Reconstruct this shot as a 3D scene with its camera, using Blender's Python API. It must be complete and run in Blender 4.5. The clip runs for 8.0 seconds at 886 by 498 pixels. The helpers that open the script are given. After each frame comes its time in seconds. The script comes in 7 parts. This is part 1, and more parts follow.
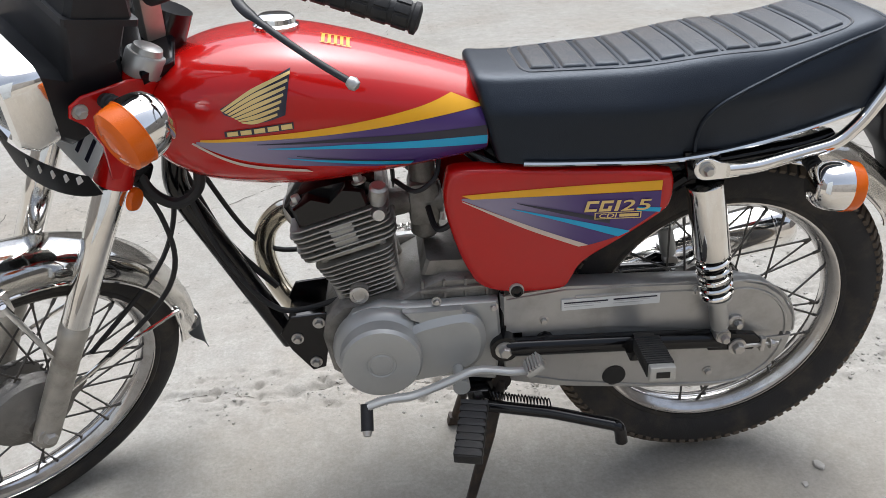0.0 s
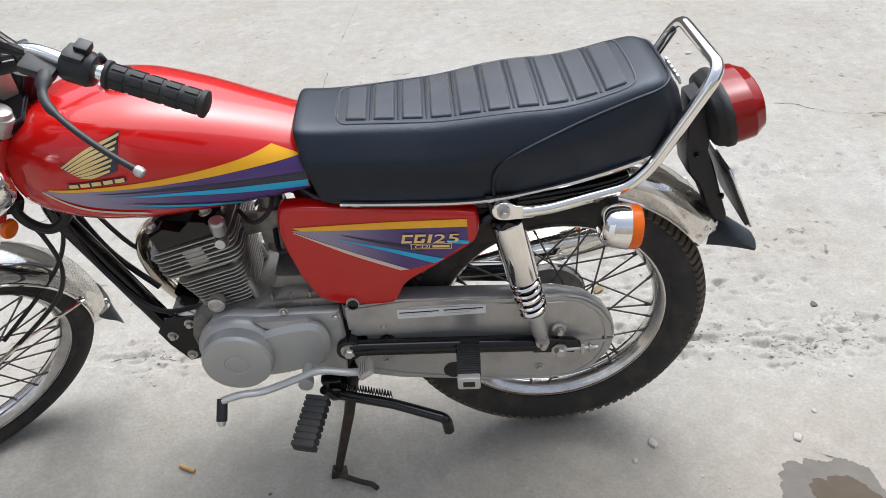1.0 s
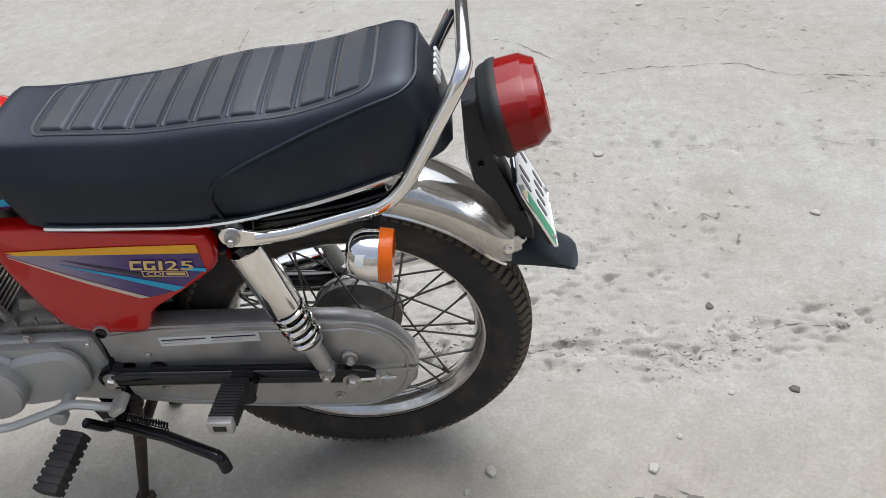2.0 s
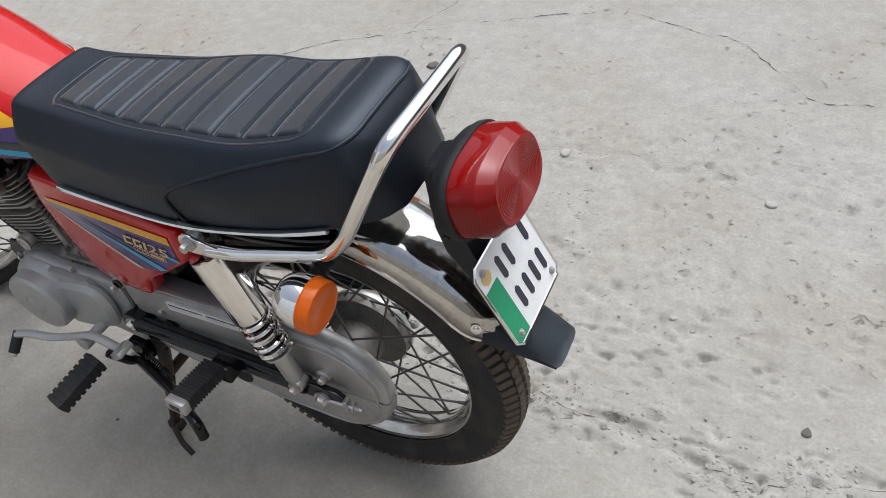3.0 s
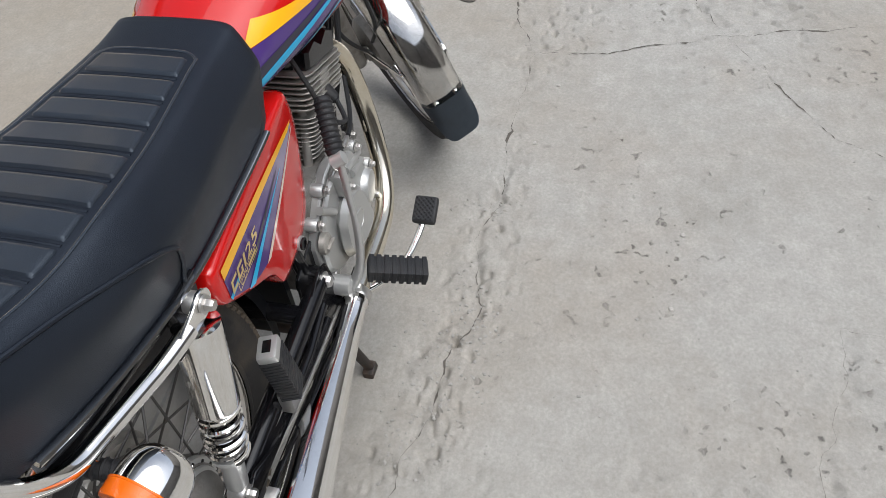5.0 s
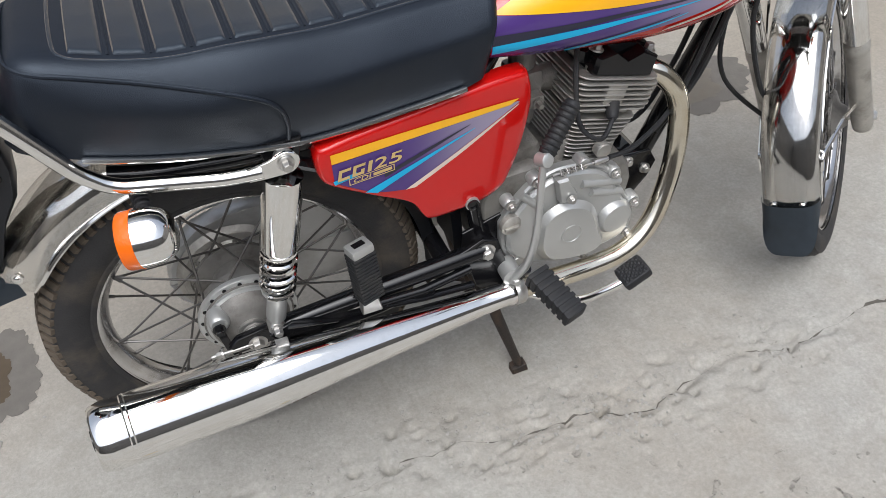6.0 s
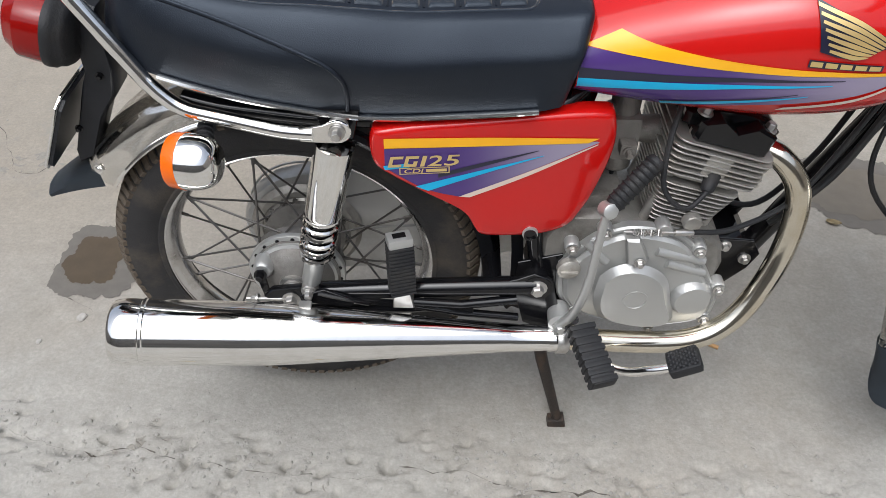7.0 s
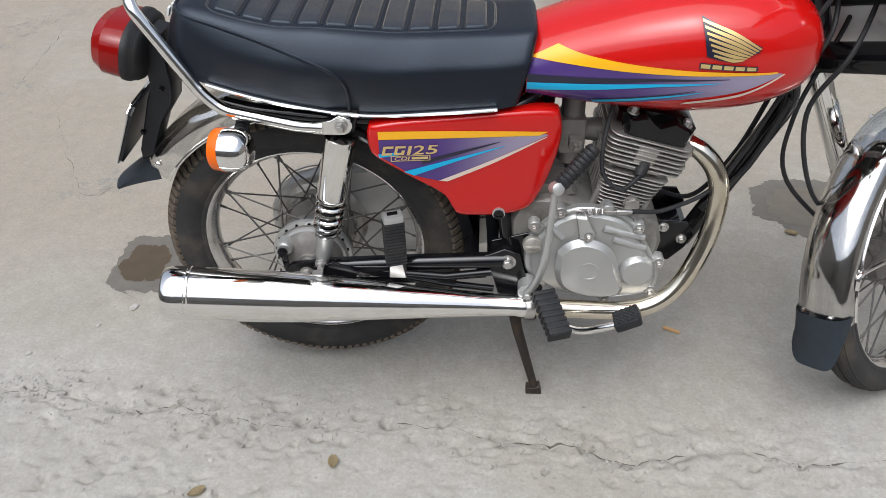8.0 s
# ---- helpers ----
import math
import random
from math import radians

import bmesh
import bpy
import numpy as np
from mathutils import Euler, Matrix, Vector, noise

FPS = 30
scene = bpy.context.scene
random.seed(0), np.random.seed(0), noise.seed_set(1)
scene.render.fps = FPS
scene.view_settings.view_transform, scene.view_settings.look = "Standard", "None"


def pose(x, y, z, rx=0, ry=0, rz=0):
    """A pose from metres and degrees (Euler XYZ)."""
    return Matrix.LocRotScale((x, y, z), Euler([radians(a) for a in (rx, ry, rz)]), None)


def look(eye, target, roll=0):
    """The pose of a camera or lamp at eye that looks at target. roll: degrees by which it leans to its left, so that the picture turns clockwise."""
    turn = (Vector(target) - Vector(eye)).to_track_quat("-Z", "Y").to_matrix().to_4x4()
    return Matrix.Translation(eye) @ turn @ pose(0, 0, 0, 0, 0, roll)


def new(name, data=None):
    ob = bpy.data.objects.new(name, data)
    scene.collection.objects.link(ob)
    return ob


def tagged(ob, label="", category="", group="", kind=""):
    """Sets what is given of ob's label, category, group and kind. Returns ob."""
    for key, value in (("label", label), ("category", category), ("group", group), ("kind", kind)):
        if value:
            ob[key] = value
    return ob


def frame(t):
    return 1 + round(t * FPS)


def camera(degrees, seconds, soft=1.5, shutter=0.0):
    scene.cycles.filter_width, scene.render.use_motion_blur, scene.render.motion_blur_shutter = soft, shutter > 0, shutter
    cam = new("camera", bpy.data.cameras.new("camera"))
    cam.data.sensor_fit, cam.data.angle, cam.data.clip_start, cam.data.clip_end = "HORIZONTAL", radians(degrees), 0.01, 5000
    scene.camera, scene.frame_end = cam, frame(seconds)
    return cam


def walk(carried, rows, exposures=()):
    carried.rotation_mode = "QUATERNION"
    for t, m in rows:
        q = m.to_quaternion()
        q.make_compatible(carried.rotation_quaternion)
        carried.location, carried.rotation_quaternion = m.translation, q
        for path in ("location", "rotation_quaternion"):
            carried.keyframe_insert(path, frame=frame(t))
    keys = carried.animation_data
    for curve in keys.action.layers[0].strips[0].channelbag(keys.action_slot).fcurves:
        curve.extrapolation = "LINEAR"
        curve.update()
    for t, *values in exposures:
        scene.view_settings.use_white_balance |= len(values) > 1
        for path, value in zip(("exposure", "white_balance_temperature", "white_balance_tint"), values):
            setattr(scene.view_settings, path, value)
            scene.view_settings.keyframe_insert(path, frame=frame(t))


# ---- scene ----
cam = camera(59.6, 8.0, soft=0.7)
PATH = [
    (0, (-0.566, -1.14, 1.157), (-0.447, 0.591, 0.163), -3.1),
    (0.5, (-0.466, -1.127, 1.355), (-0.38, 0.522, 0.227), -4.0),
    (1, (-0.21, -1.182, 1.403), (-0.209, 0.409, 0.191), -4.4),
    (1.5, (-0.005, -1.146, 1.385), (-0.053, 0.398, 0.114), -6.0),
    (2, (0.241, -0.952, 1.348), (0.131, 0.541, 0.022), -7.0),
    (2.2, (0.299, -0.889, 1.339), (0.1, 0.581, -0.002), -7.8),
    (3.3, (0.678, -0.482, 1.372), (-0.227, 0.585, -0.058), -10.9),
    (3.5, (0.678, -0.333, 1.368), (-0.27, 0.634, -0.103), -10.6),
    (3.7, (0.659, -0.203, 1.373), (-0.385, 0.629, -0.116), -11.4),
    (4, (0.641, 0.021, 1.354), (-0.601, 0.511, -0.135), -13.2),
    (4.2, (0.639, 0.161, 1.373), (-0.724, 0.318, -0.082), -12.3),
    (5.3, (0.202, 0.741, 1.303), (-0.951, 0.003, -0.156), -6.0),
    (5.5, (0.136, 0.872, 1.303), (-0.784, -0.169, -0.136), -5.7),
    (6, (-0.02, 0.957, 1.305), (-0.501, -0.367, -0.115), -3.2),
    (6.5, (-0.137, 0.922, 1.278), (-0.378, -0.484, -0.123), 0.2),
    (7, (-0.254, 0.993, 1.266), (-0.245, -0.469, -0.1), 1.0),
    (7.5, (-0.357, 1.117, 1.281), (-0.226, -0.401, -0.015), 0.0),
    (8, (-0.349, 1.305, 1.328), (-0.251, -0.266, 0.094), -1.1),
]
walk(cam, [(t, look(eye, target, roll)) for t, eye, target, roll in PATH], [(0, 0.74, 5980, 8.5), (0.5, 0.96, 5980, 8.5), (1.5, 0.72, 5980, 8.5), (2.2, 0.58, 5980, 8.5), (3.3, 0.40, 5980, 8.5), (4.2, 0.19, 5980, 8.5), (5.5, 0.41, 5980, 8.5), (8, 0.43, 5980, 8.5)])

# ---------- world, sun, exposure ----------
world = bpy.data.worlds.new("world")
scene.world = world
world.use_nodes = True
_wn = world.node_tree.nodes
_sky = _wn.new("ShaderNodeTexSky")
_sky.sky_type = "NISHITA"
_sky.sun_disc = False
_sky.sun_elevation = radians(62)
_sky.sun_rotation = radians(20)
_sky.air_density, _sky.dust_density, _sky.ozone_density = 0.8, 6.0, 1.2
_bg = _wn["Background"]
_bg.inputs["Strength"].default_value = 0.15
_haze = _wn.new("ShaderNodeHueSaturation")   # thin overcast takes most of the blue away
_haze.inputs["Saturation"].default_value = 0.45
world.node_tree.links.new(_sky.outputs[0], _haze.inputs["Color"])
world.node_tree.links.new(_haze.outputs[0], _bg.inputs[0])
sun = new("sun", bpy.data.lights.new("sun", "SUN"))
sun.data.energy, sun.data.angle, sun.data.color = 1.2, radians(70), (1.0, 0.95, 0.88)
sun.matrix_world = look((0.25, 0.8, 2.4), (0, 0, 0))


# ---------- materials ----------
def mat(name, base, rough=0.5, metal=0.0, var=0.0, scale=30.0, bump=0.0, bscale=200.0, coat=0.0, stain=None, stain_scale=6.0, stain_amount=0.5):
    """A node material: base colour with fine variation, a larger stain layer and a fine relief."""
    m = bpy.data.materials.new(name)
    m.use_nodes = True
    nt = m.node_tree
    n, l = nt.nodes, nt.links
    b = n["Principled BSDF"]
    b.inputs["Base Color"].default_value = (*base, 1)
    b.inputs["Roughness"].default_value = rough
    b.inputs["Metallic"].default_value = metal
    b.inputs["Coat Weight"].default_value = coat
    b.inputs["Coat Roughness"].default_value = 0.03
    b.inputs["Specular IOR Level"].default_value = 0.4
    tc = n.new("ShaderNodeTexCoord")
    if var > 0 or stain:
        nz = n.new("ShaderNodeTexNoise")
        nz.inputs["Scale"].default_value = scale
        nz.inputs["Detail"].default_value = 6
        l.new(tc.outputs["Object"], nz.inputs["Vector"])
        mx = n.new("ShaderNodeMix")
        mx.data_type = "RGBA"
        mx.blend_type = "MIX"
        lo = tuple(max(0, c * (1 - var)) for c in base)
        hi = tuple(min(1, c * (1 + var)) for c in base)
        mx.inputs["A"].default_value, mx.inputs["B"].default_value = (*lo, 1), (*hi, 1)
        l.new(nz.outputs["Fac"], mx.inputs["Factor"])
        col = mx.outputs["Result"]
        if stain:
            ns = n.new("ShaderNodeTexNoise")
            ns.inputs["Scale"].default_value = stain_scale
            ns.inputs["Detail"].default_value = 8
            ns.inputs["Roughness"].default_value = 0.65
            l.new(tc.outputs["Object"], ns.inputs["Vector"])
            rp = n.new("ShaderNodeMapRange")
            rp.inputs["From Min"].default_value, rp.inputs["From Max"].default_value = 0.48, 0.68
            rp.inputs["To Max"].default_value = stain_amount
            l.new(ns.outputs["Fac"], rp.inputs["Value"])
            m2 = n.new("ShaderNodeMix")
            m2.data_type = "RGBA"
            m2.inputs["B"].default_value = (*stain, 1)
            l.new(rp.outputs["Result"], m2.inputs["Factor"])
            l.new(col, m2.inputs["A"])
            col = m2.outputs["Result"]
            rr = n.new("ShaderNodeMapRange")
            rr.inputs["To Min"].default_value, rr.inputs["To Max"].default_value = rough, min(1, rough + 0.25)
            l.new(rp.outputs["Result"], rr.inputs["Value"])
            l.new(rr.outputs["Result"], b.inputs["Roughness"])
        l.new(col, b.inputs["Base Color"])
    if bump > 0:
        nb = n.new("ShaderNodeTexNoise")
        nb.inputs["Scale"].default_value = bscale
        nb.inputs["Detail"].default_value = 5
        l.new(tc.outputs["Object"], nb.inputs["Vector"])
        bp = n.new("ShaderNodeBump")
        bp.inputs["Strength"].default_value = bump
        bp.inputs["Distance"].default_value = 0.002
        l.new(nb.outputs["Fac"], bp.inputs["Height"])
        l.new(bp.outputs["Normal"], b.inputs["Normal"])
    return m


M_RED = mat("red paint", (0.47, 0.005, 0.0035), 0.24, var=0.05, scale=12, coat=0.75)
M_RED.node_tree.nodes["Principled BSDF"].inputs["Specular IOR Level"].default_value = 0.20
M_SEAT = mat("black vinyl", (0.0060, 0.0075, 0.0115), 0.38, var=0.25, scale=60, bump=0.25, bscale=900, stain=(0.014, 0.016, 0.020), stain_scale=7, stain_amount=0.3)
M_SEAT_TOP = mat("dusty vinyl", (0.0150, 0.0195, 0.0270), 0.40, var=0.25, scale=60, bump=0.3, bscale=900, stain=(0.066, 0.057, 0.045), stain_scale=6, stain_amount=0.36)
# bluish base and specular tint put a blue sky reflection into the vinyl
for _m in (M_SEAT, M_SEAT_TOP):
    _b = _m.node_tree.nodes["Principled BSDF"]
    _b.inputs["Specular IOR Level"].default_value = 0.46
    _b.inputs["Specular Tint"].default_value = (0.72, 0.84, 1.0, 1)
_b = M_SEAT_TOP.node_tree.nodes["Principled BSDF"]
_b.inputs["Sheen Weight"].default_value = 0.95
_b.inputs["Sheen Roughness"].default_value = 0.28
_b.inputs["Sheen Tint"].default_value = (0.88, 0.72, 0.54, 1)
_b.inputs["Specular IOR Level"].default_value = 0.45
_b.inputs["Specular Tint"].default_value = (0.78, 0.88, 1.0, 1)
M_CHROME = mat("chrome", (0.88, 0.87, 0.845), 0.07, 1.0, var=0.05, scale=40, stain=(0.45, 0.42, 0.38), stain_scale=25, stain_amount=0.18)
M_EXH = mat("heat tinted chrome", (0.74, 0.69, 0.58), 0.12, 1.0, var=0.08, scale=10, stain=(0.5, 0.38, 0.2), stain_scale=8, stain_amount=0.45)
M_ALU = mat("cast aluminium", (0.46, 0.46, 0.445), 0.36, 0.62, var=0.04, scale=12, bump=0.02, bscale=300, stain=(0.40, 0.395, 0.375), stain_scale=6, stain_amount=0.25)
M_COVER = mat("silver engine paint", (0.40, 0.405, 0.395), 0.34, 0.35, var=0.06, scale=8, stain=(0.33, 0.325, 0.31), stain_scale=5, stain_amount=0.4)
# also on the cylinder core, where its dark tone is shade between fins
M_HUB = mat("grimy aluminium and fin gap shade", (0.20, 0.19, 0.175), 0.5, 0.45, var=0.3, scale=40, bump=0.4, bscale=400, stain=(0.08, 0.068, 0.055), stain_scale=18, stain_amount=0.7)
# darkened base: shadow in the gaps round the crankcase, added to oil and dirt
M_CASE = mat("oily dark alloy with gap shade", (0.24, 0.23, 0.21), 0.45, 0.5, var=0.25, scale=40, bump=0.4, bscale=400, stain=(0.09, 0.078, 0.062), stain_scale=16, stain_amount=0.7)
M_ALUD = mat("dirty cast aluminium", (0.46, 0.44, 0.40), 0.44, 0.65, var=0.25, scale=40, bump=0.4, bscale=400, stain=(0.20, 0.175, 0.145), stain_scale=18, stain_amount=0.6)
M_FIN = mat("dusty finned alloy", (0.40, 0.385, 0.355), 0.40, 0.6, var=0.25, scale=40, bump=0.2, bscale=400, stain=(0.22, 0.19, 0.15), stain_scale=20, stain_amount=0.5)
M_SILVER = mat("grey silver paint", (0.46, 0.455, 0.44), 0.34, 0.55, var=0.1, scale=20, bump=0.05, stain=(0.27, 0.25, 0.22), stain_scale=12, stain_amount=0.5)
M_BLACK = mat("black paint", (0.005, 0.005, 0.006), 0.13, var=0.2, scale=40, stain=(0.030, 0.026, 0.022), stain_scale=16, stain_amount=0.2)
M_PLASTIC = mat("black plastic", (0.010, 0.011, 0.014), 0.42, var=0.2, scale=50, bump=0.12, bscale=700, stain=(0.032, 0.031, 0.030), stain_scale=10, stain_amount=0.3)
M_RUBBER = mat("black rubber", (0.013, 0.0135, 0.015), 0.6, var=0.25, scale=50, bump=0.25, bscale=300, stain=(0.06, 0.054, 0.045), stain_scale=14, stain_amount=0.35)
M_FLAP = mat("blue-black flap rubber", (0.050, 0.062, 0.076), 0.38, var=0.2, scale=50, bump=0.1, bscale=700, stain=(0.05, 0.05, 0.05), stain_scale=12, stain_amount=0.3)
M_TYRE = mat("tyre rubber", (0.025, 0.024, 0.024), 0.78, var=0.25, scale=40, bump=0.4, bscale=350, stain=(0.095, 0.078, 0.058), stain_scale=11, stain_amount=0.6)
M_RIM = mat("rim chrome", (0.62, 0.61, 0.60), 0.16, 1.0, var=0.1, scale=40, stain=(0.34, 0.31, 0.27), stain_scale=22, stain_amount=0.5)
M_TREAD = mat("dusty tread rubber", (0.095, 0.076, 0.056), 0.9, var=0.35, scale=60, bump=0.4, bscale=350, stain=(0.13, 0.10, 0.072), stain_scale=14, stain_amount=0.5)
M_RUSTY = mat("rusty black paint", (0.022, 0.017, 0.014), 0.55, var=0.3, scale=50, bump=0.3, bscale=300, stain=(0.10, 0.062, 0.038), stain_scale=18, stain_amount=0.7)
M_YELLOW = mat("yellow decal", (0.80, 0.40, 0.006), 0.28, var=0.06, coat=0.3)


def band_mat(name, x0, x1):
    """A printed band that fades from violet to grey lilac along x."""
    m = mat(name, (0.1, 0.1, 0.1), 0.26, coat=0.25)
    n, l = m.node_tree.nodes, m.node_tree.links
    tc, sp, mr, mx = n.new("ShaderNodeTexCoord"), n.new("ShaderNodeSeparateXYZ"), n.new("ShaderNodeMapRange"), n.new("ShaderNodeMix")
    mx.data_type = "RGBA"
    mx.inputs["A"].default_value, mx.inputs["B"].default_value = (0.062, 0.030, 0.155, 1), (0.27, 0.235, 0.32, 1)
    mr.interpolation_type = "SMOOTHSTEP"
    mr.inputs["From Min"].default_value, mr.inputs["From Max"].default_value = x0, x1
    l.new(tc.outputs["Object"], sp.inputs[0])
    l.new(sp.outputs["X"], mr.inputs["Value"])
    l.new(mr.outputs["Result"], mx.inputs["Factor"])
    l.new(mx.outputs["Result"], n["Principled BSDF"].inputs["Base Color"])
    return m


M_BAND_TANK = band_mat("violet tank band", -0.57, -0.79)
M_BAND_SIDE = band_mat("violet side band", -0.26, -0.43)
M_NAVY = mat("dark blue decal", (0.012, 0.012, 0.03), 0.3, coat=0.4)
M_CYAN = mat("light blue decal", (0.01, 0.36, 0.62), 0.3, var=0.06, coat=0.4)
M_PALE = mat("pale decal line", (0.62, 0.50, 0.42), 0.35, var=0.1, coat=0.3)
M_GOLD = mat("gold badge", (0.70, 0.52, 0.22), 0.32, 0.6, var=0.1)
M_WHITE = mat("white plate paint", (0.72, 0.73, 0.72), 0.4, var=0.04, stain=(0.5, 0.48, 0.44), stain_scale=20, stain_amount=0.3)
M_PRINT = mat("grey print", (0.42, 0.42, 0.42), 0.5, var=0.1)
M_GREEN = mat("green plate paint", (0.02, 0.26, 0.12), 0.4, var=0.08)
M_STEEL = mat("zinc bolt", (0.55, 0.54, 0.52), 0.35, 0.9, var=0.2, scale=80, stain=(0.25, 0.2, 0.15), stain_scale=40, stain_amount=0.4)
M_SPOKE = mat("dull steel spoke", (0.12, 0.115, 0.11), 0.4, 0.8, var=0.2, scale=60, stain=(0.10, 0.08, 0.06), stain_scale=30, stain_amount=0.5)


def lens_mat(name, base, trans=0.35):
    m = mat(name, base, 0.10, coat=0.0, bump=0.25, bscale=420)
    b = m.node_tree.nodes["Principled BSDF"]
    b.inputs["Subsurface Weight"].default_value = 0.0
    b.inputs["Transmission Weight"].default_value = trans
    b.inputs["IOR"].default_value = 1.45
    return m


M_AMBER = lens_mat("amber plastic lens", (0.70, 0.125, 0.004), 0.0)
M_REDLENS = lens_mat("red plastic lens", (0.20, 0.0035, 0.0025), 0.0)
M_REDLENS.node_tree.nodes["Bump"].inputs["Strength"].default_value = 0.02
M_REDLENS.node_tree.nodes["Principled BSDF"].inputs["Roughness"].default_value = 0.05
M_GLASS = lens_mat("clear glass", (0.85, 0.87, 0.88), 0.9)


# ---------- mesh helpers ----------
def obj_of(name, bm, material, parent=None, label="", smooth=40):
    me = bpy.data.meshes.new(name)
    bmesh.ops.recalc_face_normals(bm, faces=bm.faces)
    bm.to_mesh(me)
    bm.free()
    for m in material if isinstance(material, (list, tuple)) else [material]:
        me.materials.append(m)
    if smooth:
        me.shade_smooth()
        me.set_sharp_from_angle(angle=radians(smooth))
    ob = new(name, me)
    ob.parent = parent
    if label:
        tagged(ob, label)
    return ob


def part(name, bm, material, parent, label="", smooth=40):
    return obj_of(name, bm, material, parent, label, smooth)


def grid(bm, rows, closed_u=False, closed_v=False, cap=False, mat_index=0):
    """Quads over rows of points; u runs along a row, v from row to row."""
    vs = [[bm.verts.new(p) for p in r] for r in rows]
    nr, nc = len(vs), len(vs[0])
    for i in range(nr if closed_v else nr - 1):
        for j in range(nc if closed_u else nc - 1):
            a, b = vs[i], vs[(i + 1) % nr]
            try:
                f = bm.faces.new((a[j], a[(j + 1) % nc], b[(j + 1) % nc], b[j]))
                f.material_index = mat_index
            except ValueError:
                pass
    if cap:
        for r in (vs[0], vs[-1]):
            try:
                bm.faces.new(r).material_index = mat_index
            except ValueError:
                pass
    return vs


def smooth_path(pts, n=8):
    """Catmull-Rom through the points."""
    P = [Vector(p) for p in pts]
    out = []
    for i in range(len(P) - 1):
        p0, p1, p2, p3 = P[max(0, i - 1)], P[i], P[i + 1], P[min(len(P) - 1, i + 2)]
        for k in range(n):
            t = k / n
            out.append(0.5 * ((2 * p1) + (p2 - p0) * t + (2 * p0 - 5 * p1 + 4 * p2 - p3) * t * t + (3 * p1 - p0 - 3 * p2 + p3) * t ** 3))
    out.append(P[-1])
    return out


def round_path(pts, r=0.03, n=5):
    """A polyline with its corners rounded."""
    P = [Vector(p) for p in pts]
    out = [P[0]]
    for i in range(1, len(P) - 1):
        a, b, c = P[i - 1], P[i], P[i + 1]
        d = min(r, 0.45 * (a - b).length, 0.45 * (c - b).length)
        s, e = b + (a - b).normalized() * d, b + (c - b).normalized() * d
        for k in range(n + 1):
            t = k / n
            out.append(s * (1 - t) ** 2 + b * 2 * t * (1 - t) + e * t * t)
    out.append(P[-1])
    return out


def tube(bm, path, r, seg=12, flat=1.0, cap=True):
    """A tube along a path; r is one radius or one for each point; flat squashes it along its second normal."""
    P = [Vector(p) for p in path]
    R = r if isinstance(r, (list, tuple)) else [r] * len(P)
    rows, up = [], None
    for i, p in enumerate(P):
        t = (P[min(i + 1, len(P) - 1)] - P[max(i - 1, 0)]).normalized()
        if up is None:
            up = Vector((0, 0, 1)) if abs(t.z) < 0.9 else Vector((1, 0, 0))
        u = (up - t * up.dot(t)).normalized()
        w = t.cross(u)
        up = u
        rows.append([p + (u * math.cos(a) * flat + w * math.sin(a)) * R[i] for a in [2 * math.pi * k / seg for k in range(seg)]])
    grid(bm, rows, closed_u=True, cap=cap)
    return bm


def lathe(bm, prof, centre=(0, 0, 0), axis="Y", seg=32, cap=True):
    """Turns a profile of (radius, along) round an axis."""
    c = Vector(centre)
    A = Vector({"X": (1, 0, 0), "Y": (0, 1, 0), "Z": (0, 0, 1)}[axis]) if isinstance(axis, str) else Vector(axis).normalized()
    U = A.orthogonal().normalized()
    W = A.cross(U)
    rows = [[c + A * h + (U * math.cos(a) + W * math.sin(a)) * r for a in [2 * math.pi * k / seg for k in range(seg)]] for r, h in prof]
    grid(bm, rows, closed_u=True, cap=cap)
    return bm


def bolt(bm, p, d, r=0.007, h=0.006):
    """A hexagon bolt head with a washer, standing out along d."""
    d = Vector(d).normalized()
    lathe(bm, [(r * 1.5, 0), (r * 1.5, h * 0.3), (r * 1.1, h * 0.3)], p, d, 14)
    lathe(bm, [(r, h * 0.3), (r, h), (r * 0.8, h * 1.25)], p, d, 6)
    return bm


def prism(bm, poly, y0, y1, bev=0.0, axis="y"):
    """A plate: the outline (x, z) from y0 to y1, with its edges bevelled."""
    n = len(poly)

    def put(pt, y):
        return (pt[0], y, pt[1]) if axis == "y" else ((y, pt[0], pt[1]) if axis == "x" else (pt[0], pt[1], y))

    cx, cz = sum(p[0] for p in poly) / n, sum(p[1] for p in poly) / n

    def inset(pt):
        d = math.hypot(pt[0] - cx, pt[1] - cz) or 1
        k = max(0.0, 1 - bev / d)
        return (cx + (pt[0] - cx) * k, cz + (pt[1] - cz) * k)

    s = 1 if y1 > y0 else -1
    if bev > 0:
        rows = [[put(inset(p), y0) for p in poly], [put(p, y0 + s * bev) for p in poly], [put(p, y1 - s * bev) for p in poly], [put(inset(p), y1) for p in poly]]
    else:
        rows = [[put(p, y0) for p in poly], [put(p, y1) for p in poly]]
    grid(bm, rows, closed_u=True, cap=True)
    return bm


def box(bm, c, s, bev=0.003, m=None):
    """A box with bevelled edges at c of size s, turned by m."""
    r = bmesh.ops.create_cube(bm, size=1.0, matrix=(Matrix.Translation(c) @ (m or Matrix.Identity(4)) @ Matrix.Diagonal((*s, 1))))
    if bev > 0:
        es = list({e for v in r["verts"] for e in v.link_edges})
        bmesh.ops.bevel(bm, geom=es, offset=bev, segments=2, affect="EDGES", profile=0.6)
    return bm


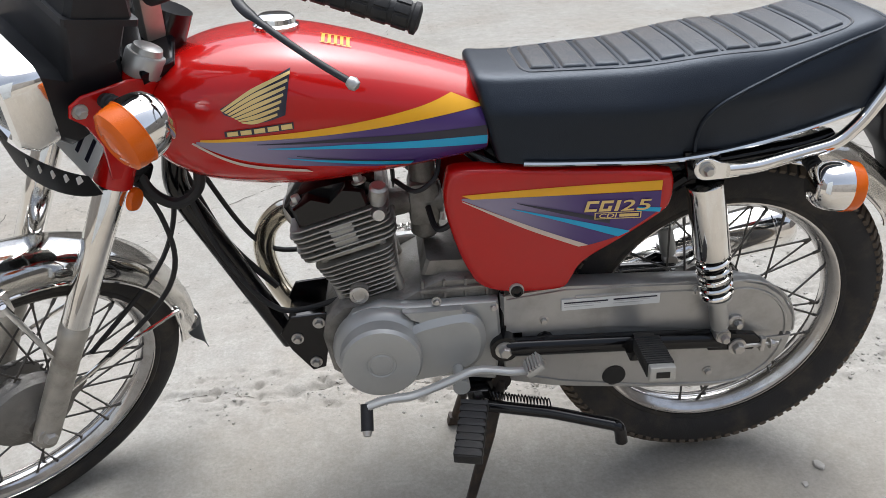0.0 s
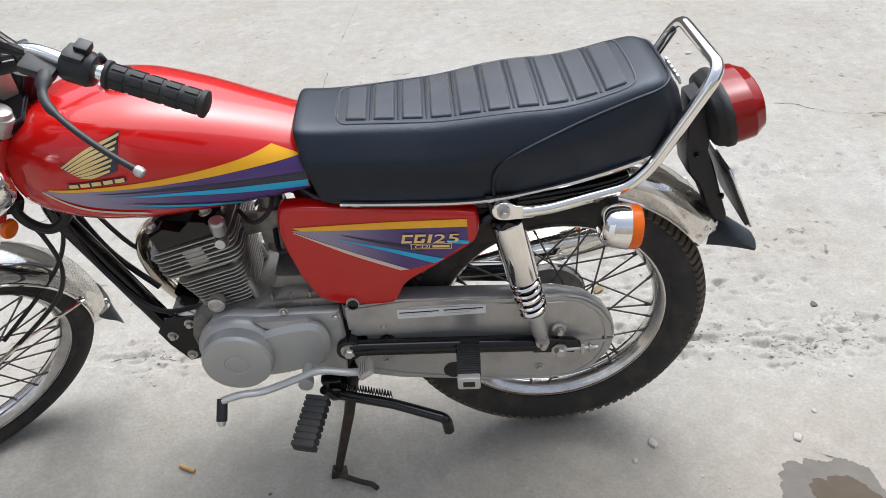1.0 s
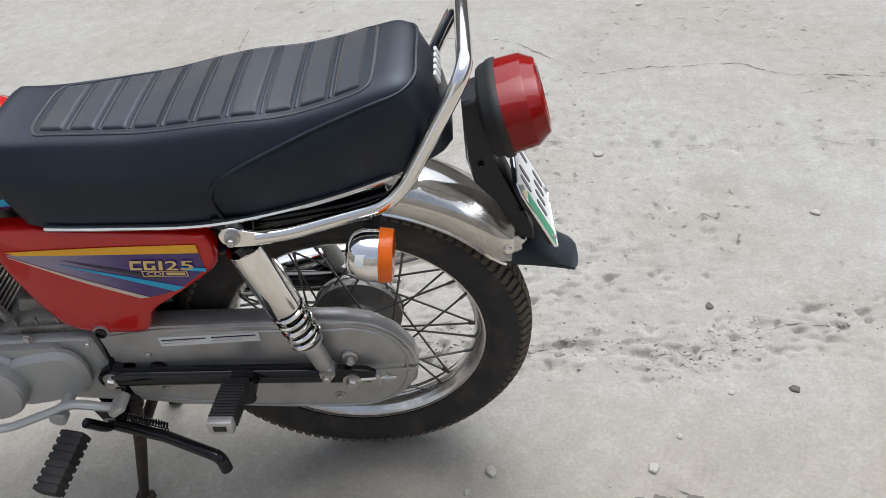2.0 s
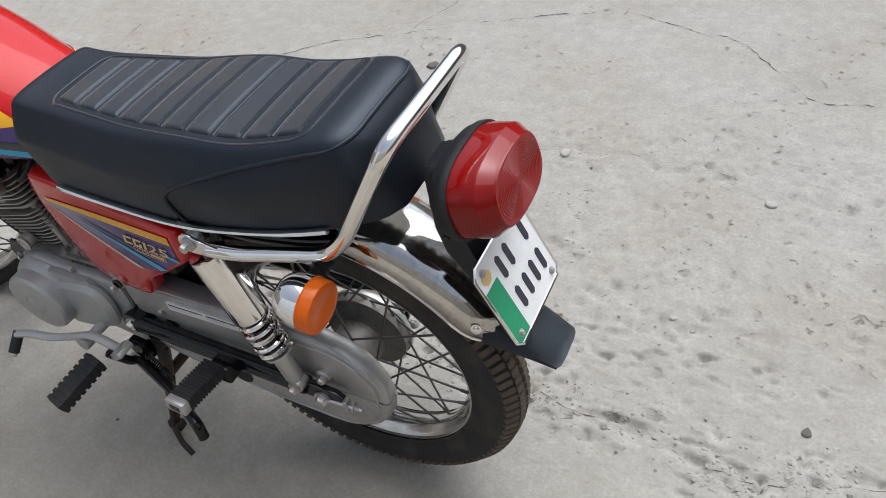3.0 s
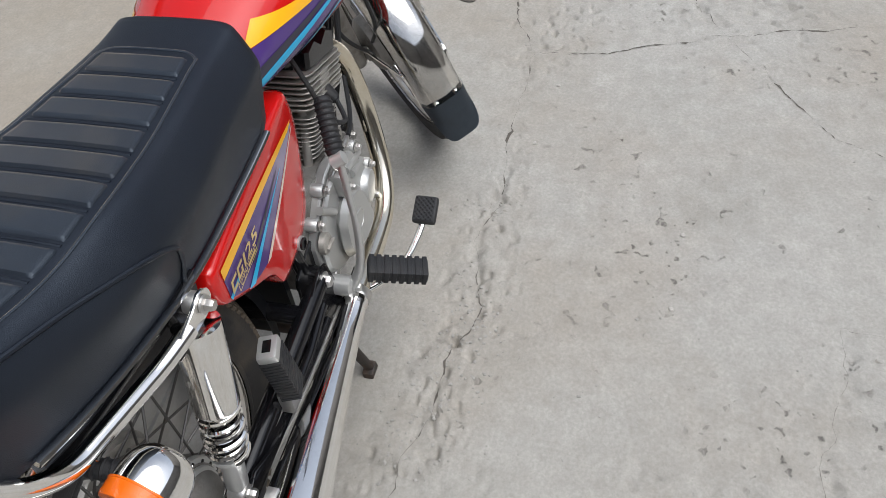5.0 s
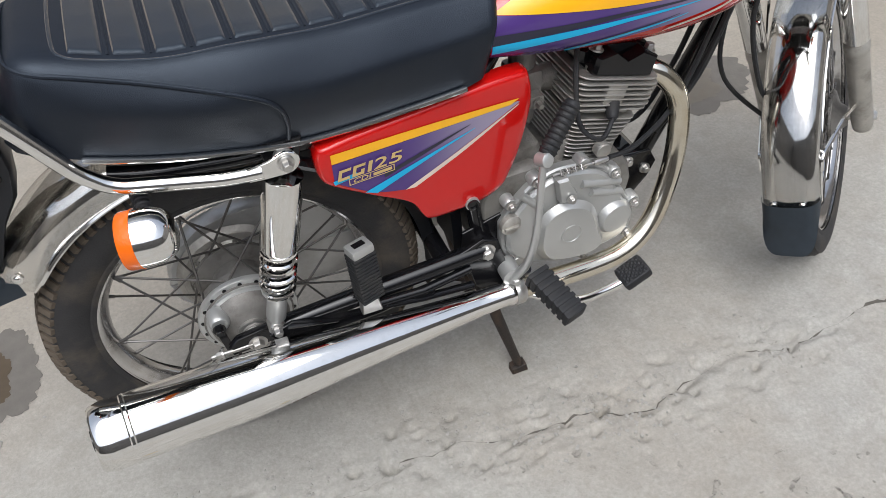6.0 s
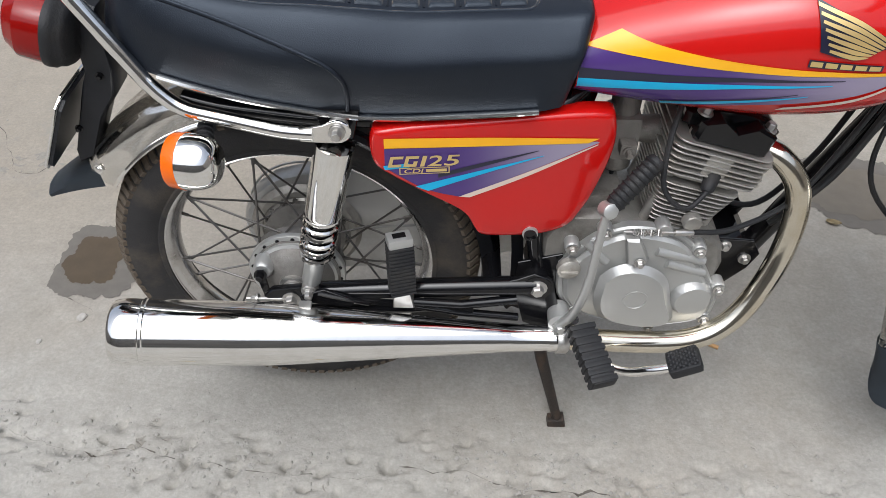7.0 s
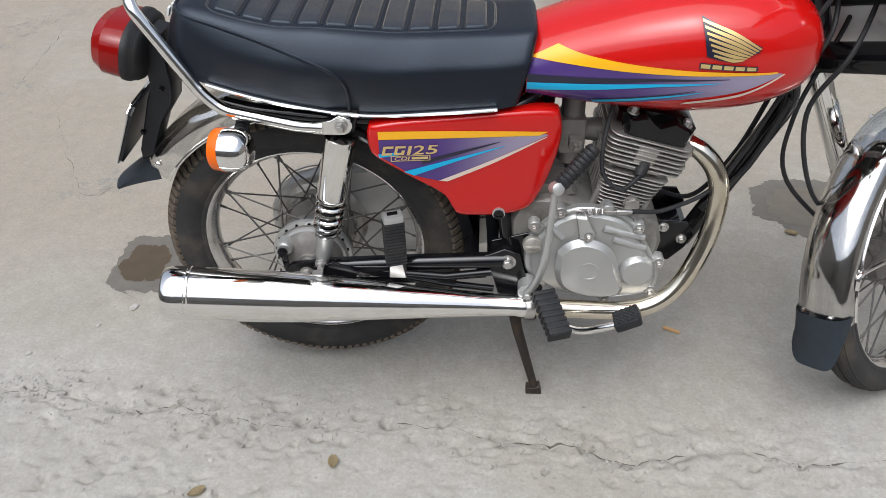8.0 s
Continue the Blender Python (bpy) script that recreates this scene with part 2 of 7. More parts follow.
def lerp(x, pts):
    """Smooth interpolation in a table of (x, value)."""
    if x <= pts[0][0]:
        return pts[0][1]
    for i in range(len(pts) - 1):
        (x0, v0), (x1, v1) = pts[i], pts[i + 1]
        if x <= x1:
            xm, vm = pts[max(0, i - 1)]
            xp, vp = pts[min(len(pts) - 1, i + 2)]
            m0 = (v1 - vm) / (x1 - xm)
            m1 = (vp - v0) / (xp - x0)
            h, t = x1 - x0, (x - x0) / (x1 - x0)
            return (2 * t ** 3 - 3 * t * t + 1) * v0 + (t ** 3 - 2 * t * t + t) * h * m0 + (3 * t * t - 2 * t ** 3) * v1 + (t ** 3 - t * t) * h * m1
    return pts[-1][1]


def B():
    return bmesh.new()

# ---------- ground ----------
CRACKS = {
    "joint": ([(-2.6, 0.10), (-2.05, 0.19), (-1.84, 0.21), (-1.65, 0.285), (-1.32, 0.28), (-1.00, 0.295), (-0.88, 0.265), (-0.66, 0.305), (-0.55, 0.275), (-0.41, 0.26), (-0.19, 0.23), (-0.05, 0.255), (0.15, 0.23), (0.34, 0.20), (0.47, 0.205), (0.58, 0.16), (0.70, 0.165), (0.85, 0.215), (1.3, 0.24), (2.2, 0.30)], 0.0045),
    "branch": ([(-1.65, 0.285), (-1.66, 0.46), (-1.73, 0.66), (-1.81, 0.90), (-1.9, 1.4)], 0.004),
    "far": ([(-2.6, 0.55), (-2.14, 0.72), (-1.89, 0.79), (-1.66, 0.92), (-1.46, 1.02), (-1.35, 1.09), (-1.275, 1.205), (-1.11, 1.325), (-0.99, 1.42), (-0.765, 1.52), (-0.55, 1.62), (-0.377, 1.696), (-0.208, 1.769), (-0.10, 1.782), (0.016, 1.801), (0.112, 1.778), (0.262, 1.721), (0.363, 1.695), (0.469, 1.60), (0.632, 1.411), (0.787, 1.423), (0.935, 1.405), (1.12, 1.395), (1.30, 1.29), (1.8, 1.2)], 0.0032),
    "cross": ([(-0.736, 1.042), (-0.727, 1.144), (-0.73, 1.295), (-0.747, 1.412), (-0.72, 1.60), (-0.66, 1.76), (-0.655, 1.99), (-0.672, 2.10), (-0.62, 2.29), (-0.57, 2.64), (-0.5, 3.6)], 0.0020),
    "second": ([(-0.736, 1.042), (-0.604, 1.041), (-0.45, 0.986), (-0.347, 0.985), (-0.19, 1.013), (-0.051, 1.008), (0.076, 1.018), (0.199, 1.036), (0.45, 1.02), (0.70, 0.96), (0.86, 0.937), (0.986, 0.924), (1.173, 0.906), (1.6, 0.87)], 0.0008),
    "tail": ([(0.517, -0.125), (0.564, -0.16), (0.60, -0.185), (0.63, -0.23), (0.65, -0.28)], 0.003),
    "side": ([(1.9, -2.05), (1.55, -1.95), (1.45, -1.4), (1.3, -1.3), (0.9, -0.65), (0.8, -0.70)], 0.0015),
}
PUDDLES = {"puddle": [(0.45, -0.25), (0.47, -0.19), (0.52, -0.175), (0.60, -0.18), (0.645, -0.235), (0.66, -0.32), (0.63, -0.41), (0.55, -0.435), (0.49, -0.42), (0.46, -0.34)],
           "wet_patch": [(-1.19, -0.52), (-1.15, -0.60), (-1.17, -0.69), (-1.25, -0.75), (-1.35, -0.765), (-1.49, -0.73), (-1.58, -0.63), (-1.53, -0.52), (-1.43, -0.455), (-1.28, -0.465)]}


def seg_dist(x, y, pts):
    best = 9.0
    for (x0, y0), (x1, y1) in zip(pts, pts[1:]):
        dx, dy = x1 - x0, y1 - y0
        t = max(0, min(1, ((x - x0) * dx + (y - y0) * dy) / (dx * dx + dy * dy)))
        d = math.hypot(x - x0 - t * dx, y - y0 - t * dy)
        best = min(best, d)
    return best


def axis_steps(lo, hi, step, far):
    out, v, s = [], lo, step
    left = []
    while v > -far:
        s *= 1.35
        v -= s
        left.append(v)
    out = left[::-1]
    n = int(round((hi - lo) / step))
    out += [lo + (hi - lo) * i / n for i in range(n + 1)]
    v, s = hi, step
    while v < far:
        s *= 1.35
        v += s
        out.append(v)
    return out


def hollow(x, y):
    """How deep the wet hollows lie at a place."""
    d = 0.0
    for cx, cy, rx, ry in ((0.555, -0.305, 0.12, 0.15), (-1.37, -0.61, 0.21, 0.15)):
        q = ((x - cx) / rx) ** 2 + ((y - cy) / ry) ** 2
        d = max(d, 0.004 * max(0, 1 - q))
    return d


def rough_zone(x, y):
    """Where the top of the concrete has crumbled away."""
    return max(0.0, 1 - math.hypot((x - 0.25) / 0.75, (y - 0.72) / 0.60)) ** 0.5 if abs(x - 0.25) < 0.75 else 0.0


def ground_z(x, y):
    if abs(x) > 4 or y > 5 or y < -3:
        return 0.0
    z = 0.004 * noise.noise((x * 1.3, y * 1.3, 0.3)) + 0.0012 * noise.noise((x * 9, y * 9, 3.1))
    dj = seg_dist(x, y, CRACKS["joint"][0])
    crumb = max(0.0, 1 - dj / 0.13) * min(1.0, max(0.12, (x + 1.35) / 0.5))
    d2 = seg_dist(x, y, CRACKS["second"][0]) if 0.7 < y < 1.3 else 9.0
    rough = max(crumb * 0.75, max(0.0, noise.noise((x * 1.1 + 5, y * 1.1, 7.7)) * 1.6 - 0.02) * (0.3 if y < 0.2 else max(0.15, min(1.0, (1.25 - y) / 0.3))), 0.6 * max(0.0, 1 - d2 / 0.09))
    rough = max(rough, rough_zone(x, y) * (0.55 + 0.9 * noise.noise((x * 3.1, y * 3.1, 31))))
    pit = 0.5 * max(0.0, noise.noise((x * 19, y * 24, 1.7)) - 0.26) + 1.3 * max(0.0, noise.noise((x * 43, y * 49, 5.7)) - 0.26)
    z -= rough * pit * 0.058
    z -= crumb * 0.002
    z -= 0.0035 * max(0.0, 1 - (d2 + 0.02 * noise.noise((x * 17, y * 17, 81))) / 0.018)
    lump = max(0.0, noise.noise((x * 40, y * 40, 9.2)) - 0.30)
    z += rough * lump * 0.024
    # the joint: a ragged groove with broken, slightly lifted edges
    ragged = dj + 0.016 * noise.noise((x * 23, y * 23, 61)) + 0.007 * noise.noise((x * 70, y * 70, 67))
    open_ = min(1.0, max(0.0, 0.35 + 1.5 * noise.noise((x * 3.3, y * 3.3, 71)))) * (1.0 if x > -1.15 else 0.45)
    if ragged < 0.016:
        z -= 0.0085 * open_ * min(1.0, (0.016 - ragged) / 0.008)
    elif ragged < 0.05:
        z += 0.0022 * open_ * (1 - (ragged - 0.016) / 0.034) * (0.6 + noise.noise((x * 30, y * 30, 77)))
    return z - hollow(x, y)


xs, ys = axis_steps(-2.6, 1.7, 0.0085, 60), axis_steps(-1.3, 2.3, 0.0105, 60)
# finer rows along the broken joint
ys = [y for y in ys if not 0.06 < y < 0.44] + [0.06 + 0.005 * i for i in range(77)]
ys.sort()
gv = [(x, y, ground_z(x, y)) for y in ys for x in xs]
nx = len(xs)
gf = [(j * nx + i, j * nx + i + 1, (j + 1) * nx + i + 1, (j + 1) * nx + i) for j in range(len(ys) - 1) for i in range(nx - 1)]
gm = bpy.data.meshes.new("ground")
gm.from_pydata(gv, [], gf)
gm.shade_smooth()


def concrete():
    m = bpy.data.materials.new("old concrete")
    m.use_nodes = True
    n, l = m.node_tree.nodes, m.node_tree.links
    bs = n["Principled BSDF"]
    tc = n.new("ShaderNodeTexCoord")

    def tex(scale, detail=8, rough=0.6, kind="ShaderNodeTexNoise"):
        t = n.new(kind)
        t.inputs["Scale"].default_value = scale
        if kind == "ShaderNodeTexNoise":
            t.inputs["Detail"].default_value = detail
            t.inputs["Roughness"].default_value = rough
        l.new(tc.outputs["Object"], t.inputs["Vector"])
        return t

    def ramp(sock, a, c):
        r = n.new("ShaderNodeMapRange")
        r.inputs["From Min"].default_value, r.inputs["From Max"].default_value = a, c
        l.new(sock, r.inputs["Value"])
        return r.outputs["Result"]

    def mix(fac, a, c, blend="MIX"):
        x = n.new("ShaderNodeMix")
        x.data_type, x.blend_type = "RGBA", blend
        for s, v in (("A", a), ("B", c)):
            if isinstance(v, tuple):
                x.inputs[s].default_value = (*v, 1)
            else:
                l.new(v, x.inputs[s])
        if isinstance(fac, float):
            x.inputs["Factor"].default_value = fac
        else:
            l.new(fac, x.inputs["Factor"])
        return x.outputs["Result"]

    xyz = n.new("ShaderNodeSeparateXYZ")
    l.new(tc.outputs["Object"], xyz.inputs[0])
    col = mix(ramp(tex(0.9, 6).outputs["Fac"], 0.35, 0.65), (0.368, 0.352, 0.318), (0.420, 0.410, 0.382))
    col = mix(ramp(tex(3.5, 9, 0.7).outputs["Fac"], 0.44, 0.72), col, (0.335, 0.312, 0.275))
    col = mix(ramp(tex(7.0, 9, 0.7).outputs["Fac"], 0.52, 0.74), col, (0.465, 0.450, 0.418))
    col = mix(ramp(tex(2.1, 10, 0.68).outputs["Fac"], 0.54, 0.72), col, (0.305, 0.292, 0.262))
    col = mix(ramp(tex(1.3, 7, 0.62).outputs["Fac"], 0.48, 0.74), col, (0.345, 0.308, 0.258))
    # browner towards -y: soil tint, with the shadow there put into the colour
    soil_shade = n.new("ShaderNodeMath")
    soil_shade.operation = "MULTIPLY"
    l.new(ramp(tex(1.1, 6, 0.6).outputs["Fac"], 0.22, 0.52), soil_shade.inputs[0])
    l.new(ramp(xyz.outputs["Y"], 0.12, -0.55), soil_shade.inputs[1])
    col = mix(soil_shade.outputs[0], col, (0.325, 0.286, 0.234))
    fine = ramp(tex(120, 6, 0.75).outputs["Fac"], 0.36, 0.66)
    blotch = ramp(tex(19, 8, 0.7).outputs["Fac"], 0.40, 0.66)
    col = mix(blotch, mix(0.27, col, (0.17, 0.16, 0.14)), col)
    col = mix(fine, mix(0.36, col, (0.14, 0.13, 0.11)), col)
    # dark specks and smears deepen the pits' weak shading by colour
    specks = ramp(tex(30, 6, 0.66).outputs["Fac"], 0.60, 0.66)
    patch = ramp(tex(2.6, 6, 0.65).outputs["Fac"], 0.47, 0.60)
    worn = n.new("ShaderNodeMath")
    worn.operation = "MULTIPLY"
    l.new(patch, worn.inputs[0])
    l.new(ramp(xyz.outputs["Y"], 0.05, 0.5), worn.inputs[1])
    patch = worn.outputs[0]
    both = n.new("ShaderNodeMath")
    both.operation = "MULTIPLY"
    l.new(specks, both.inputs[0])
    l.new(patch, both.inputs[1])
    col = mix(both.outputs[0], col, (0.190, 0.176, 0.158))
    smear = ramp(tex(14, 7, 0.75).outputs["Fac"], 0.54, 0.68)
    both2 = n.new("ShaderNodeMath")
    both2.operation = "MULTIPLY"
    l.new(smear, both2.inputs[0])
    l.new(ramp(tex(1.4, 4, 0.6).outputs["Fac"], 0.45, 0.65), both2.inputs[1])
    col = mix(both2.outputs[0], col, (0.235, 0.22, 0.195))
    l.new(col, bs.inputs["Base Color"])
    bs.inputs["Roughness"].default_value = 0.88
    bs.inputs["Specular IOR Level"].default_value = 0.3
    b0 = n.new("ShaderNodeBump")
    b0.invert = True
    b0.inputs["Strength"].default_value, b0.inputs["Distance"].default_value = 0.8, 0.005
    l.new(both.outputs[0], b0.inputs["Height"])
    b1 = n.new("ShaderNodeBump")
    l.new(b0.outputs["Normal"], b1.inputs["Normal"])
    b1.inputs["Strength"].default_value, b1.inputs["Distance"].default_value = 0.38, 0.005
    l.new(tex(55, 8, 0.65).outputs["Fac"], b1.inputs["Height"])
    b2 = n.new("ShaderNodeBump")
    b2.inputs["Strength"].default_value, b2.inputs["Distance"].default_value = 0.35, 0.0015
    l.new(tex(320, 4, 0.6).outputs["Fac"], b2.inputs["Height"])
    l.new(b1.outputs["Normal"], b2.inputs["Normal"])
    l.new(b2.outputs["Normal"], bs.inputs["Normal"])
    return m


M_CONC = concrete()
gm.materials.append(M_CONC)
ground = new("ground", gm)
tagged(ground, "worn pale grey concrete yard floor with cracks and crumbled patches", "ground", kind="structure")
M_CRACK = mat("dirt in the cracks", (0.095, 0.085, 0.072), 0.95, var=0.4, scale=90)
M_DIRT = mat("crumbled concrete", (0.292, 0.279, 0.254), 0.95, var=0.3, scale=60, bump=0.5, bscale=300)
rnd = random.Random(4)
for cname, (cpts, cw) in CRACKS.items():
    b = B()
    P = smooth_path([(x, y, 0) for x, y in cpts], 14)
    fine = []
    for i in range(len(P) - 1):
        n = max(1, int((P[i + 1] - P[i]).length / 0.012))
        fine += [P[i].lerp(P[i + 1], k / n) for k in range(n)]
    rows = []
    for i, p in enumerate(fine):
        jx = 0.016 * noise.noise((p.x * 14, p.y * 14, 2.2)) + 0.007 * noise.noise((p.x * 50, p.y * 50, 5))
        jy = 0.016 * noise.noise((p.x * 14, p.y * 14, 8.2)) + 0.007 * noise.noise((p.x * 50, p.y * 50, 11))
        w = cw * max(0.0, 0.10 + 1.0 * noise.noise((p.x * 5, p.y * 5, 14)) + 1.5 * noise.noise((p.x * 44, p.y * 44, 17)))
        if cname == "joint" and p.x > -1.0:
            w *= 0.4
        w = max(w, 0.00015)
        t = (fine[min(i + 1, len(fine) - 1)] - fine[max(i - 1, 0)]).normalized()
        nrm = Vector((-t.y, t.x, 0))
        c = p + Vector((jx, jy, 0))
        rows.append([(*(c + nrm * w)[:2], ground_z(*(c + nrm * w)[:2]) + 0.0012), (*(c - nrm * w)[:2], ground_z(*(c - nrm * w)[:2]) + 0.0012)])
    grid(b, rows)
    obj_of("crack", b, M_CRACK, ground, "", 0)
# crumbled grains beside the joint and over the rough patches
gverts, gfaces = [], []


def stone(x, y, r, flat=0.5):
    z = ground_z(x, y)
    a = rnd.uniform(0, 6.28)
    base = len(gverts)
    rr = [r * rnd.uniform(0.65, 1.2) for _ in range(6)]
    for lv, k, h in ((0, 1.0, -0.002), (1, 0.95, r * flat * 0.5), (2, 0.5, r * flat)):
        for i in range(6):
            q = a + 6.283 * i / 6
            gverts.append((x + rr[i] * k * math.cos(q), y + rr[i] * k * math.sin(q), z + h * rnd.uniform(0.8, 1.2)))
    for lv in range(2):
        for i in range(6):
            gfaces.append((base + lv * 6 + i, base + lv * 6 + (i + 1) % 6, base + lv * 6 + 6 + (i + 1) % 6, base + lv * 6 + 6 + i))
    gfaces.append(tuple(base + 12 + i for i in range(6)))


J = CRACKS["joint"][0]
for k in range(1500):
    i = rnd.randrange(3, len(J) - 2)
    t = rnd.random()
    x, y = J[i][0] * (1 - t) + J[i + 1][0] * t, J[i][1] * (1 - t) + J[i + 1][1] * t
    s = rnd.gauss(0, 0.045)
    if noise.noise((x * 4, y * 4, 20)) < -0.05 or (x < -1.05 and rnd.random() < 0.85):
        continue
    stone(x + rnd.gauss(0, 0.02), y + s, rnd.choice((0.0015, 0.002, 0.0025, 0.003, 0.0045)), rnd.uniform(0.3, 0.7))
for k in range(2600):
    x, y = rnd.uniform(-1.8, 1.6), rnd.uniform(-1.2, 2.4)
    if noise.noise((x * 1.1 + 5, y * 1.1, 7.7)) < 0.12 and rnd.random() < 0.8:
        continue
    stone(x, y, rnd.choice((0.0012, 0.0016, 0.002, 0.003)), rnd.uniform(0.3, 0.7))
for k in range(1500):
    x, y = 0.25 + rnd.gauss(0, 0.32), 0.72 + rnd.gauss(0, 0.27)
    if noise.noise((x * 5, y * 5, 41)) > 0.0:
        stone(x, y, rnd.choice((0.0012, 0.0015, 0.002, 0.0025, 0.0035, 0.005)), rnd.uniform(0.2, 0.45))
for k in range(260):
    i = rnd.randrange(6, len(J) - 2)
    t = rnd.random()
    stone(J[i][0] * (1 - t) + J[i + 1][0] * t + rnd.gauss(0, 0.02), J[i][1] * (1 - t) + J[i + 1][1] * t + rnd.gauss(0, 0.035), rnd.choice((0.002, 0.003, 0.0045)), rnd.uniform(0.2, 0.4))
me = bpy.data.meshes.new("gravel")
me.from_pydata(gverts, [], gfaces)
me.materials.append(M_DIRT)
tagged(new("gravel", me), "loose grey concrete grains strewn over the floor", "gravel", kind="stuff")

# chipped spots: flat dark marks carry their dirt and pit shade as colour
M_SPOT = mat("dirt and shade in chipped spots", (0.235, 0.218, 0.190), 0.95, var=0.35, scale=120, bump=0.5, bscale=300)
cverts, cfaces = [], []
J2 = CRACKS["second"][0]
for k in range(620):
    if k % 6 < 4:
        i = rnd.randrange(4, len(J) - 3)
        t = rnd.random()
        x, y = J[i][0] * (1 - t) + J[i + 1][0] * t + rnd.gauss(0, 0.03), J[i][1] * (1 - t) + J[i + 1][1] * t + rnd.gauss(0.015, 0.035)
    elif k % 6 == 4:
        i = rnd.randrange(0, len(J2) - 3)
        t = rnd.random()
        x, y = J2[i][0] * (1 - t) + J2[i + 1][0] * t + rnd.gauss(0, 0.03), J2[i][1] * (1 - t) + J2[i + 1][1] * t + rnd.gauss(-0.03, 0.05)
    else:
        x, y = rnd.uniform(-1.0, 1.3), rnd.uniform(0.25, 1.25)
    if k < 110:
        hx, hy = ((1.64, -2.00), (1.65, -1.84), (1.75, -1.90), (0.92, -0.64), (0.82, -0.69), (1.43, -1.35), (1.70, -1.70), (1.55, -2.10))[k % 8]
        x, y = hx + rnd.gauss(0, 0.045), hy + rnd.gauss(0, 0.030)
    elif noise.noise((x * 4.3, y * 4.3, 55)) < 0.10 or (x < -1.3 and y < 0.6):
        continue
    r = rnd.choice((0.002, 0.003, 0.004, 0.005, 0.007, 0.010)) * (2.6 if k < 110 else 1)
    a, st, bend = rnd.uniform(0, 6.28), rnd.uniform(0.2, 0.55), rnd.uniform(-0.7, 0.7)
    base = len(cverts)
    for i in range(10):
        q = 6.283 * i / 10
        rr = r * rnd.uniform(0.6, 1.25)
        u, v = rr * math.cos(q), rr * math.sin(q) * st
        v += bend * u * u / r
        px, py = x + u * math.cos(a) - v * math.sin(a), y + u * math.sin(a) + v * math.cos(a)
        cverts.append((px, py, ground_z(px, py) + 0.0011))
    cfaces.append(tuple(range(base, base + 10)))
cme = bpy.data.meshes.new("dirt_shade_spots")
cme.from_pydata(cverts, [], cfaces)
cme.materials.append(M_SPOT)
spots = new("dirt_shade_spots", cme)
spots.parent = ground
tagged(spots, kind="stuff")

# wet hollows
M_DAMP = mat("damp concrete", (0.125, 0.113, 0.098), 0.75, var=0.2, scale=30, bump=0.3, bscale=120, stain=(0.115, 0.104, 0.09), stain_scale=14, stain_amount=0.5)
M_MUD = mat("wet brown mud", (0.075, 0.057, 0.038), 0.62, var=0.25, scale=22, bump=0.15, bscale=90, stain=(0.075, 0.060, 0.044), stain_scale=9, stain_amount=0.6)
M_MUD.node_tree.nodes["Principled BSDF"].inputs["Specular IOR Level"].default_value = 0.2
M_WET = mat("wet dirt", (0.125, 0.108, 0.086), 0.40, var=0.25, scale=22, bump=0.1, bscale=90, stain=(0.13, 0.108, 0.08), stain_scale=9, stain_amount=0.7)
for pname, ppts in PUDDLES.items():
    cx, cy = sum(p[0] for p in ppts) / len(ppts), sum(p[1] for p in ppts) / len(ppts)
    for layer, (size, wm) in enumerate(((1.0, M_DAMP), (0.62, M_MUD) if pname == "puddle" else (0.68, M_WET))):
        b = B()
        loop = smooth_path([(x, y, 0) for x, y in ppts + [ppts[0]]], 16)[:-1]
        rows = []
        for k in (1.0, 0.97, 0.85, 0.65, 0.45, 0.25, 0.08):
            r = []
            for p in loop:
                e = 1 + (0.20 * noise.noise((p.x * 13, p.y * 13, 4 + 3 * layer)) + 0.09 * noise.noise((p.x * 46, p.y * 46, 4)) + 0.05 * noise.noise((p.x * 130, p.y * 130, 9))) * k
                x, y = cx + 0.02 * layer + (p.x - cx) * k * e * size, cy + (p.y - cy) * k * e * size
                r.append((x, y, ground_z(x, y) + 0.0013 + 0.0009 * layer))
            rows.append(r)
        vs = grid(b, rows, closed_u=True)
        b.faces.new(vs[-1])
        obj_of(pname, b, wm, ground, "wet brown hollow in the concrete" if layer else "dark damp patch on the concrete", 60)


# ---------- loose small things ----------
def chip(name, x, y, r, material, label, category, seed, flat=0.6, long=1.0, group=""):
    rr = random.Random(seed)
    b = B()
    z = ground_z(x, y)
    ang = rr.uniform(0, 3.14)
    rows = []
    for k, h in ((0.85, -0.001), (1.0, r * flat * 0.35), (0.8, r * flat * 0.8), (0.4, r * flat)):
        row = []
        for i in range(9):
            a = 2 * math.pi * i / 9
            q = r * k * (0.8 + 0.35 * random.Random(seed * 31 + i).random())
            u, v = q * math.cos(a) * long, q * math.sin(a)
            row.append((x + u * math.cos(ang) - v * math.sin(ang), y + u * math.sin(ang) + v * math.cos(ang), z + h))
        rows.append(row)
    grid(b, rows, closed_u=True, cap=True)
    return tagged(obj_of(name, b, material, None, "", 30), label, category, group)


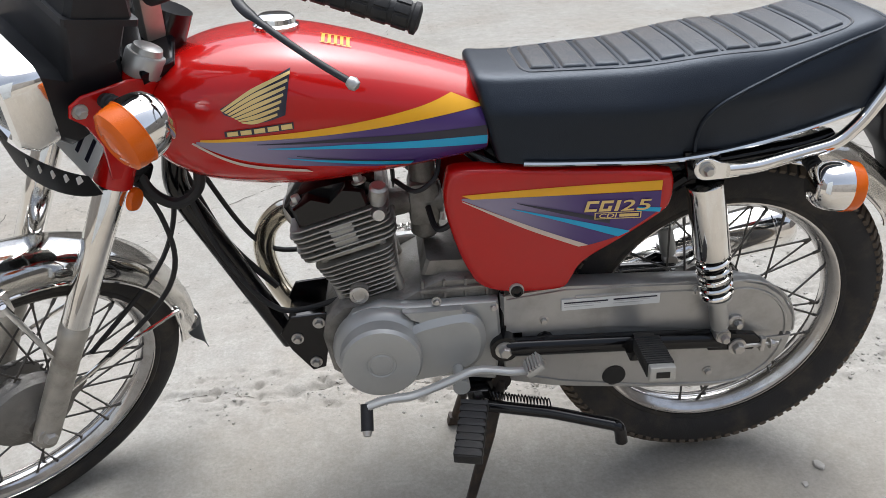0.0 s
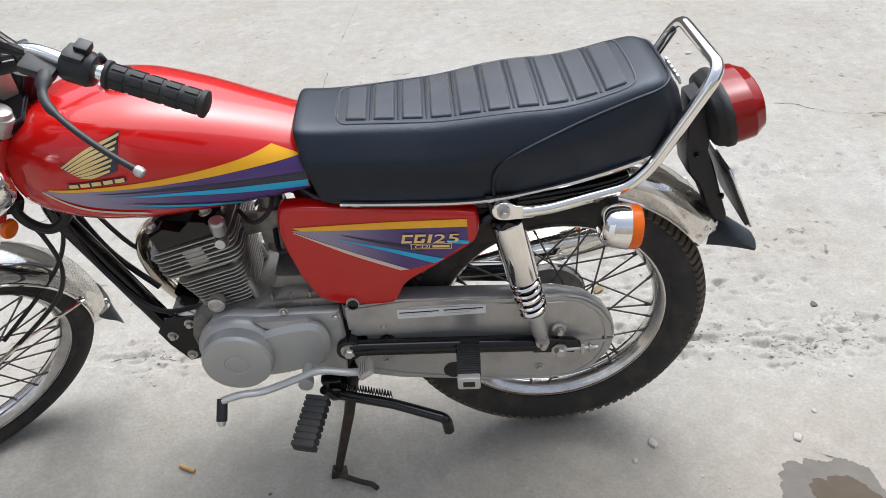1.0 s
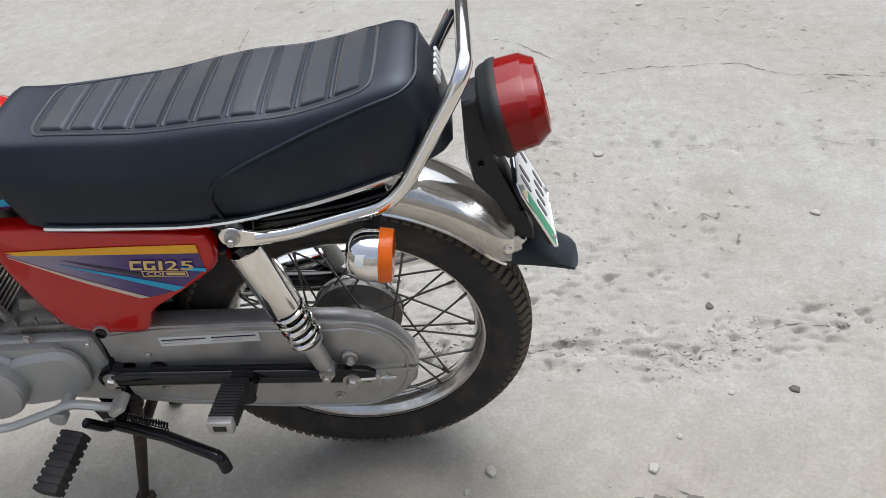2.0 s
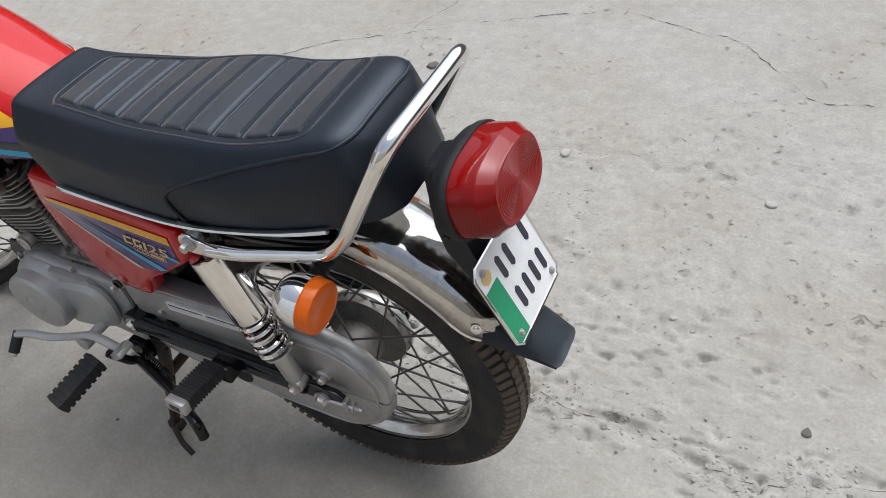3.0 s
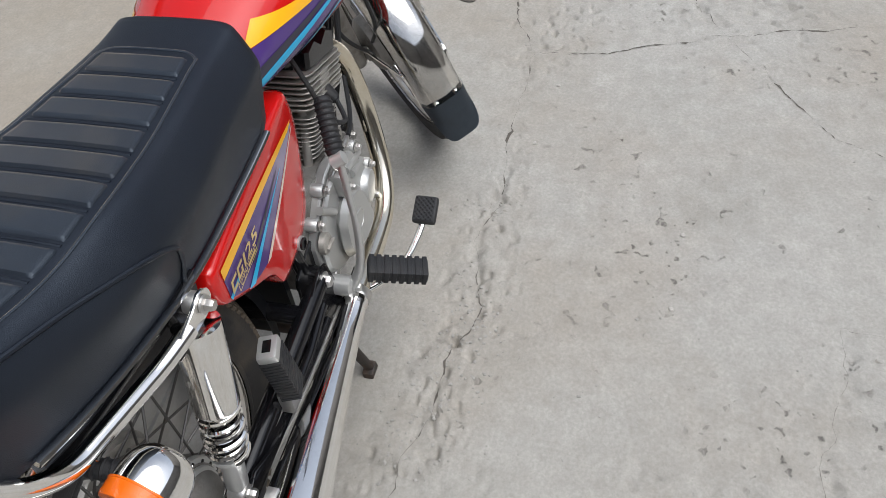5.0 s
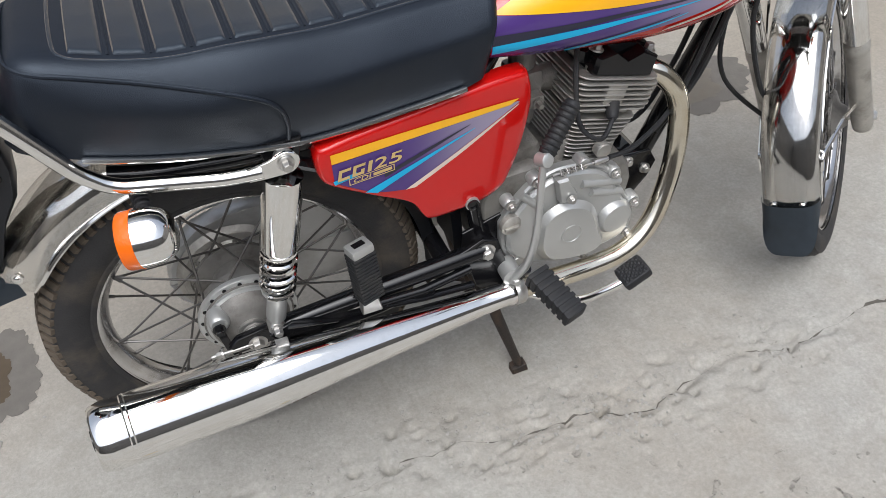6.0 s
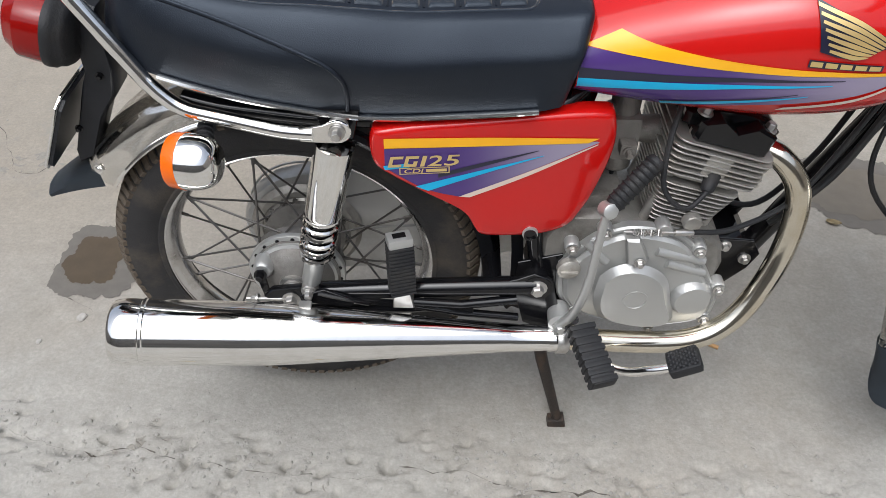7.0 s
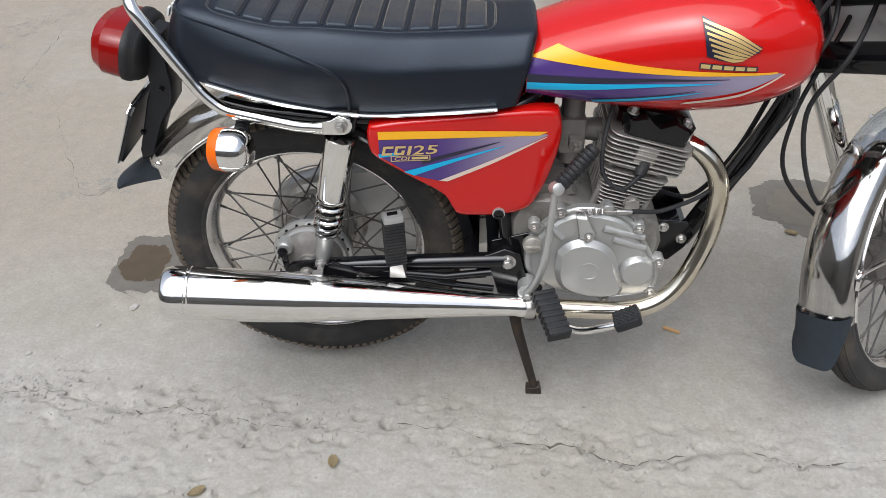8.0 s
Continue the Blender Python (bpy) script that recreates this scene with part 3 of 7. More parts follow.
M_STONE = mat("grey pebble", (0.36, 0.34, 0.31), 0.85, var=0.3, scale=120, bump=0.4)
M_DARKSTONE = mat("dark pebble", (0.10, 0.09, 0.08), 0.85, var=0.3, scale=120)
M_LEAF = mat("dry leaf", (0.36, 0.29, 0.17), 0.8, var=0.3, scale=200)
M_BUTT = mat("tan filter paper", (0.48, 0.29, 0.13), 0.8, var=0.15, scale=200)
for i, (x, y, r) in enumerate(((0.534, -0.119, 0.011), (0.171, -0.148, 0.007), (0.219, -0.106, 0.011), (-0.05, -0.33, 0.005), (0.60, -0.05, 0.006), (0.73, 0.05, 0.007), (-1.23, 0.35, 0.006), (-0.95, 0.73, 0.007), (-1.49, 0.38, 0.006), (-0.73, 0.71, 0.006), (0.036, 1.0, 0.016), (-0.25, 0.90, 0.015), (0.59, 0.93, 0.014), (0.3, -0.2, 0.004), (1.1, 0.6, 0.012), (0.9, 1.9, 0.012), (0.2, 0.34, 0.006), (0.45, 0.5, 0.008))):
    chip("pebble", x, y, r, M_STONE, "small pale grey concrete pebble on the floor", "pebble", 40 + i, 0.6, 1.2, "pebbles on the floor")
for i, (x, y, r) in enumerate(((-0.545, 1.344, 0.020), (-1.93, 0.03, 0.022), (-0.62, -0.16, 0.004), (0.75, 0.30, 0.010), (0.86, 0.05, 0.010))):
    chip("dark_stone", x, y, r, M_DARKSTONE, "small dark stone on the floor", "stone", 80 + i, 0.5, 1.2, "dark stones on the floor")
for i, (x, y) in enumerate(((0.207, 0.418), (-0.053, 0.335), (-1.221, -0.484))):
    b = B()
    rows = []
    for u in range(7):
        f = u / 6
        w = 0.011 * math.sin(math.pi * min(1, f * 0.9 + 0.08)) ** 0.7
        row = []
        for v in (-1, -0.5, 0, 0.5, 1):
            xx, yy = (f - 0.5) * 0.036, v * w
            a = 0.7 + i
            gx, gy = x + xx * math.cos(a) - yy * math.sin(a), y + xx * math.sin(a) + yy * math.cos(a)
            row.append((gx, gy, ground_z(gx, gy) + 0.002 + 0.004 * abs(v) + 0.004 * f * f))
        rows.append(row)
    grid(b, rows)
    bmesh.ops.solidify(b, geom=b.faces, thickness=0.0008)
    tagged(obj_of("dry_leaf", b, M_LEAF, None, "", 40), "curled dry yellow-brown leaf on the floor", "leaf", "dry leaves on the floor")
b = B()
z = ground_z(-0.813, -0.078) + 0.0045
tube(b, [(-0.833, -0.070, z), (-0.797, -0.088, z)], 0.0045, 12)
tagged(obj_of("cigarette_butt", b, M_BUTT, None), "short tan cigarette end lying on the concrete", "litter")

# ---------- yard walls that close the place ----------
M_WALL = mat("weathered plaster", (0.29, 0.27, 0.245), 0.9, var=0.2, scale=2.5, bump=0.3, bscale=40, stain=(0.19, 0.17, 0.15), stain_scale=1.2, stain_amount=0.7)
for wname, c, s in (("wall_north", (0, 8.0, 2.0), (16.4, 0.25, 4.0)), ("wall_south", (0, -7.0, 2.0), (16.4, 0.25, 4.0)), ("wall_east", (8.0, 0.5, 2.0), (0.25, 14.7, 4.0)), ("wall_west", (-8.0, 0.5, 2.0), (0.25, 14.7, 4.0))):
    b = B()
    box(b, c, s, 0.02)
    tagged(obj_of(wname, b, M_WALL, None), "plain weathered plaster yard wall", "wall", kind="structure")

M_GATE = mat("pale blue-grey gate paint", (0.50, 0.53, 0.55), 0.45, var=0.08, scale=6, bump=0.1, bscale=60, stain=(0.36, 0.37, 0.37), stain_scale=3, stain_amount=0.5)
gate = tagged(new("metal_gate"), "pale blue-grey painted sheet metal gate with upright ribs", "gate")
b = B()
box(b, (-1.50, -1.74, 1.06), (1.60, 0.03, 2.10), 0.004)
part("gate_sheet", b, M_GATE, gate)
for k in range(7):
    b = B()
    box(b, (-2.24 + 0.245 * k, -1.714, 1.05), (0.045, 0.024, 2.10), 0.004)
    part("upright_rib", b, M_GATE, gate)
for z in (0.06, 1.05, 2.06):
    b = B()
    box(b, (-1.50, -1.768, z), (1.60, 0.030, 0.05), 0.004)
    part("cross_rail", b, M_GATE, gate)

bike = new("motorcycle")
tagged(bike, "red commuter motorcycle with black seat on its centre stand", "motorcycle", kind="thing")
AX = 0.329   # height of the rear axle
FX, FZ = -1.252, 0.298   # front axle, straight ahead
STEER = Matrix.Translation((-0.915, 0, 0.90)) @ Matrix.Rotation(radians(44), 4, Vector((0.446, 0, 0.895))) @ Matrix.Translation((0.915, 0, -0.90))


# ---------- wheels ----------
def wheel(name, cx, cz, rim_r, tyre_r, tyre_w, rim_w, hub_prof, flange_r, flange_y, turn, label, tread):
    """A wire wheel: rim with its tyre, hub and thirty-six spokes."""
    b = B()
    w = rim_w
    lathe(b, [(rim_r - 0.004, -w), (rim_r, -w), (rim_r + 0.0015, -w + 0.003), (rim_r - 0.005, -w + 0.006), (rim_r - 0.010, -w * 0.62), (rim_r - 0.014, -w * 0.45),
              (rim_r - 0.018, -w * 0.3), (rim_r - 0.020, 0), (rim_r - 0.018, w * 0.3), (rim_r - 0.014, w * 0.45), (rim_r - 0.010, w * 0.62), (rim_r - 0.005, w - 0.006),
              (rim_r + 0.0015, w - 0.003), (rim_r, w), (rim_r - 0.004, w)], (cx, 0, cz), "Y", 96, cap=False)
    b.transform(turn)
    rim = part(name, b, M_RIM, bike, label)
    # tyre
    b = B()
    h = tyre_r - rim_r
    prof = [(rim_r - 0.0005, -w - 0.0015), (rim_r + 0.006, -w - 0.003), (rim_r + 0.009, -w - 0.002), (rim_r + h * 0.28, -tyre_w * 0.95), (rim_r + h * 0.5, -tyre_w), (rim_r + h * 0.68, -tyre_w * 0.97), (rim_r + h * 0.83, -tyre_w * 0.84),
            (rim_r + h * 0.93, -tyre_w * 0.6), (rim_r + h * 0.985, -tyre_w * 0.3), (tyre_r - 0.004, 0)]
    prof = prof + [(r, -y) for r, y in prof[-2::-1]]
    lathe(b, prof, (cx, 0, cz), "Y", 96, cap=False)
    b.transform(turn)
    part("tyre", b, M_TYRE, rim, "dusty black rubber tyre with block tread", 30)
    b = B()
    n = tread
    if not n:
        for y0 in (-0.72, -0.38, 0.0, 0.38, 0.72):
            rr = rim_r + h * (1 - 0.30 * abs(y0) ** 2.6) - 0.001
            lathe(b, [(rr - 0.006, tyre_w * (y0 - 0.13)), (rr + 0.002 - 0.002 * abs(y0), tyre_w * (y0 - 0.12)), (rr + 0.002 - 0.002 * abs(y0), tyre_w * (y0 + 0.12)), (rr - 0.006, tyre_w * (y0 + 0.13))], (cx, 0, cz), "Y", 96, cap=False)
    for i in range(n):
        a = 2 * math.pi * (i + 0.0) / n
        for s in (-1, 1):
            for (y0, y1, r0, r1, da, sk) in ((0.52, 0.93, 0.945, 0.745, 0.30, 0.12), (0.06, 0.44, 0.99, 0.955, 0.34, -0.15)):
                off = 0.25 if s > 0 else 0.0
                a0 = a + (off + 0.1 + (0.5 if y0 < 0.2 else 0)) * 2 * math.pi / n
                wd = 2 * math.pi / n * da
                q = []
                for lift in (-0.006, 0.0048):
                    for (yy, rr) in ((y0, r0), (y1, r1)):
                        for aa in (a0 - wd + (sk * wd if yy == y1 else 0), a0 + wd + (sk * wd if yy == y1 else 0)):
                            R = rim_r + h * rr + lift
                            y = s * tyre_w * yy + s * lift * 0.5
                            q.append(b.verts.new((cx + R * math.cos(aa), y, cz + R * math.sin(aa))))
                for f in ((4, 5, 7, 6), (0, 1, 5, 4), (2, 3, 7, 6), (0, 2, 6, 4), (1, 3, 7, 5)):
                    b.faces.new([q[k] for k in f])
    b.transform(turn)
    tagged(part("tread", b, M_TREAD if n else M_TYRE, rim, "", 30), kind="stuff")
    b = B()
    lathe(b, hub_prof, (cx, 0, cz), "Y", 40)
    for s in (-1, 1):
        for k in range(18):
            a = 2 * math.pi * (k + (0.5 if s > 0 else 0)) / 18
            lathe(b, [(0.0045, 0), (0.0045, 0.003), (0.002, 0.0035)], (cx + (flange_r + 0.003) * math.cos(a), s * (flange_y + 0.002), cz + (flange_r + 0.003) * math.sin(a)), (0, s, 0), 6)
    b.transform(turn)
    part("hub", b, M_HUB, rim, "dull cast aluminium wheel hub")
    for k in range(36):
        s = 1 if k % 2 else -1
        j = k // 2
        dirn = 1 if j % 2 else -1
        a0 = 2 * math.pi * (j + (0.5 if s > 0 else 0)) / 18
        a1 = a0 + dirn * radians(52 if flange_r > 0.055 else 62)
        a1 = round((a1 - radians(5) * (k % 4)) / (2 * math.pi / 36)) * 2 * math.pi / 36 + (k % 2) * radians(5)
        p0 = Vector((cx + flange_r * math.cos(a0), s * flange_y, cz + flange_r * math.sin(a0)))
        p1 = Vector((cx + (rim_r - 0.018) * math.cos(a1), s * 0.008, cz + (rim_r - 0.018) * math.sin(a1)))
        b = B()
        m = p0 + (p1 - p0) * 0.93
        tube(b, [p0, m], 0.0020, 6)
        tube(b, [m, p1], 0.0031, 6)
        b.transform(turn)
        part("spoke", b, M_SPOKE, rim)
    return rim


I4 = Matrix.Identity(4)
wheel("rear_wheel", 0, AX, 0.231, 0.311, 0.043, 0.031,
      [(0.02, -0.075), (0.05, -0.07), (0.062, -0.05), (0.072, -0.048), (0.072, -0.040), (0.045, -0.034), (0.045, 0.015), (0.066, 0.026), (0.080, 0.028), (0.080, 0.05), (0.074, 0.053), (0.074, 0.058), (0.068, 0.06), (0.062, 0.074), (0.05, 0.084), (0.024, 0.09), (0.02, 0.10)],
      0.070, 0.045, I4, "chromed rear wheel rim with dull wire spokes", 100)
wheel("front_wheel", FX, FZ, 0.2425, 0.299, 0.033, 0.026,
      [(0.02, -0.062), (0.055, -0.058), (0.066, -0.05), (0.072, -0.038), (0.074, -0.02), (0.045, -0.016), (0.035, 0.0), (0.035, 0.02), (0.055, 0.03), (0.055, 0.036), (0.03, 0.045), (0.02, 0.06)],
      0.052, 0.028, STEER, "chromed front wheel rim turned to the lock", 0)

# ---------- fuel tank ----------
T_TOP = [(-0.916, 0.79), (-0.903, 0.828), (-0.875, 0.864), (-0.80, 0.889), (-0.70, 0.892), (-0.60, 0.872), (-0.50, 0.840), (-0.42, 0.812)]
T_BOT = [(-0.916, 0.775), (-0.903, 0.752), (-0.870, 0.724), (-0.80, 0.705), (-0.70, 0.694), (-0.60, 0.695), (-0.50, 0.700), (-0.42, 0.708)]
T_W = [(-0.916, 0.03), (-0.903, 0.075), (-0.875, 0.110), (-0.80, 0.142), (-0.70, 0.146), (-0.60, 0.132), (-0.50, 0.112), (-0.42, 0.097)]


def tank_ex(x):
    """How square the tank's upper section is."""
    return 2.9 - 0.9 * min(1.0, max(0.0, (x + 0.68) / 0.26))


def tank_y(x, z):
    """Half the tank's width at a place of its side view."""
    t, bt, w = lerp(x, T_TOP), lerp(x, T_BOT), lerp(x, T_W)
    m = bt + (t - bt) * 0.40
    u = min(max((z - m) / (t - m) if z > m else (m - z) / (m - bt), 0), 0.999)
    return w * (1 - u ** tank_ex(x)) ** (1 / tank_ex(x)) if z > m else w * (1 - 0.30 * u ** 3)


b = B()
rows = []
for i in range(49):
    x = -0.916 + 0.496 * (i / 48) ** 1.25
    t, bt, w = lerp(x, T_TOP), lerp(x, T_BOT), lerp(x, T_W)
    m = bt + (t - bt) * 0.40
    half = [(w * (1 - 0.30 * u ** 3), m - (m - bt) * u) for u in (1.0, 0.97, 0.88, 0.75, 0.6, 0.45, 0.3, 0.15)]
    half = [(half[0][0] - 0.03, bt - 0.004), (half[0][0] - 0.006, bt - 0.003)] + half
    half += [(w * math.cos(a) ** (2 / tank_ex(x)), m + (t - m) * math.sin(a) ** (2 / tank_ex(x))) for a in [k * math.pi / 2 / 14 for k in range(15)]]
    half[-1] = (0.0, half[-1][1])
    ring = [(x, y, z) for y, z in half] + [(x, -y, z) for y, z in half[-2::-1]]
    rows.append(ring)
grid(b, rows, closed_u=True, cap=True)
tank = part("fuel_tank", b, M_RED, bike, "glossy red steel fuel tank with coloured side stripes", 50)


def sheet(name, top, bot, fn, side, material, parent, off=0.0012, n=28, m=4, label=""):
    """A thin stripe that lies on a curved side; top and bot are its edges in the side view."""
    def at(pts, t):
        k = t * (len(pts) - 1)
        i = min(int(k), len(pts) - 2)
        P = smooth_path([(p[0], 0, p[1]) for p in pts], 8) if len(pts) > 2 else None
        if P:
            q = t * (len(P) - 1)
            j = min(int(q), len(P) - 2)
            v = P[j].lerp(P[j + 1], q - j)
            return v.x, v.z
        f = k - i
        return pts[i][0] * (1 - f) + pts[i + 1][0] * f, pts[i][1] * (1 - f) + pts[i + 1][1] * f
    bb = B()
    rws = []
    for i in range(n + 1):
        a, c = at(top, i / n), at(bot, i / n)
        r = []
        for j in range(m + 1):
            x = a[0] + (c[0] - a[0]) * j / m
            z = a[1] + (c[1] - a[1]) * j / m
            r.append((x, side * (fn(x, z) + off), z))
        rws.append(r)
    grid(bb, rws)
    return part(name, bb, material, parent, label, 60)


for s in (-1, 1):
    sheet("yellow_stripe", [(-0.470, 0.805), (-0.516, 0.796), (-0.591, 0.789), (-0.664, 0.786), (-0.737, 0.785), (-0.815, 0.783)],
          [(-0.425, 0.783), (-0.518, 0.778), (-0.593, 0.776), (-0.666, 0.777), (-0.738, 0.779), (-0.816, 0.780)], tank_y, s, M_YELLOW, tank, 0.0014)
    sheet("violet_band", [(-0.421, 0.782), (-0.518, 0.778), (-0.593, 0.776), (-0.666, 0.777)],
          [(-0.421, 0.712), (-0.502, 0.706), (-0.570, 0.712), (-0.640, 0.727)], tank_y, s, M_BAND_TANK, tank, 0.0008, 30, 8)
    sheet("lilac_band", [(-0.666, 0.777), (-0.738, 0.779), (-0.79, 0.780), (-0.822, 0.780)],
          [(-0.640, 0.727), (-0.700, 0.738), (-0.763, 0.752), (-0.822, 0.776)], tank_y, s, M_BAND_TANK, tank, 0.0008, 24, 6)
    sheet("dark_stripe", [(-0.421, 0.757), (-0.521, 0.760), (-0.632, 0.769), (-0.740, 0.774)], [(-0.421, 0.742), (-0.523, 0.750), (-0.633, 0.764), (-0.740, 0.773)], tank_y, s, M_NAVY, tank, 0.0016)
    sheet("blue_stripe", [(-0.421, 0.742), (-0.523, 0.749), (-0.634, 0.760), (-0.727, 0.767)], [(-0.421, 0.727), (-0.524, 0.738), (-0.635, 0.755), (-0.727, 0.766)], tank_y, s, M_CYAN, tank, 0.0019)
    sheet("blue_stripe", [(-0.530, 0.714), (-0.619, 0.733), (-0.703, 0.750)], [(-0.535, 0.707), (-0.622, 0.729), (-0.703, 0.749)], tank_y, s, M_CYAN, tank, 0.0019)
    sheet("dark_stripe", [(-0.53, 0.716), (-0.60, 0.731), (-0.69, 0.752)], [(-0.53, 0.712), (-0.60, 0.728), (-0.69, 0.751)], tank_y, s, M_NAVY, tank, 0.0017)
    sheet("pale_line", [(-0.680, 0.728), (-0.765, 0.748), (-0.826, 0.779)], [(-0.672, 0.722), (-0.762, 0.742), (-0.829, 0.777)], tank_y, s, M_PALE, tank, 0.0019)
    # wing badge: dark ground with gold feathers, and a plain bar under it
    sheet("badge_ground", [(-0.685, 0.866), (-0.736, 0.846), (-0.781, 0.825)], [(-0.697, 0.811), (-0.734, 0.804), (-0.776, 0.817)], tank_y, s, M_NAVY, tank, 0.0022, 20, 6)
    for k in range(7):
        e = (-0.686 - 0.0035 * k, 0.863 - 0.0080 * k)
        r = (-0.780 + 0.004 * k, 0.8235 - 0.0028 * k)
        mid = ((e[0] + r[0]) / 2 - 0.004, (e[1] + r[1]) / 2 + 0.004 - 0.001 * k)
        d = 0.0054
        sheet("badge_feather", [e, mid, r], [(e[0], e[1] - d * 0.6), (mid[0], mid[1] - d), (r[0] + 0.003, r[1] - d * 0.3)], tank_y, s, M_GOLD, tank, 0.0034, 14, 2, "gold wing feather of the tank badge")
    sheet("badge_bar", [(-0.688, 0.801), (-0.734, 0.798), (-0.780, 0.795)], [(-0.688, 0.791), (-0.734, 0.789), (-0.780, 0.787)], tank_y, s, M_NAVY, tank, 0.0022, 12, 2)
    for k in range(5):
        x0 = -0.690 - 0.0180 * k
        sheet("badge_bar", [(x0, 0.7995 - 0.0011 * k), (x0 - 0.0145, 0.7985 - 0.0011 * k)], [(x0, 0.7925 - 0.0009 * k), (x0 - 0.0145, 0.792 - 0.0009 * k)], tank_y, s, M_GOLD, tank, 0.0034, 4, 2)
# filler cap and caution label on top
b = B()
lathe(b, [(0.033, 0), (0.033, 0.008), (0.028, 0.011), (0.027, 0.018), (0.022, 0.022), (0.004, 0.023)], (-0.71, 0, 0.889), (0.05, 0, 1), 32)
part("fuel_cap", b, M_CHROME, tank, "chrome screw fuel cap")
def tank_top(x, y):
    t, bt, w = lerp(x, T_TOP), lerp(x, T_BOT), lerp(x, T_W)
    m = bt + (t - bt) * 0.40
    return m + (t - m) * max(0.0, 1 - (abs(y) / w) ** tank_ex(x)) ** (1 / tank_ex(x))


def top_decal(name, x0, x1, y0, y1, material, off=0.0012, n=10):
    """A thin printed strip that lies on the tank's top."""
    bb = B()
    grid(bb, [[(x0 + (x1 - x0) * i / n, y0 + (y1 - y0) * j / 3, tank_top(x0 + (x1 - x0) * i / n, y0 + (y1 - y0) * j / 3) + off) for j in range(4)] for i in range(n + 1)])
    return part(name, bb, material, tank, "", 60)


for k in range(5):
    top_decal("caution_label_bar", -0.645 + 0.0085 * k, -0.6405 + 0.0085 * k, -0.052, -0.020, M_YELLOW)
for y0 in (-0.055, -0.019):
    top_decal("caution_label_bar", -0.647, -0.604, y0, y0 + 0.002, M_YELLOW)

# ---------- seat ----------
S_BOT = [(-0.43, 0.700), (-0.4, 0.699), (-0.365, 0.697), (-0.25, 0.692), (-0.14, 0.689), (0, 0.708), (0.1212, 0.738), (0.1765, 0.752), (0.1977, 0.752)]
S_TOP = [(-0.43, 0.826), (-0.4, 0.823), (-0.36, 0.822), (-0.27, 0.8235), (-0.2, 0.826), (-0.12, 0.836), (-0.07, 0.841), (0, 0.843), (0.06, 0.853), (0.117, 0.867), (0.151, 0.871), (0.1765, 0.862), (0.1977, 0.828)]
S_LOW = [(-0.43, 0.105), (-0.4, 0.109), (-0.36, 0.113), (-0.2, 0.117), (0, 0.118), (0.117, 0.112), (0.1595, 0.100), (0.185, 0.084), (0.1977, 0.055)]
S_MID = [(-0.43, 0.109), (-0.4, 0.112), (-0.3, 0.121), (-0.2, 0.133), (-0.1, 0.139), (-0.03, 0.137), (0.04, 0.129), (0.1, 0.121), (0.151, 0.108), (0.1765, 0.092), (0.1977, 0.055)]
S_EDGE = [(-0.43, 0.09), (-0.36, 0.094), (-0.25, 0.106), (-0.12, 0.119), (-0.03, 0.119), (0.04, 0.115), (0.1, 0.110), (0.151, 0.102), (0.1765, 0.084), (0.1977, 0.045)]


def seat_section(x):
    lo, mi, ed, zb, zt = lerp(x, S_LOW), lerp(x, S_MID), lerp(x, S_EDGE), lerp(x, S_BOT), lerp(x, S_TOP)
    h = zt - zb
    return [(lo, zb), (lo + (mi - lo) * 0.25, zb + h * 0.14), (lo + (mi - lo) * 0.65, zb + h * 0.32), (mi, zb + h * 0.50), (mi - 0.001, zb + h * 0.62), (ed * 0.6 + mi * 0.4, zb + h * 0.76), (ed * 0.97, zb + h * 0.875),
            (ed * 0.88, zb + h * 0.945), (ed * 0.74, zb + h * 0.978), (ed * 0.5, zb + h * 0.993), (0.0, zt)]


def seat_top(x, y):
    sec = seat_section(x)
    y = abs(y)
    for i in range(4, len(sec) - 1):
        (ya, za), (yb, zb_) = sec[i], sec[i + 1]
        if yb <= y <= ya:
            f = (ya - y) / max(1e-6, ya - yb)
            return za + (zb_ - za) * f
    return sec[-1][1]


def seat_side(x, z):
    sec = seat_section(x)
    for i in range(len(sec) - 1):
        (ya, za), (yb, zb_) = sec[i], sec[i + 1]
        if za <= z <= zb_ and zb_ > za:
            return ya + (yb - ya) * (z - za) / (zb_ - za)
    return sec[0][0]


b = B()
rows = []
for i in range(57):
    x = -0.43 + 0.6277 * i / 56
    fine = []
    sec = seat_section(x)
    sp = smooth_path([(0, y, z) for y, z in sec], 3)
    half = [(v.y, v.z) for v in sp]
    fr = max(0.0, (0.05 - (x + 0.43)) / 0.05)
    re_ = max(0.0, (x - 0.125) / 0.073)

    def place(y, z):
        return (x + 0.028 * fr * (1 - (z - 0.70) / 0.125) + 0.02 * re_ * (0.80 - z) / 0.1, y, z)
    rows.append([place(y, z) for y, z in half] + [place(-y, z) for y, z in half[-2::-1]])
# the rolled front lip
for k, dx in ((0.965, 0.005), (0.90, 0.0075), (0.75, 0.0075)):
    rows.insert(0, [(p[0] - dx, p[1] * k, 0.762 + (p[2] - 0.762) * k) for p in rows[{0.965: 0, 0.90: 1, 0.75: 2}[k]]])
grid(b, rows, closed_u=True, cap=True)
seat = part("seat", b, M_SEAT, bike, "long black vinyl dual seat with dusty ribbed top", 60)
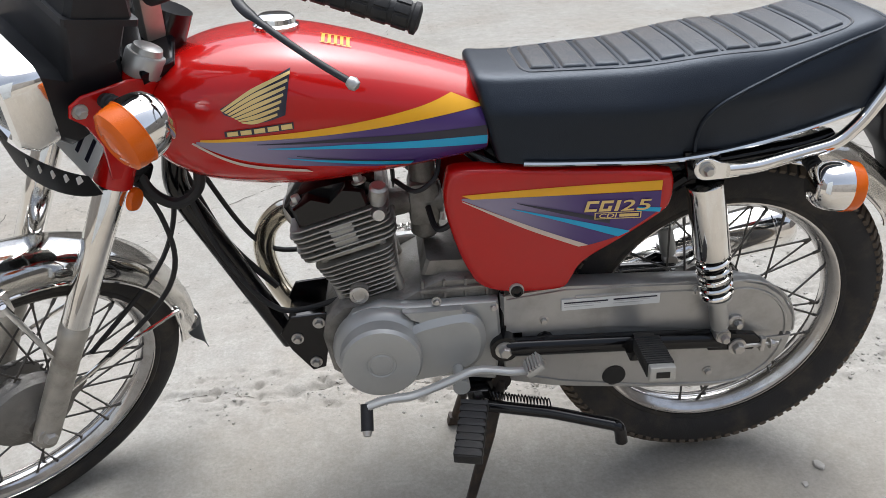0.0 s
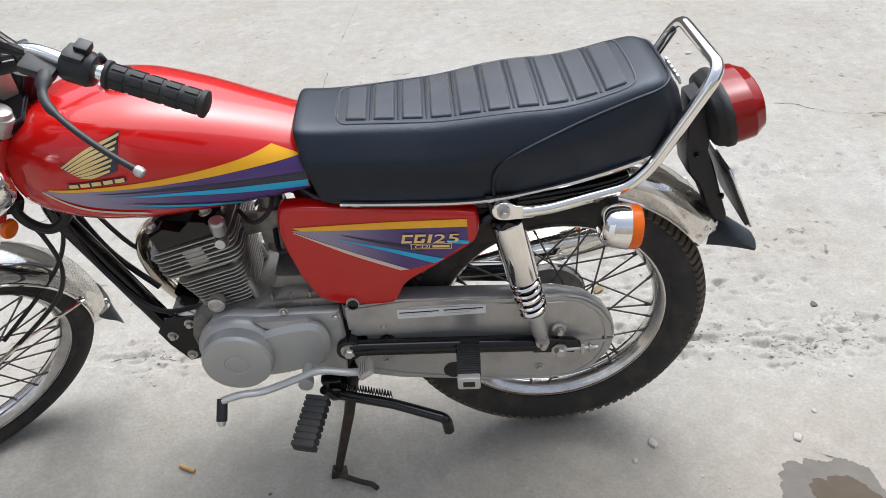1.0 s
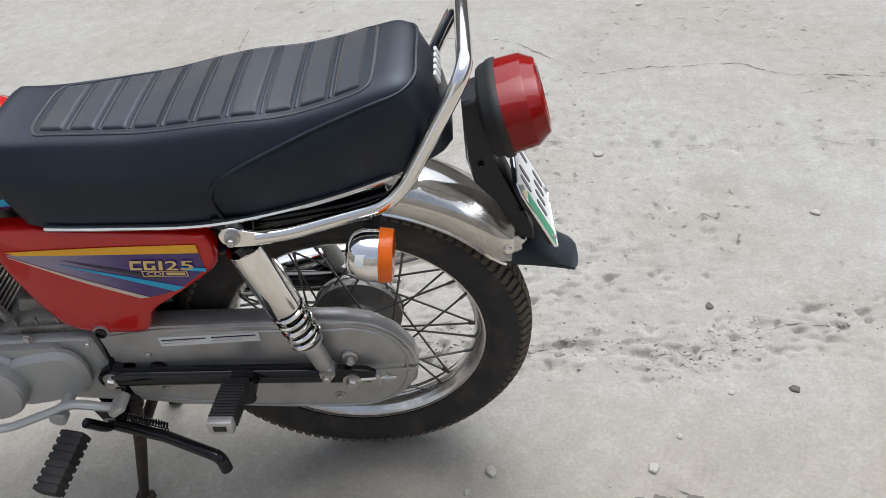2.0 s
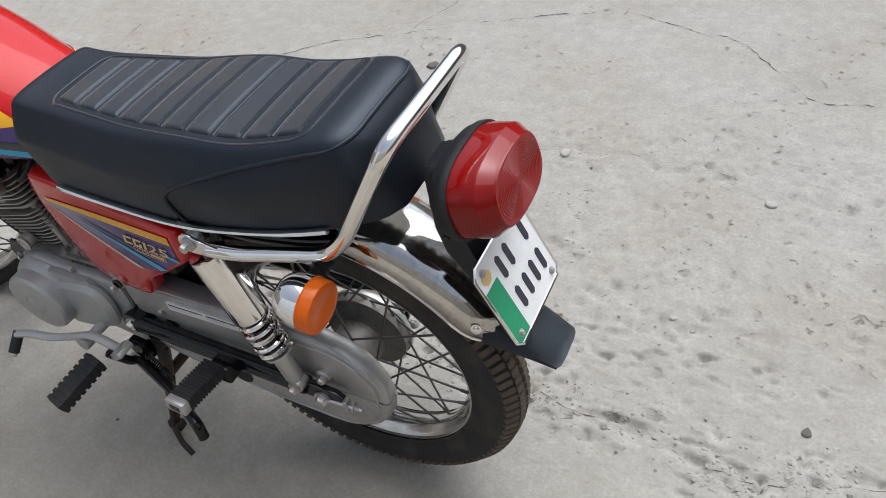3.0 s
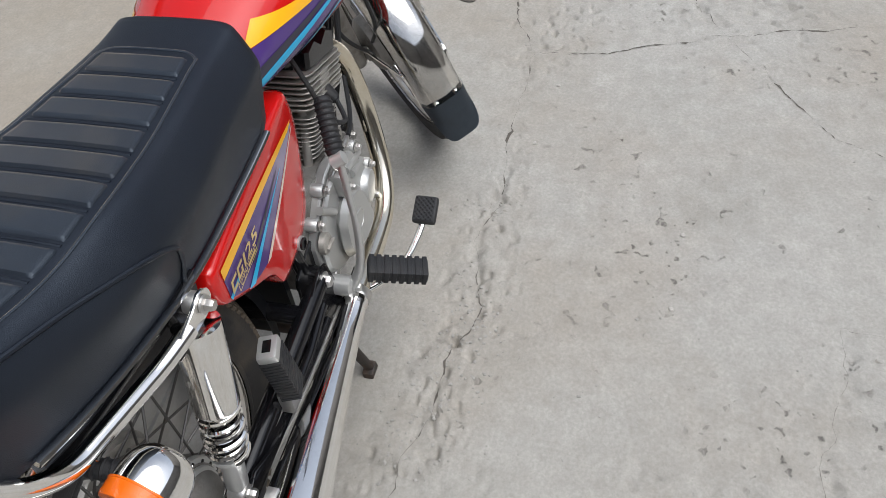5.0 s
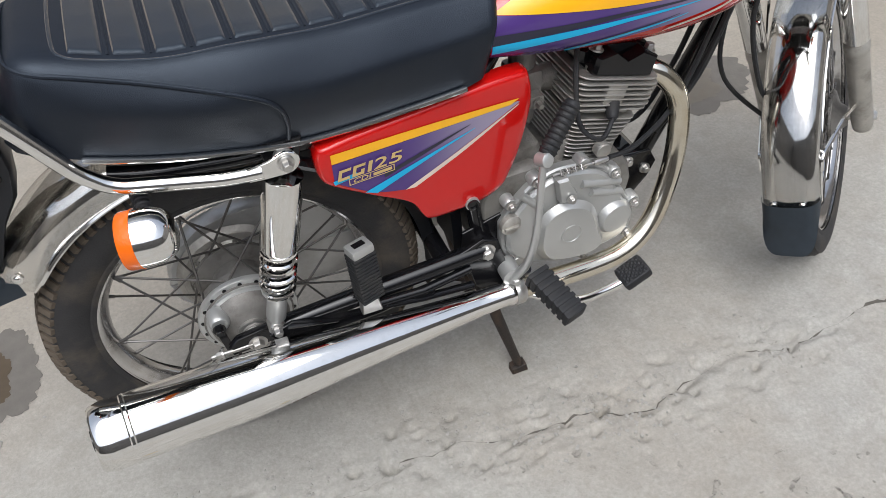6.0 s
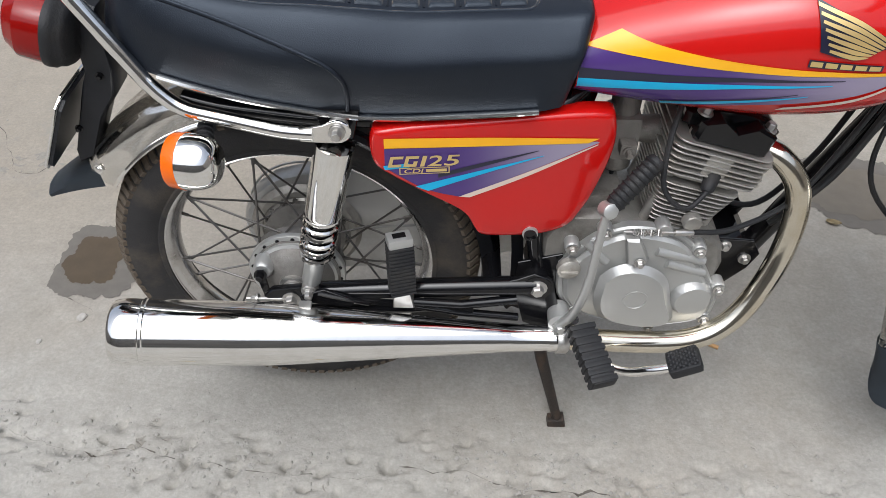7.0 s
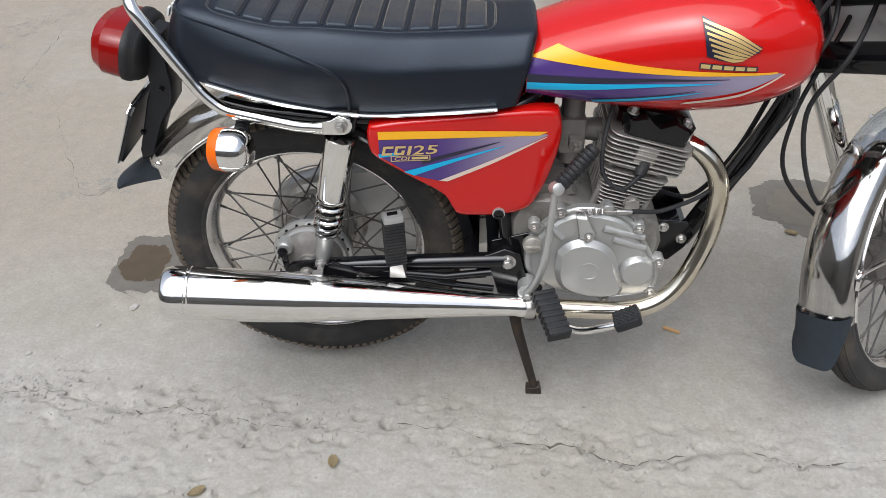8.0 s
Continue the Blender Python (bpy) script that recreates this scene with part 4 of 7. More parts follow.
# stitched pads across the top
PAD_W = [(-0.36, 0.056), (-0.24, 0.072), (-0.12, 0.087), (-0.05, 0.091), (0.02, 0.088), (0.11, 0.080)]
pads = [(-0.352 + 0.0459 * k, -0.352 + 0.0459 * k + 0.0369) for k in range(10)]
for k, (x0, x1) in enumerate(pads):
    b = B()
    rws = []
    nx, ny = 12, 28
    for i in range(nx + 1):
        x = x0 + (x1 - x0) * i / nx
        w0 = lerp(x, PAD_W)
        r = []
        for j in range(ny + 1):
            y = w0 * math.sin(math.pi / 2 * (2 * j / ny - 1))
            ex = min(x - x0, x1 - x) / 0.004
            ey = (w0 - abs(y)) / 0.004
            r.append((x, y, seat_top(x, y) + 0.0050 * min(1, max(0, min(ex, ey) * 1.3)) ** 0.5 - 0.0012))
        rws.append(r)
    grid(b, rws)
    part("seat_pad", b, M_SEAT_TOP, seat, "" if k else "dusty brown-black stitched vinyl pad", 60)
    if k < 9:
        b = B()
        xs = x1 + 0.0045
        w0 = lerp(xs, PAD_W)
        tube(b, [(xs, w0 * (2 * j / 20 - 1) * 0.99, seat_top(xs, w0 * (2 * j / 20 - 1)) - 0.0010) for j in range(21)], 0.0025, 8)
        # darker vinyl than the pads: the grooves' shade is put into the seam colour
        part("seam", b, M_SEAT, seat)
b = B()
rim_xy = [(x, lerp(x, PAD_W) + 0.009) for x in [-0.355 + 0.447 * i / 24 for i in range(25)]]
half = [(-0.366, 0.020), (-0.365, 0.048)] + rim_xy + [(0.105, 0.085), (0.111, 0.075), (0.113, 0.045), (0.1135, 0.015)]
pts = smooth_path([(x, -y, 0) for x, y in half] + [(x, y, 0) for x, y in half[::-1]] + [(-0.366, -0.020, 0)], 2)
tube(b, [(p.x, p.y, seat_top(p.x, p.y) - 0.0006) for p in pts], 0.0024, 8)
part("pad_border_seam", b, M_SEAT_TOP, seat)
# piping: the swept line of each side, and the rear edge
for s in (-1, 1):
    cre = smooth_path([(-0.118, 0, 0.694), (-0.121, 0, 0.726), (-0.114, 0, 0.758), (-0.085, 0, 0.782), (-0.022, 0, 0.806), (0.065, 0, 0.834), (0.128, 0, 0.853)], 8)
    b = B()
    line = [(v.x, s * (seat_side(v.x, v.z) + 0.0016), v.z) for v in cre]
    for k in range(17):
        y = 0.101 * (1 - k / 16)
        x = 0.1755 - 14.0 * max(0.0, y - 0.060) ** 2
        z = seat_top(x, y)
        line.append((x + 0.02 * max(0.0, (x - 0.125) / 0.073) * (0.80 - z) / 0.1 + 0.0010, s * y, z + 0.0010))
    for _ in range(6):   # ease the turn where the side line meets the rear edge
        line[-26:-8] = [tuple((a + 2 * m + c) / 4 for a, m, c in zip(line[i - 1], line[i], line[i + 1])) for i in range(len(line) - 26, len(line) - 8)]
    tube(b, line, 0.0030, 8)
    part("piping", b, M_SEAT, seat, "black vinyl piping")
    b = B()
    strip = smooth_path([(-0.372, 0, 0.701), (-0.28, 0, 0.695), (-0.14, 0, 0.690), (0.0, 0, 0.711), (0.124, 0, 0.742)], 10)
    tube(b, [(v.x, s * (lerp(v.x, S_LOW) + 0.006), v.z) for v in strip], 0.0052, 8, 0.8)
    part("trim_strip", b, M_CHROME, seat, "thin chrome trim along the seat edge")
for k in range(5):
    b = B()
    box(b, (0.1935, -0.034 + 0.017 * k, 0.838), (0.004, 0.011, 0.016), 0.001, Matrix.Rotation(radians(-20), 4, "Y"))
    part("maker_mark_bar", b, M_WHITE, seat, "plain white mark printed on the seat's rear")


# ---------- side panels ----------
def lettering(name, words, at, d, width, height, fn, side, material, parent, shear=0.25):
    """Raised letters on a side: at is their lower start, d the way they run along x."""
    cu = bpy.data.curves.new(name, "FONT")
    cu.body = words
    cu.offset = 0.012
    tmp = bpy.data.objects.new("tmp", cu)
    me = bpy.data.meshes.new_from_object(tmp)
    bpy.data.objects.remove(tmp)
    bb = B()
    bb.from_mesh(me)
    bpy.data.meshes.remove(me)
    us = [v.co.x for v in bb.verts]
    vs_ = [v.co.y for v in bb.verts]
    u0, v0, du, dv = min(us), min(vs_), max(us) - min(us), max(vs_) - min(vs_)
    for v in bb.verts:
        h = (v.co.y - v0) / dv * height
        x = at[0] + d * ((v.co.x - u0) / du * width + shear * h)
        z = at[1] + h
        v.co = (x, side * (fn(x, z) + 0.0036), z)
    return part(name, bb, material, parent, "", 0)


def panel_y(x, z=0):
    return 0.103 + 0.096 * (x + 0.453)


PAN = [(-0.150, 0.672), (-0.145, 0.655), (-0.147, 0.625), (-0.160, 0.606), (-0.215, 0.566), (-0.262, 0.535), (-0.283, 0.515), (-0.296, 0.488), (-0.310, 0.474), (-0.360, 0.470), (-0.407, 0.473), (-0.440, 0.487),
       (-0.455, 0.512), (-0.469, 0.545), (-0.484, 0.600), (-0.489, 0.640), (-0.484, 0.675), (-0.470, 0.690), (-0.40, 0.690), (-0.30, 0.684), (-0.20, 0.679)]
for s in (-1, 1):
    b = B()
    loopv = smooth_path([(x, 0, z) for x, z in PAN + [PAN[0]]], 3)[:-1]
    cx, cz = -0.325, 0.59
    rows = []
    for k, o in ((1.0, -0.03), (1.0, -0.012), (0.985, -0.005), (0.96, -0.0012), (0.90, 0.0), (0.6, 0.0), (0.3, 0.0)):
        rows.append([(cx + (v.x - cx) * k, s * (panel_y(cx + (v.x - cx) * k) + o), cz + (v.z - cz) * k) for v in loopv])
    vs = grid(b, rows, closed_u=True)
    b.faces.new(vs[-1])
    pan = part("side_panel", b, M_RED, bike, "glossy red plastic side cover with coloured stripes", 50)
    sheet("yellow_stripe", [(-0.166, 0.662), (-0.31, 0.658), (-0.463, 0.650)], [(-0.166, 0.646), (-0.31, 0.644), (-0.448, 0.643)], panel_y, s, M_YELLOW, pan, 0.0016)
    sheet("violet_band", [(-0.166, 0.645), (-0.26, 0.644), (-0.330, 0.6435)], [(-0.166, 0.613), (-0.222, 0.573), (-0.272, 0.556)], panel_y, s, M_BAND_SIDE, pan, 0.0010, 16, 6)
    sheet("lilac_band", [(-0.330, 0.6435), (-0.40, 0.643), (-0.460, 0.645)], [(-0.272, 0.556), (-0.370, 0.598), (-0.464, 0.643)], panel_y, s, M_BAND_SIDE, pan, 0.0010, 16, 6)
    sheet("blue_stripe", [(-0.208, 0.579), (-0.30, 0.603), (-0.388, 0.625)], [(-0.226, 0.570), (-0.31, 0.599), (-0.388, 0.624)], panel_y, s, M_CYAN, pan, 0.0020)
    sheet("dark_stripe", [(-0.24, 0.600), (-0.30, 0.616), (-0.38, 0.634)], [(-0.24, 0.593), (-0.31, 0.612), (-0.38, 0.633)], panel_y, s, M_NAVY, pan, 0.0020)
    sheet("blue_stripe", [(-0.164, 0.617), (-0.20, 0.620)], [(-0.166, 0.610), (-0.20, 0.613)], panel_y, s, M_CYAN, pan, 0.0020, 6, 2)
    sheet("pale_line", [(-0.270, 0.557), (-0.36, 0.594), (-0.462, 0.641)], [(-0.286, 0.555), (-0.37, 0.591), (-0.462, 0.6395)], panel_y, s, M_PALE, pan, 0.0020)
    # model badge as plain gold bars
    d = -1 if s > 0 else 1
    xl = -0.170 if s > 0 else -0.280
    for k in range(2):
        x0 = xl + d * 0.0215 * k
        for (u0, u1, v0, v1) in ((0, 0.018, 0.0135, 0.018), (0, 0.018, 0, 0.0045), (0, 0.005, 0.0045, 0.0135)) + (((0.0125, 0.018, 0.0045, 0.009),) if k else ()):
            sheet("badge_bar", [(x0 + d * (u0 + 0.25 * v1), 0.615 + v1), (x0 + d * (u1 + 0.25 * v1), 0.615 + v1)], [(x0 + d * (u0 + 0.25 * v0), 0.615 + v0), (x0 + d * (u1 + 0.25 * v0), 0.615 + v0)], panel_y, s, M_GOLD, pan, 0.0034, 3, 2)
    for ch, du, wd in (("1", 0.0445, 0.0060), ("2", 0.0545, 0.0195), ("5", 0.0775, 0.0195)):
        lettering("number_lettering", ch, (xl + d * du, 0.615), d, wd, 0.018, panel_y, s, M_GOLD, pan)
    lettering("small_lettering", "CDI", (xl + d * 0.022, 0.6040), d, 0.026, 0.0072, panel_y, s, M_GOLD, pan)
    for (u0, u1, v0, v1) in ((0.016, 0.086, 0.0000, 0.0012), (0.016, 0.086, 0.0100, 0.0112), (0.016, 0.0175, 0.0012, 0.0100), (0.0845, 0.086, 0.0012, 0.0100), (0.053, 0.082, 0.0030, 0.0080)):
        sheet("badge_bar", [(xl + d * u0, 0.6020 + v1), (xl + d * u1, 0.6020 + v1)], [(xl + d * u0, 0.6020 + v0), (xl + d * u1, 0.6020 + v0)], panel_y, s, M_GOLD, pan, 0.0034, 4, 2)
    b = B()
    lathe(b, [(0.012, -0.004), (0.012, 0.003), (0.008, 0.004), (0.007, 0.001), (0.001, 0.001)], (-0.381, s * (panel_y(-0.381) + 0.001), 0.479), (0, s, 0), 20)
    part("grommet", b, M_ALU, pan)
    b = B()
    lathe(b, [(0.010, 0), (0.010, 0.003), (0.0065, 0.004), (0.006, 0.001), (0.001, 0.001)], (-0.381, s * (panel_y(-0.381) + 0.005), 0.479), (0, s, 0), 20)
    part("screw", b, M_BLACK, pan)

# ---------- frame ----------
b = B()
tube(b, round_path([(-0.862, 0, 0.85), (-0.905, 0, 0.66), (-0.765, 0, 0.345)], 0.03), 0.019, 14)
tube(b, [(-0.85, 0, 0.93), (-0.915, 0, 0.79)], 0.03, 16)
tube(b, [(-0.87, 0, 0.84), (-0.60, 0, 0.77), (-0.45, 0, 0.72)], 0.02, 12)
for s in (-1, 1):
    tube(b, round_path([(-0.47, s * 0.03, 0.72), (-0.40, s * 0.085, 0.675), (-0.10, s * 0.098, 0.668), (0.06, s * 0.092, 0.682), (0.11, s * 0.086, 0.692)], 0.05), 0.012, 10)
    tube(b, round_path([(-0.42, s * 0.06, 0.69), (-0.385, s * 0.075, 0.58), (-0.395, s * 0.085, 0.42), (-0.42, s * 0.09, 0.30)], 0.05), 0.013, 10)
    tube(b, [(-0.39, s * 0.08, 0.47), (-0.11, s * 0.105, 0.655)], 0.010, 8)
    prism(b, [(-0.44, 0.42), (-0.37, 0.40), (-0.365, 0.35), (-0.395, 0.26), (-0.455, 0.24), (-0.47, 0.30)], s * 0.088, s * 0.094, 0.001)
    prism(b, [(-0.135, 0.70), (-0.075, 0.70), (-0.085, 0.655), (-0.125, 0.655)], s * 0.095, s * 0.125, 0.002)
prism(b, [(-0.772, 0.400), (-0.752, 0.432), (-0.690, 0.435), (-0.692, 0.385), (-0.705, 0.325), (-0.727, 0.320), (-0.757, 0.365)], -0.062, -0.056, 0.001)
prism(b, [(-0.768, 0.400), (-0.752, 0.428), (-0.690, 0.432), (-0.692, 0.385), (-0.705, 0.340), (-0.727, 0.335), (-0.755, 0.368)], 0.056, 0.062, 0.001)
prism(b, [(-0.765, 0.39), (-0.75, 0.40), (-0.715, 0.39), (-0.71, 0.36), (-0.735, 0.34), (-0.755, 0.365)], -0.057, 0.057, 0.001)
part("frame", b, M_BLACK, bike, "black painted steel tube frame")
for s in (-1, 1):
    for x, z in ((-0.745, 0.390), (-0.706, 0.418), (-0.720, 0.338))[:3 if s < 0 else 2]:
        b = B()
        bolt(b, (x, s * 0.062, z), (0, s, 0), 0.007, 0.008)
        part("frame_bolt", b, M_STEEL, bike, "zinc hexagon bolt")
    b = B()
    bolt(b, (-0.402, s * 0.118, 0.368), (0, s, 0), 0.011, 0.012)
    tube(b, [(-0.402, s * 0.09, 0.368), (-0.402, s * 0.12, 0.368)], 0.009, 10)
    part("pivot_bolt", b, M_STEEL, bike, "zinc swing arm pivot bolt")
# inner rear guard and battery space, black
b = B()
rows = []
for i in range(25):
    a = radians(78 + 108 * i / 24)
    r = 0.345
    rows.append([(r * math.cos(a) + dx, y, AX + r * math.sin(a) + dz) for y, dz, dx in ((-0.052, -0.03 * math.sin(a), -0.03 * math.cos(a)), (-0.05, -0.008 * math.sin(a), -0.008 * math.cos(a)), (-0.03, 0, 0), (0.03, 0, 0), (0.05, -0.008 * math.sin(a), -0.008 * math.cos(a)), (0.052, -0.03 * math.sin(a), -0.03 * math.cos(a)))])
grid(b, rows)
bmesh.ops.solidify(b, geom=b.faces, thickness=0.003)
part("inner_guard", b, M_PLASTIC, bike, "black plastic inner rear mudguard")
b = B()
box(b, (-0.335, 0, 0.585), (0.15, 0.165, 0.17), 0.012)
part("battery_box", b, M_PLASTIC, bike, "black box behind the side covers")

b = B()
rows = []
for i in range(9):
    f = i / 8
    x, z = -0.352 - 0.030 * math.sin(math.pi * f * 0.6), 0.60 - 0.31 * f
    rows.append([(x + 0.02, -0.072, z), (x, -0.066, z), (x - 0.004, 0, z), (x, 0.066, z), (x + 0.02, 0.072, z)])
grid(b, rows)
bmesh.ops.solidify(b, geom=b.faces, thickness=0.003)
part("splash_guard", b, M_PLASTIC, bike, "black plastic splash guard before the rear wheel", 50)
b = B()
box(b, (-0.395, 0.02, 0.54), (0.05, 0.13, 0.09), 0.010)
part("air_filter_box", b, M_PLASTIC, bike, "black air filter box")

# ---------- swing arm, chain case, shocks ----------
b = B()
for s in (-1, 1):
    tube(b, [(-0.40, s * 0.112, 0.368), (-0.20, s * 0.115, 0.358), (-0.03, s * 0.115, 0.345)], 0.0165, 12)
    prism(b, [(-0.05, 0.362), (0.03, 0.350), (0.045, 0.335), (0.03, 0.318), (-0.05, 0.325)], s * 0.108, s * 0.120, 0.002)
    lathe(b, [(0.024, -0.02), (0.024, 0.02)], (-0.402, s * 0.10, 0.368), "Y", 20)
tube(b, [(-0.33, -0.11, 0.364), (-0.33, 0.11, 0.364)], 0.016, 10)
tube(b, [(-0.36, 0.118, 0.335), (-0.20, 0.13, 0.325), (-0.02, 0.122, 0.31)], 0.0075, 8)
part("swing_arm", b, M_BLACK, bike, "black painted rear swing arm")

b = B()
CASE = [(-0.405, 0.460), (-0.30, 0.470), (-0.15, 0.462), (-0.06, 0.456), (0.0, 0.450), (0.05, 0.434), (0.085, 0.405), (0.108, 0.365), (0.113, 0.33)]
CASE_LOW = [(0.113, 0.325), (0.105, 0.287), (0.078, 0.252), (0.035, 0.230), (-0.02, 0.222), (-0.14, 0.232), (-0.32, 0.262), (-0.40, 0.285)]
up = CASE + [(-0.01, 0.345), (-0.2, 0.377), (-0.405, 0.385)]
lo = CASE_LOW + [(-0.405, 0.345), (-0.2, 0.338), (-0.01, 0.322)]
prism(b, up, -0.062, -0.098, 0.006)
case = part("chain_case", b, M_SILVER, bike, "grey silver painted full chain case with dust")
b = B()
prism(b, lo, -0.062, -0.0965, 0.006)
part("lower_half", b, M_SILVER, case)
b = B()
prism(b, [(-0.39, 0.44), (0.0, 0.43), (0.09, 0.35), (0.085, 0.29), (0.0, 0.245), (-0.39, 0.30)], -0.066, -0.094, 0.0)
part("inner_wall", b, M_SILVER, case)
for rr, yy in ((0.094, -0.0985), ):
    b = B()
    pts = [(rr * math.cos(radians(a)), yy, 0.338 + rr * math.sin(radians(a))) for a in range(-5, 98, 6)] + [(-0.12, yy, 0.439), (-0.28, yy, 0.447)]
    tube(b, pts, 0.0028, 6)
    part("pressed_rib", b, M_SILVER, case)
    b = B()
    tube(b, [(-0.395, yy, 0.452), (-0.30, yy, 0.461), (-0.15, yy, 0.454), (-0.05, yy, 0.447)] + [(0.108 * math.cos(radians(a)), yy, 0.340 + 0.108 * math.sin(radians(a))) for a in range(88, -6, -6)], 0.0022, 6)
    part("pressed_rib", b, M_SILVER, case)
    b = B()
    tube(b, [(-0.39, -0.097, 0.300), (-0.30, -0.097, 0.272), (-0.14, -0.097, 0.242), (-0.02, -0.097, 0.232)] + [(0.094 * math.cos(radians(a)), -0.097, 0.326 + 0.094 * math.sin(radians(a))) for a in range(-84, -4, 6)], 0.0024, 6)
    part("pressed_rib", b, M_SILVER, case)
b = B()
prism(b, [(-0.304, 0.444), (-0.138, 0.441), (-0.138, 0.421), (-0.304, 0.423)], -0.0975, -0.1012)
lab = part("caution_label", b, M_WHITE, case, "white caution sticker with fine unreadable print")
for k in range(2):
    for j in range(3):
        b = B()
        x0 = -0.300 + 0.083 * k
        z0 = 0.4385 - 0.0042 * j - 0.008 * (x0 + 0.3)
        ln = 0.074 - 0.012 * ((j * 7 + k * 3) % 3)
        prism(b, [(x0, z0), (x0 + ln, z0 - 0.001), (x0 + ln, z0 - 0.0018 - (0.0 if j else 0.0018)), (x0, z0 - 0.0008 - (0.0 if j else 0.0018))], -0.1010, -0.1016)
        part("print_bar", b, M_PRINT if j else M_NAVY, lab)
for x, z in ((-0.333, 0.405), (-0.335, 0.315), (-0.075, 0.437), (-0.035, 0.262)):
    b = B()
    bolt(b, (x, -0.097, z), (0, -1, 0), 0.006, 0.006)
    part("case_bolt", b, M_STEEL, case)
b = B()
lathe(b, [(0.021, 0), (0.021, 0.002), (0.017, 0.004), (0.002, 0.004)], (-0.205, -0.096, 0.272), (0, -1, 0), 24)
part("rubber_plug", b, M_RUBBER, case)
b = B()
bolt(b, (0.0, -0.12, AX), (0, -1, 0), 0.0105, 0.011)
bolt(b, (0.002, -0.104, 0.366), (0, -1, 0), 0.0075, 0.010)
lathe(b, [(0.015, 0), (0.015, 0.006), (0.010, 0.009)], (0.0, -0.098, 0.366), (0, -1, 0), 18)
tube(b, [(0.0, -0.122, AX), (0.075, -0.118, 0.326)], 0.0035, 8)
bolt(b, (0.058, -0.118, 0.327), (1, 0, -0.05), 0.006, 0.008)
box(b, (0.045, -0.117, 0.328), (0.008, 0.014, 0.026), 0.002)
part("rear_axle", b, M_STEEL, bike, "zinc axle nut with chain adjuster")
b = B()
bolt(b, (0.0, 0.118, AX), (0, 1, 0), 0.0105, 0.011)
tube(b, [(0.0, 0.12, AX), (0.075, 0.118, 0.326)], 0.0035, 8)
bolt(b, (0.055, 0.118, 0.327), (1, 0, -0.05), 0.006, 0.010)
part("rear_axle", b, M_STEEL, bike, "zinc axle nut with chain adjuster")
# rear brake plate, arm and rod
b = B()
lathe(b, [(0.071, 0.058), (0.070, 0.064), (0.058, 0.070), (0.045, 0.082), (0.02, 0.088), (0.018, 0.104)], (0, 0, AX), "Y", 40)
plate_r = part("brake_plate", b, M_ALU, bike, "polished rear brake plate")
b = B()
lathe(b, [(0.082, 0.046), (0.083, 0.052), (0.081, 0.0555), (0.068, 0.0575), (0.066, 0.066), (0.064, 0.066)], (0, 0, AX), "Y", 44, cap=False)
part("drum_edge", b, M_ALU, plate_r)
for k in range(18):
    b = B()
    a = radians(10 + 20 * k)
    lathe(b, [(0.0036, -0.002), (0.0036, 0.0012), (0.002, 0.0016)], (0.075 * math.cos(a), 0.0562, AX + 0.075 * math.sin(a)), (0, 1, 0), 8)
    part("plate_rivet", b, M_BLACK, plate_r)
for k in range(6):
    b = B()
    a = radians(25 + 60 * k)
    ca, sa = math.cos(a), math.sin(a)
    tube(b, [(0.024 * ca, 0.0865, AX + 0.024 * sa), (0.044 * ca, 0.0815, AX + 0.044 * sa), (0.058 * ca, 0.0695, AX + 0.058 * sa)], 0.0032, 6)
    part("plate_rib", b, M_ALU, plate_r)
b = B()
lathe(b, [(0.017, 0.066), (0.0165, 0.090), (0.013, 0.094)], (0.048, 0, 0.366), "Y", 18)
lathe(b, [(0.013, 0.066), (0.0125, 0.088), (0.010, 0.091)], (-0.046, 0, 0.312), "Y", 16)
part("cam_boss", b, M_ALU, plate_r)
b = B()
lathe(b, [(0.026, 0.088), (0.026, 0.095), (0.017, 0.098), (0.017, 0.112)], (0, 0, AX), "Y", 24)
part("axle_spacer", b, M_STEEL, plate_r)
b = B()
prism(b, [(0.045, 0.372), (0.058, 0.368), (0.05, 0.31), (0.038, 0.285), (0.03, 0.29), (0.04, 0.32)], 0.094, 0.10, 0.001)
bolt(b, (0.05, 0.10, 0.366), (0, 1, 0), 0.007, 0.01)
part("brake_arm", b, M_BLACK, plate_r)
b = B()
tube(b, [(0.034, 0.10, 0.287), (-0.2, 0.125, 0.285), (-0.44, 0.12, 0.27)], 0.003, 8)
lathe(b, [(0.008, 0), (0.008, 0.022), (0.004, 0.026)], (0.036, 0.10, 0.287), (1, 0, 0), 12)
part("brake_rod", b, M_STEEL, plate_r)


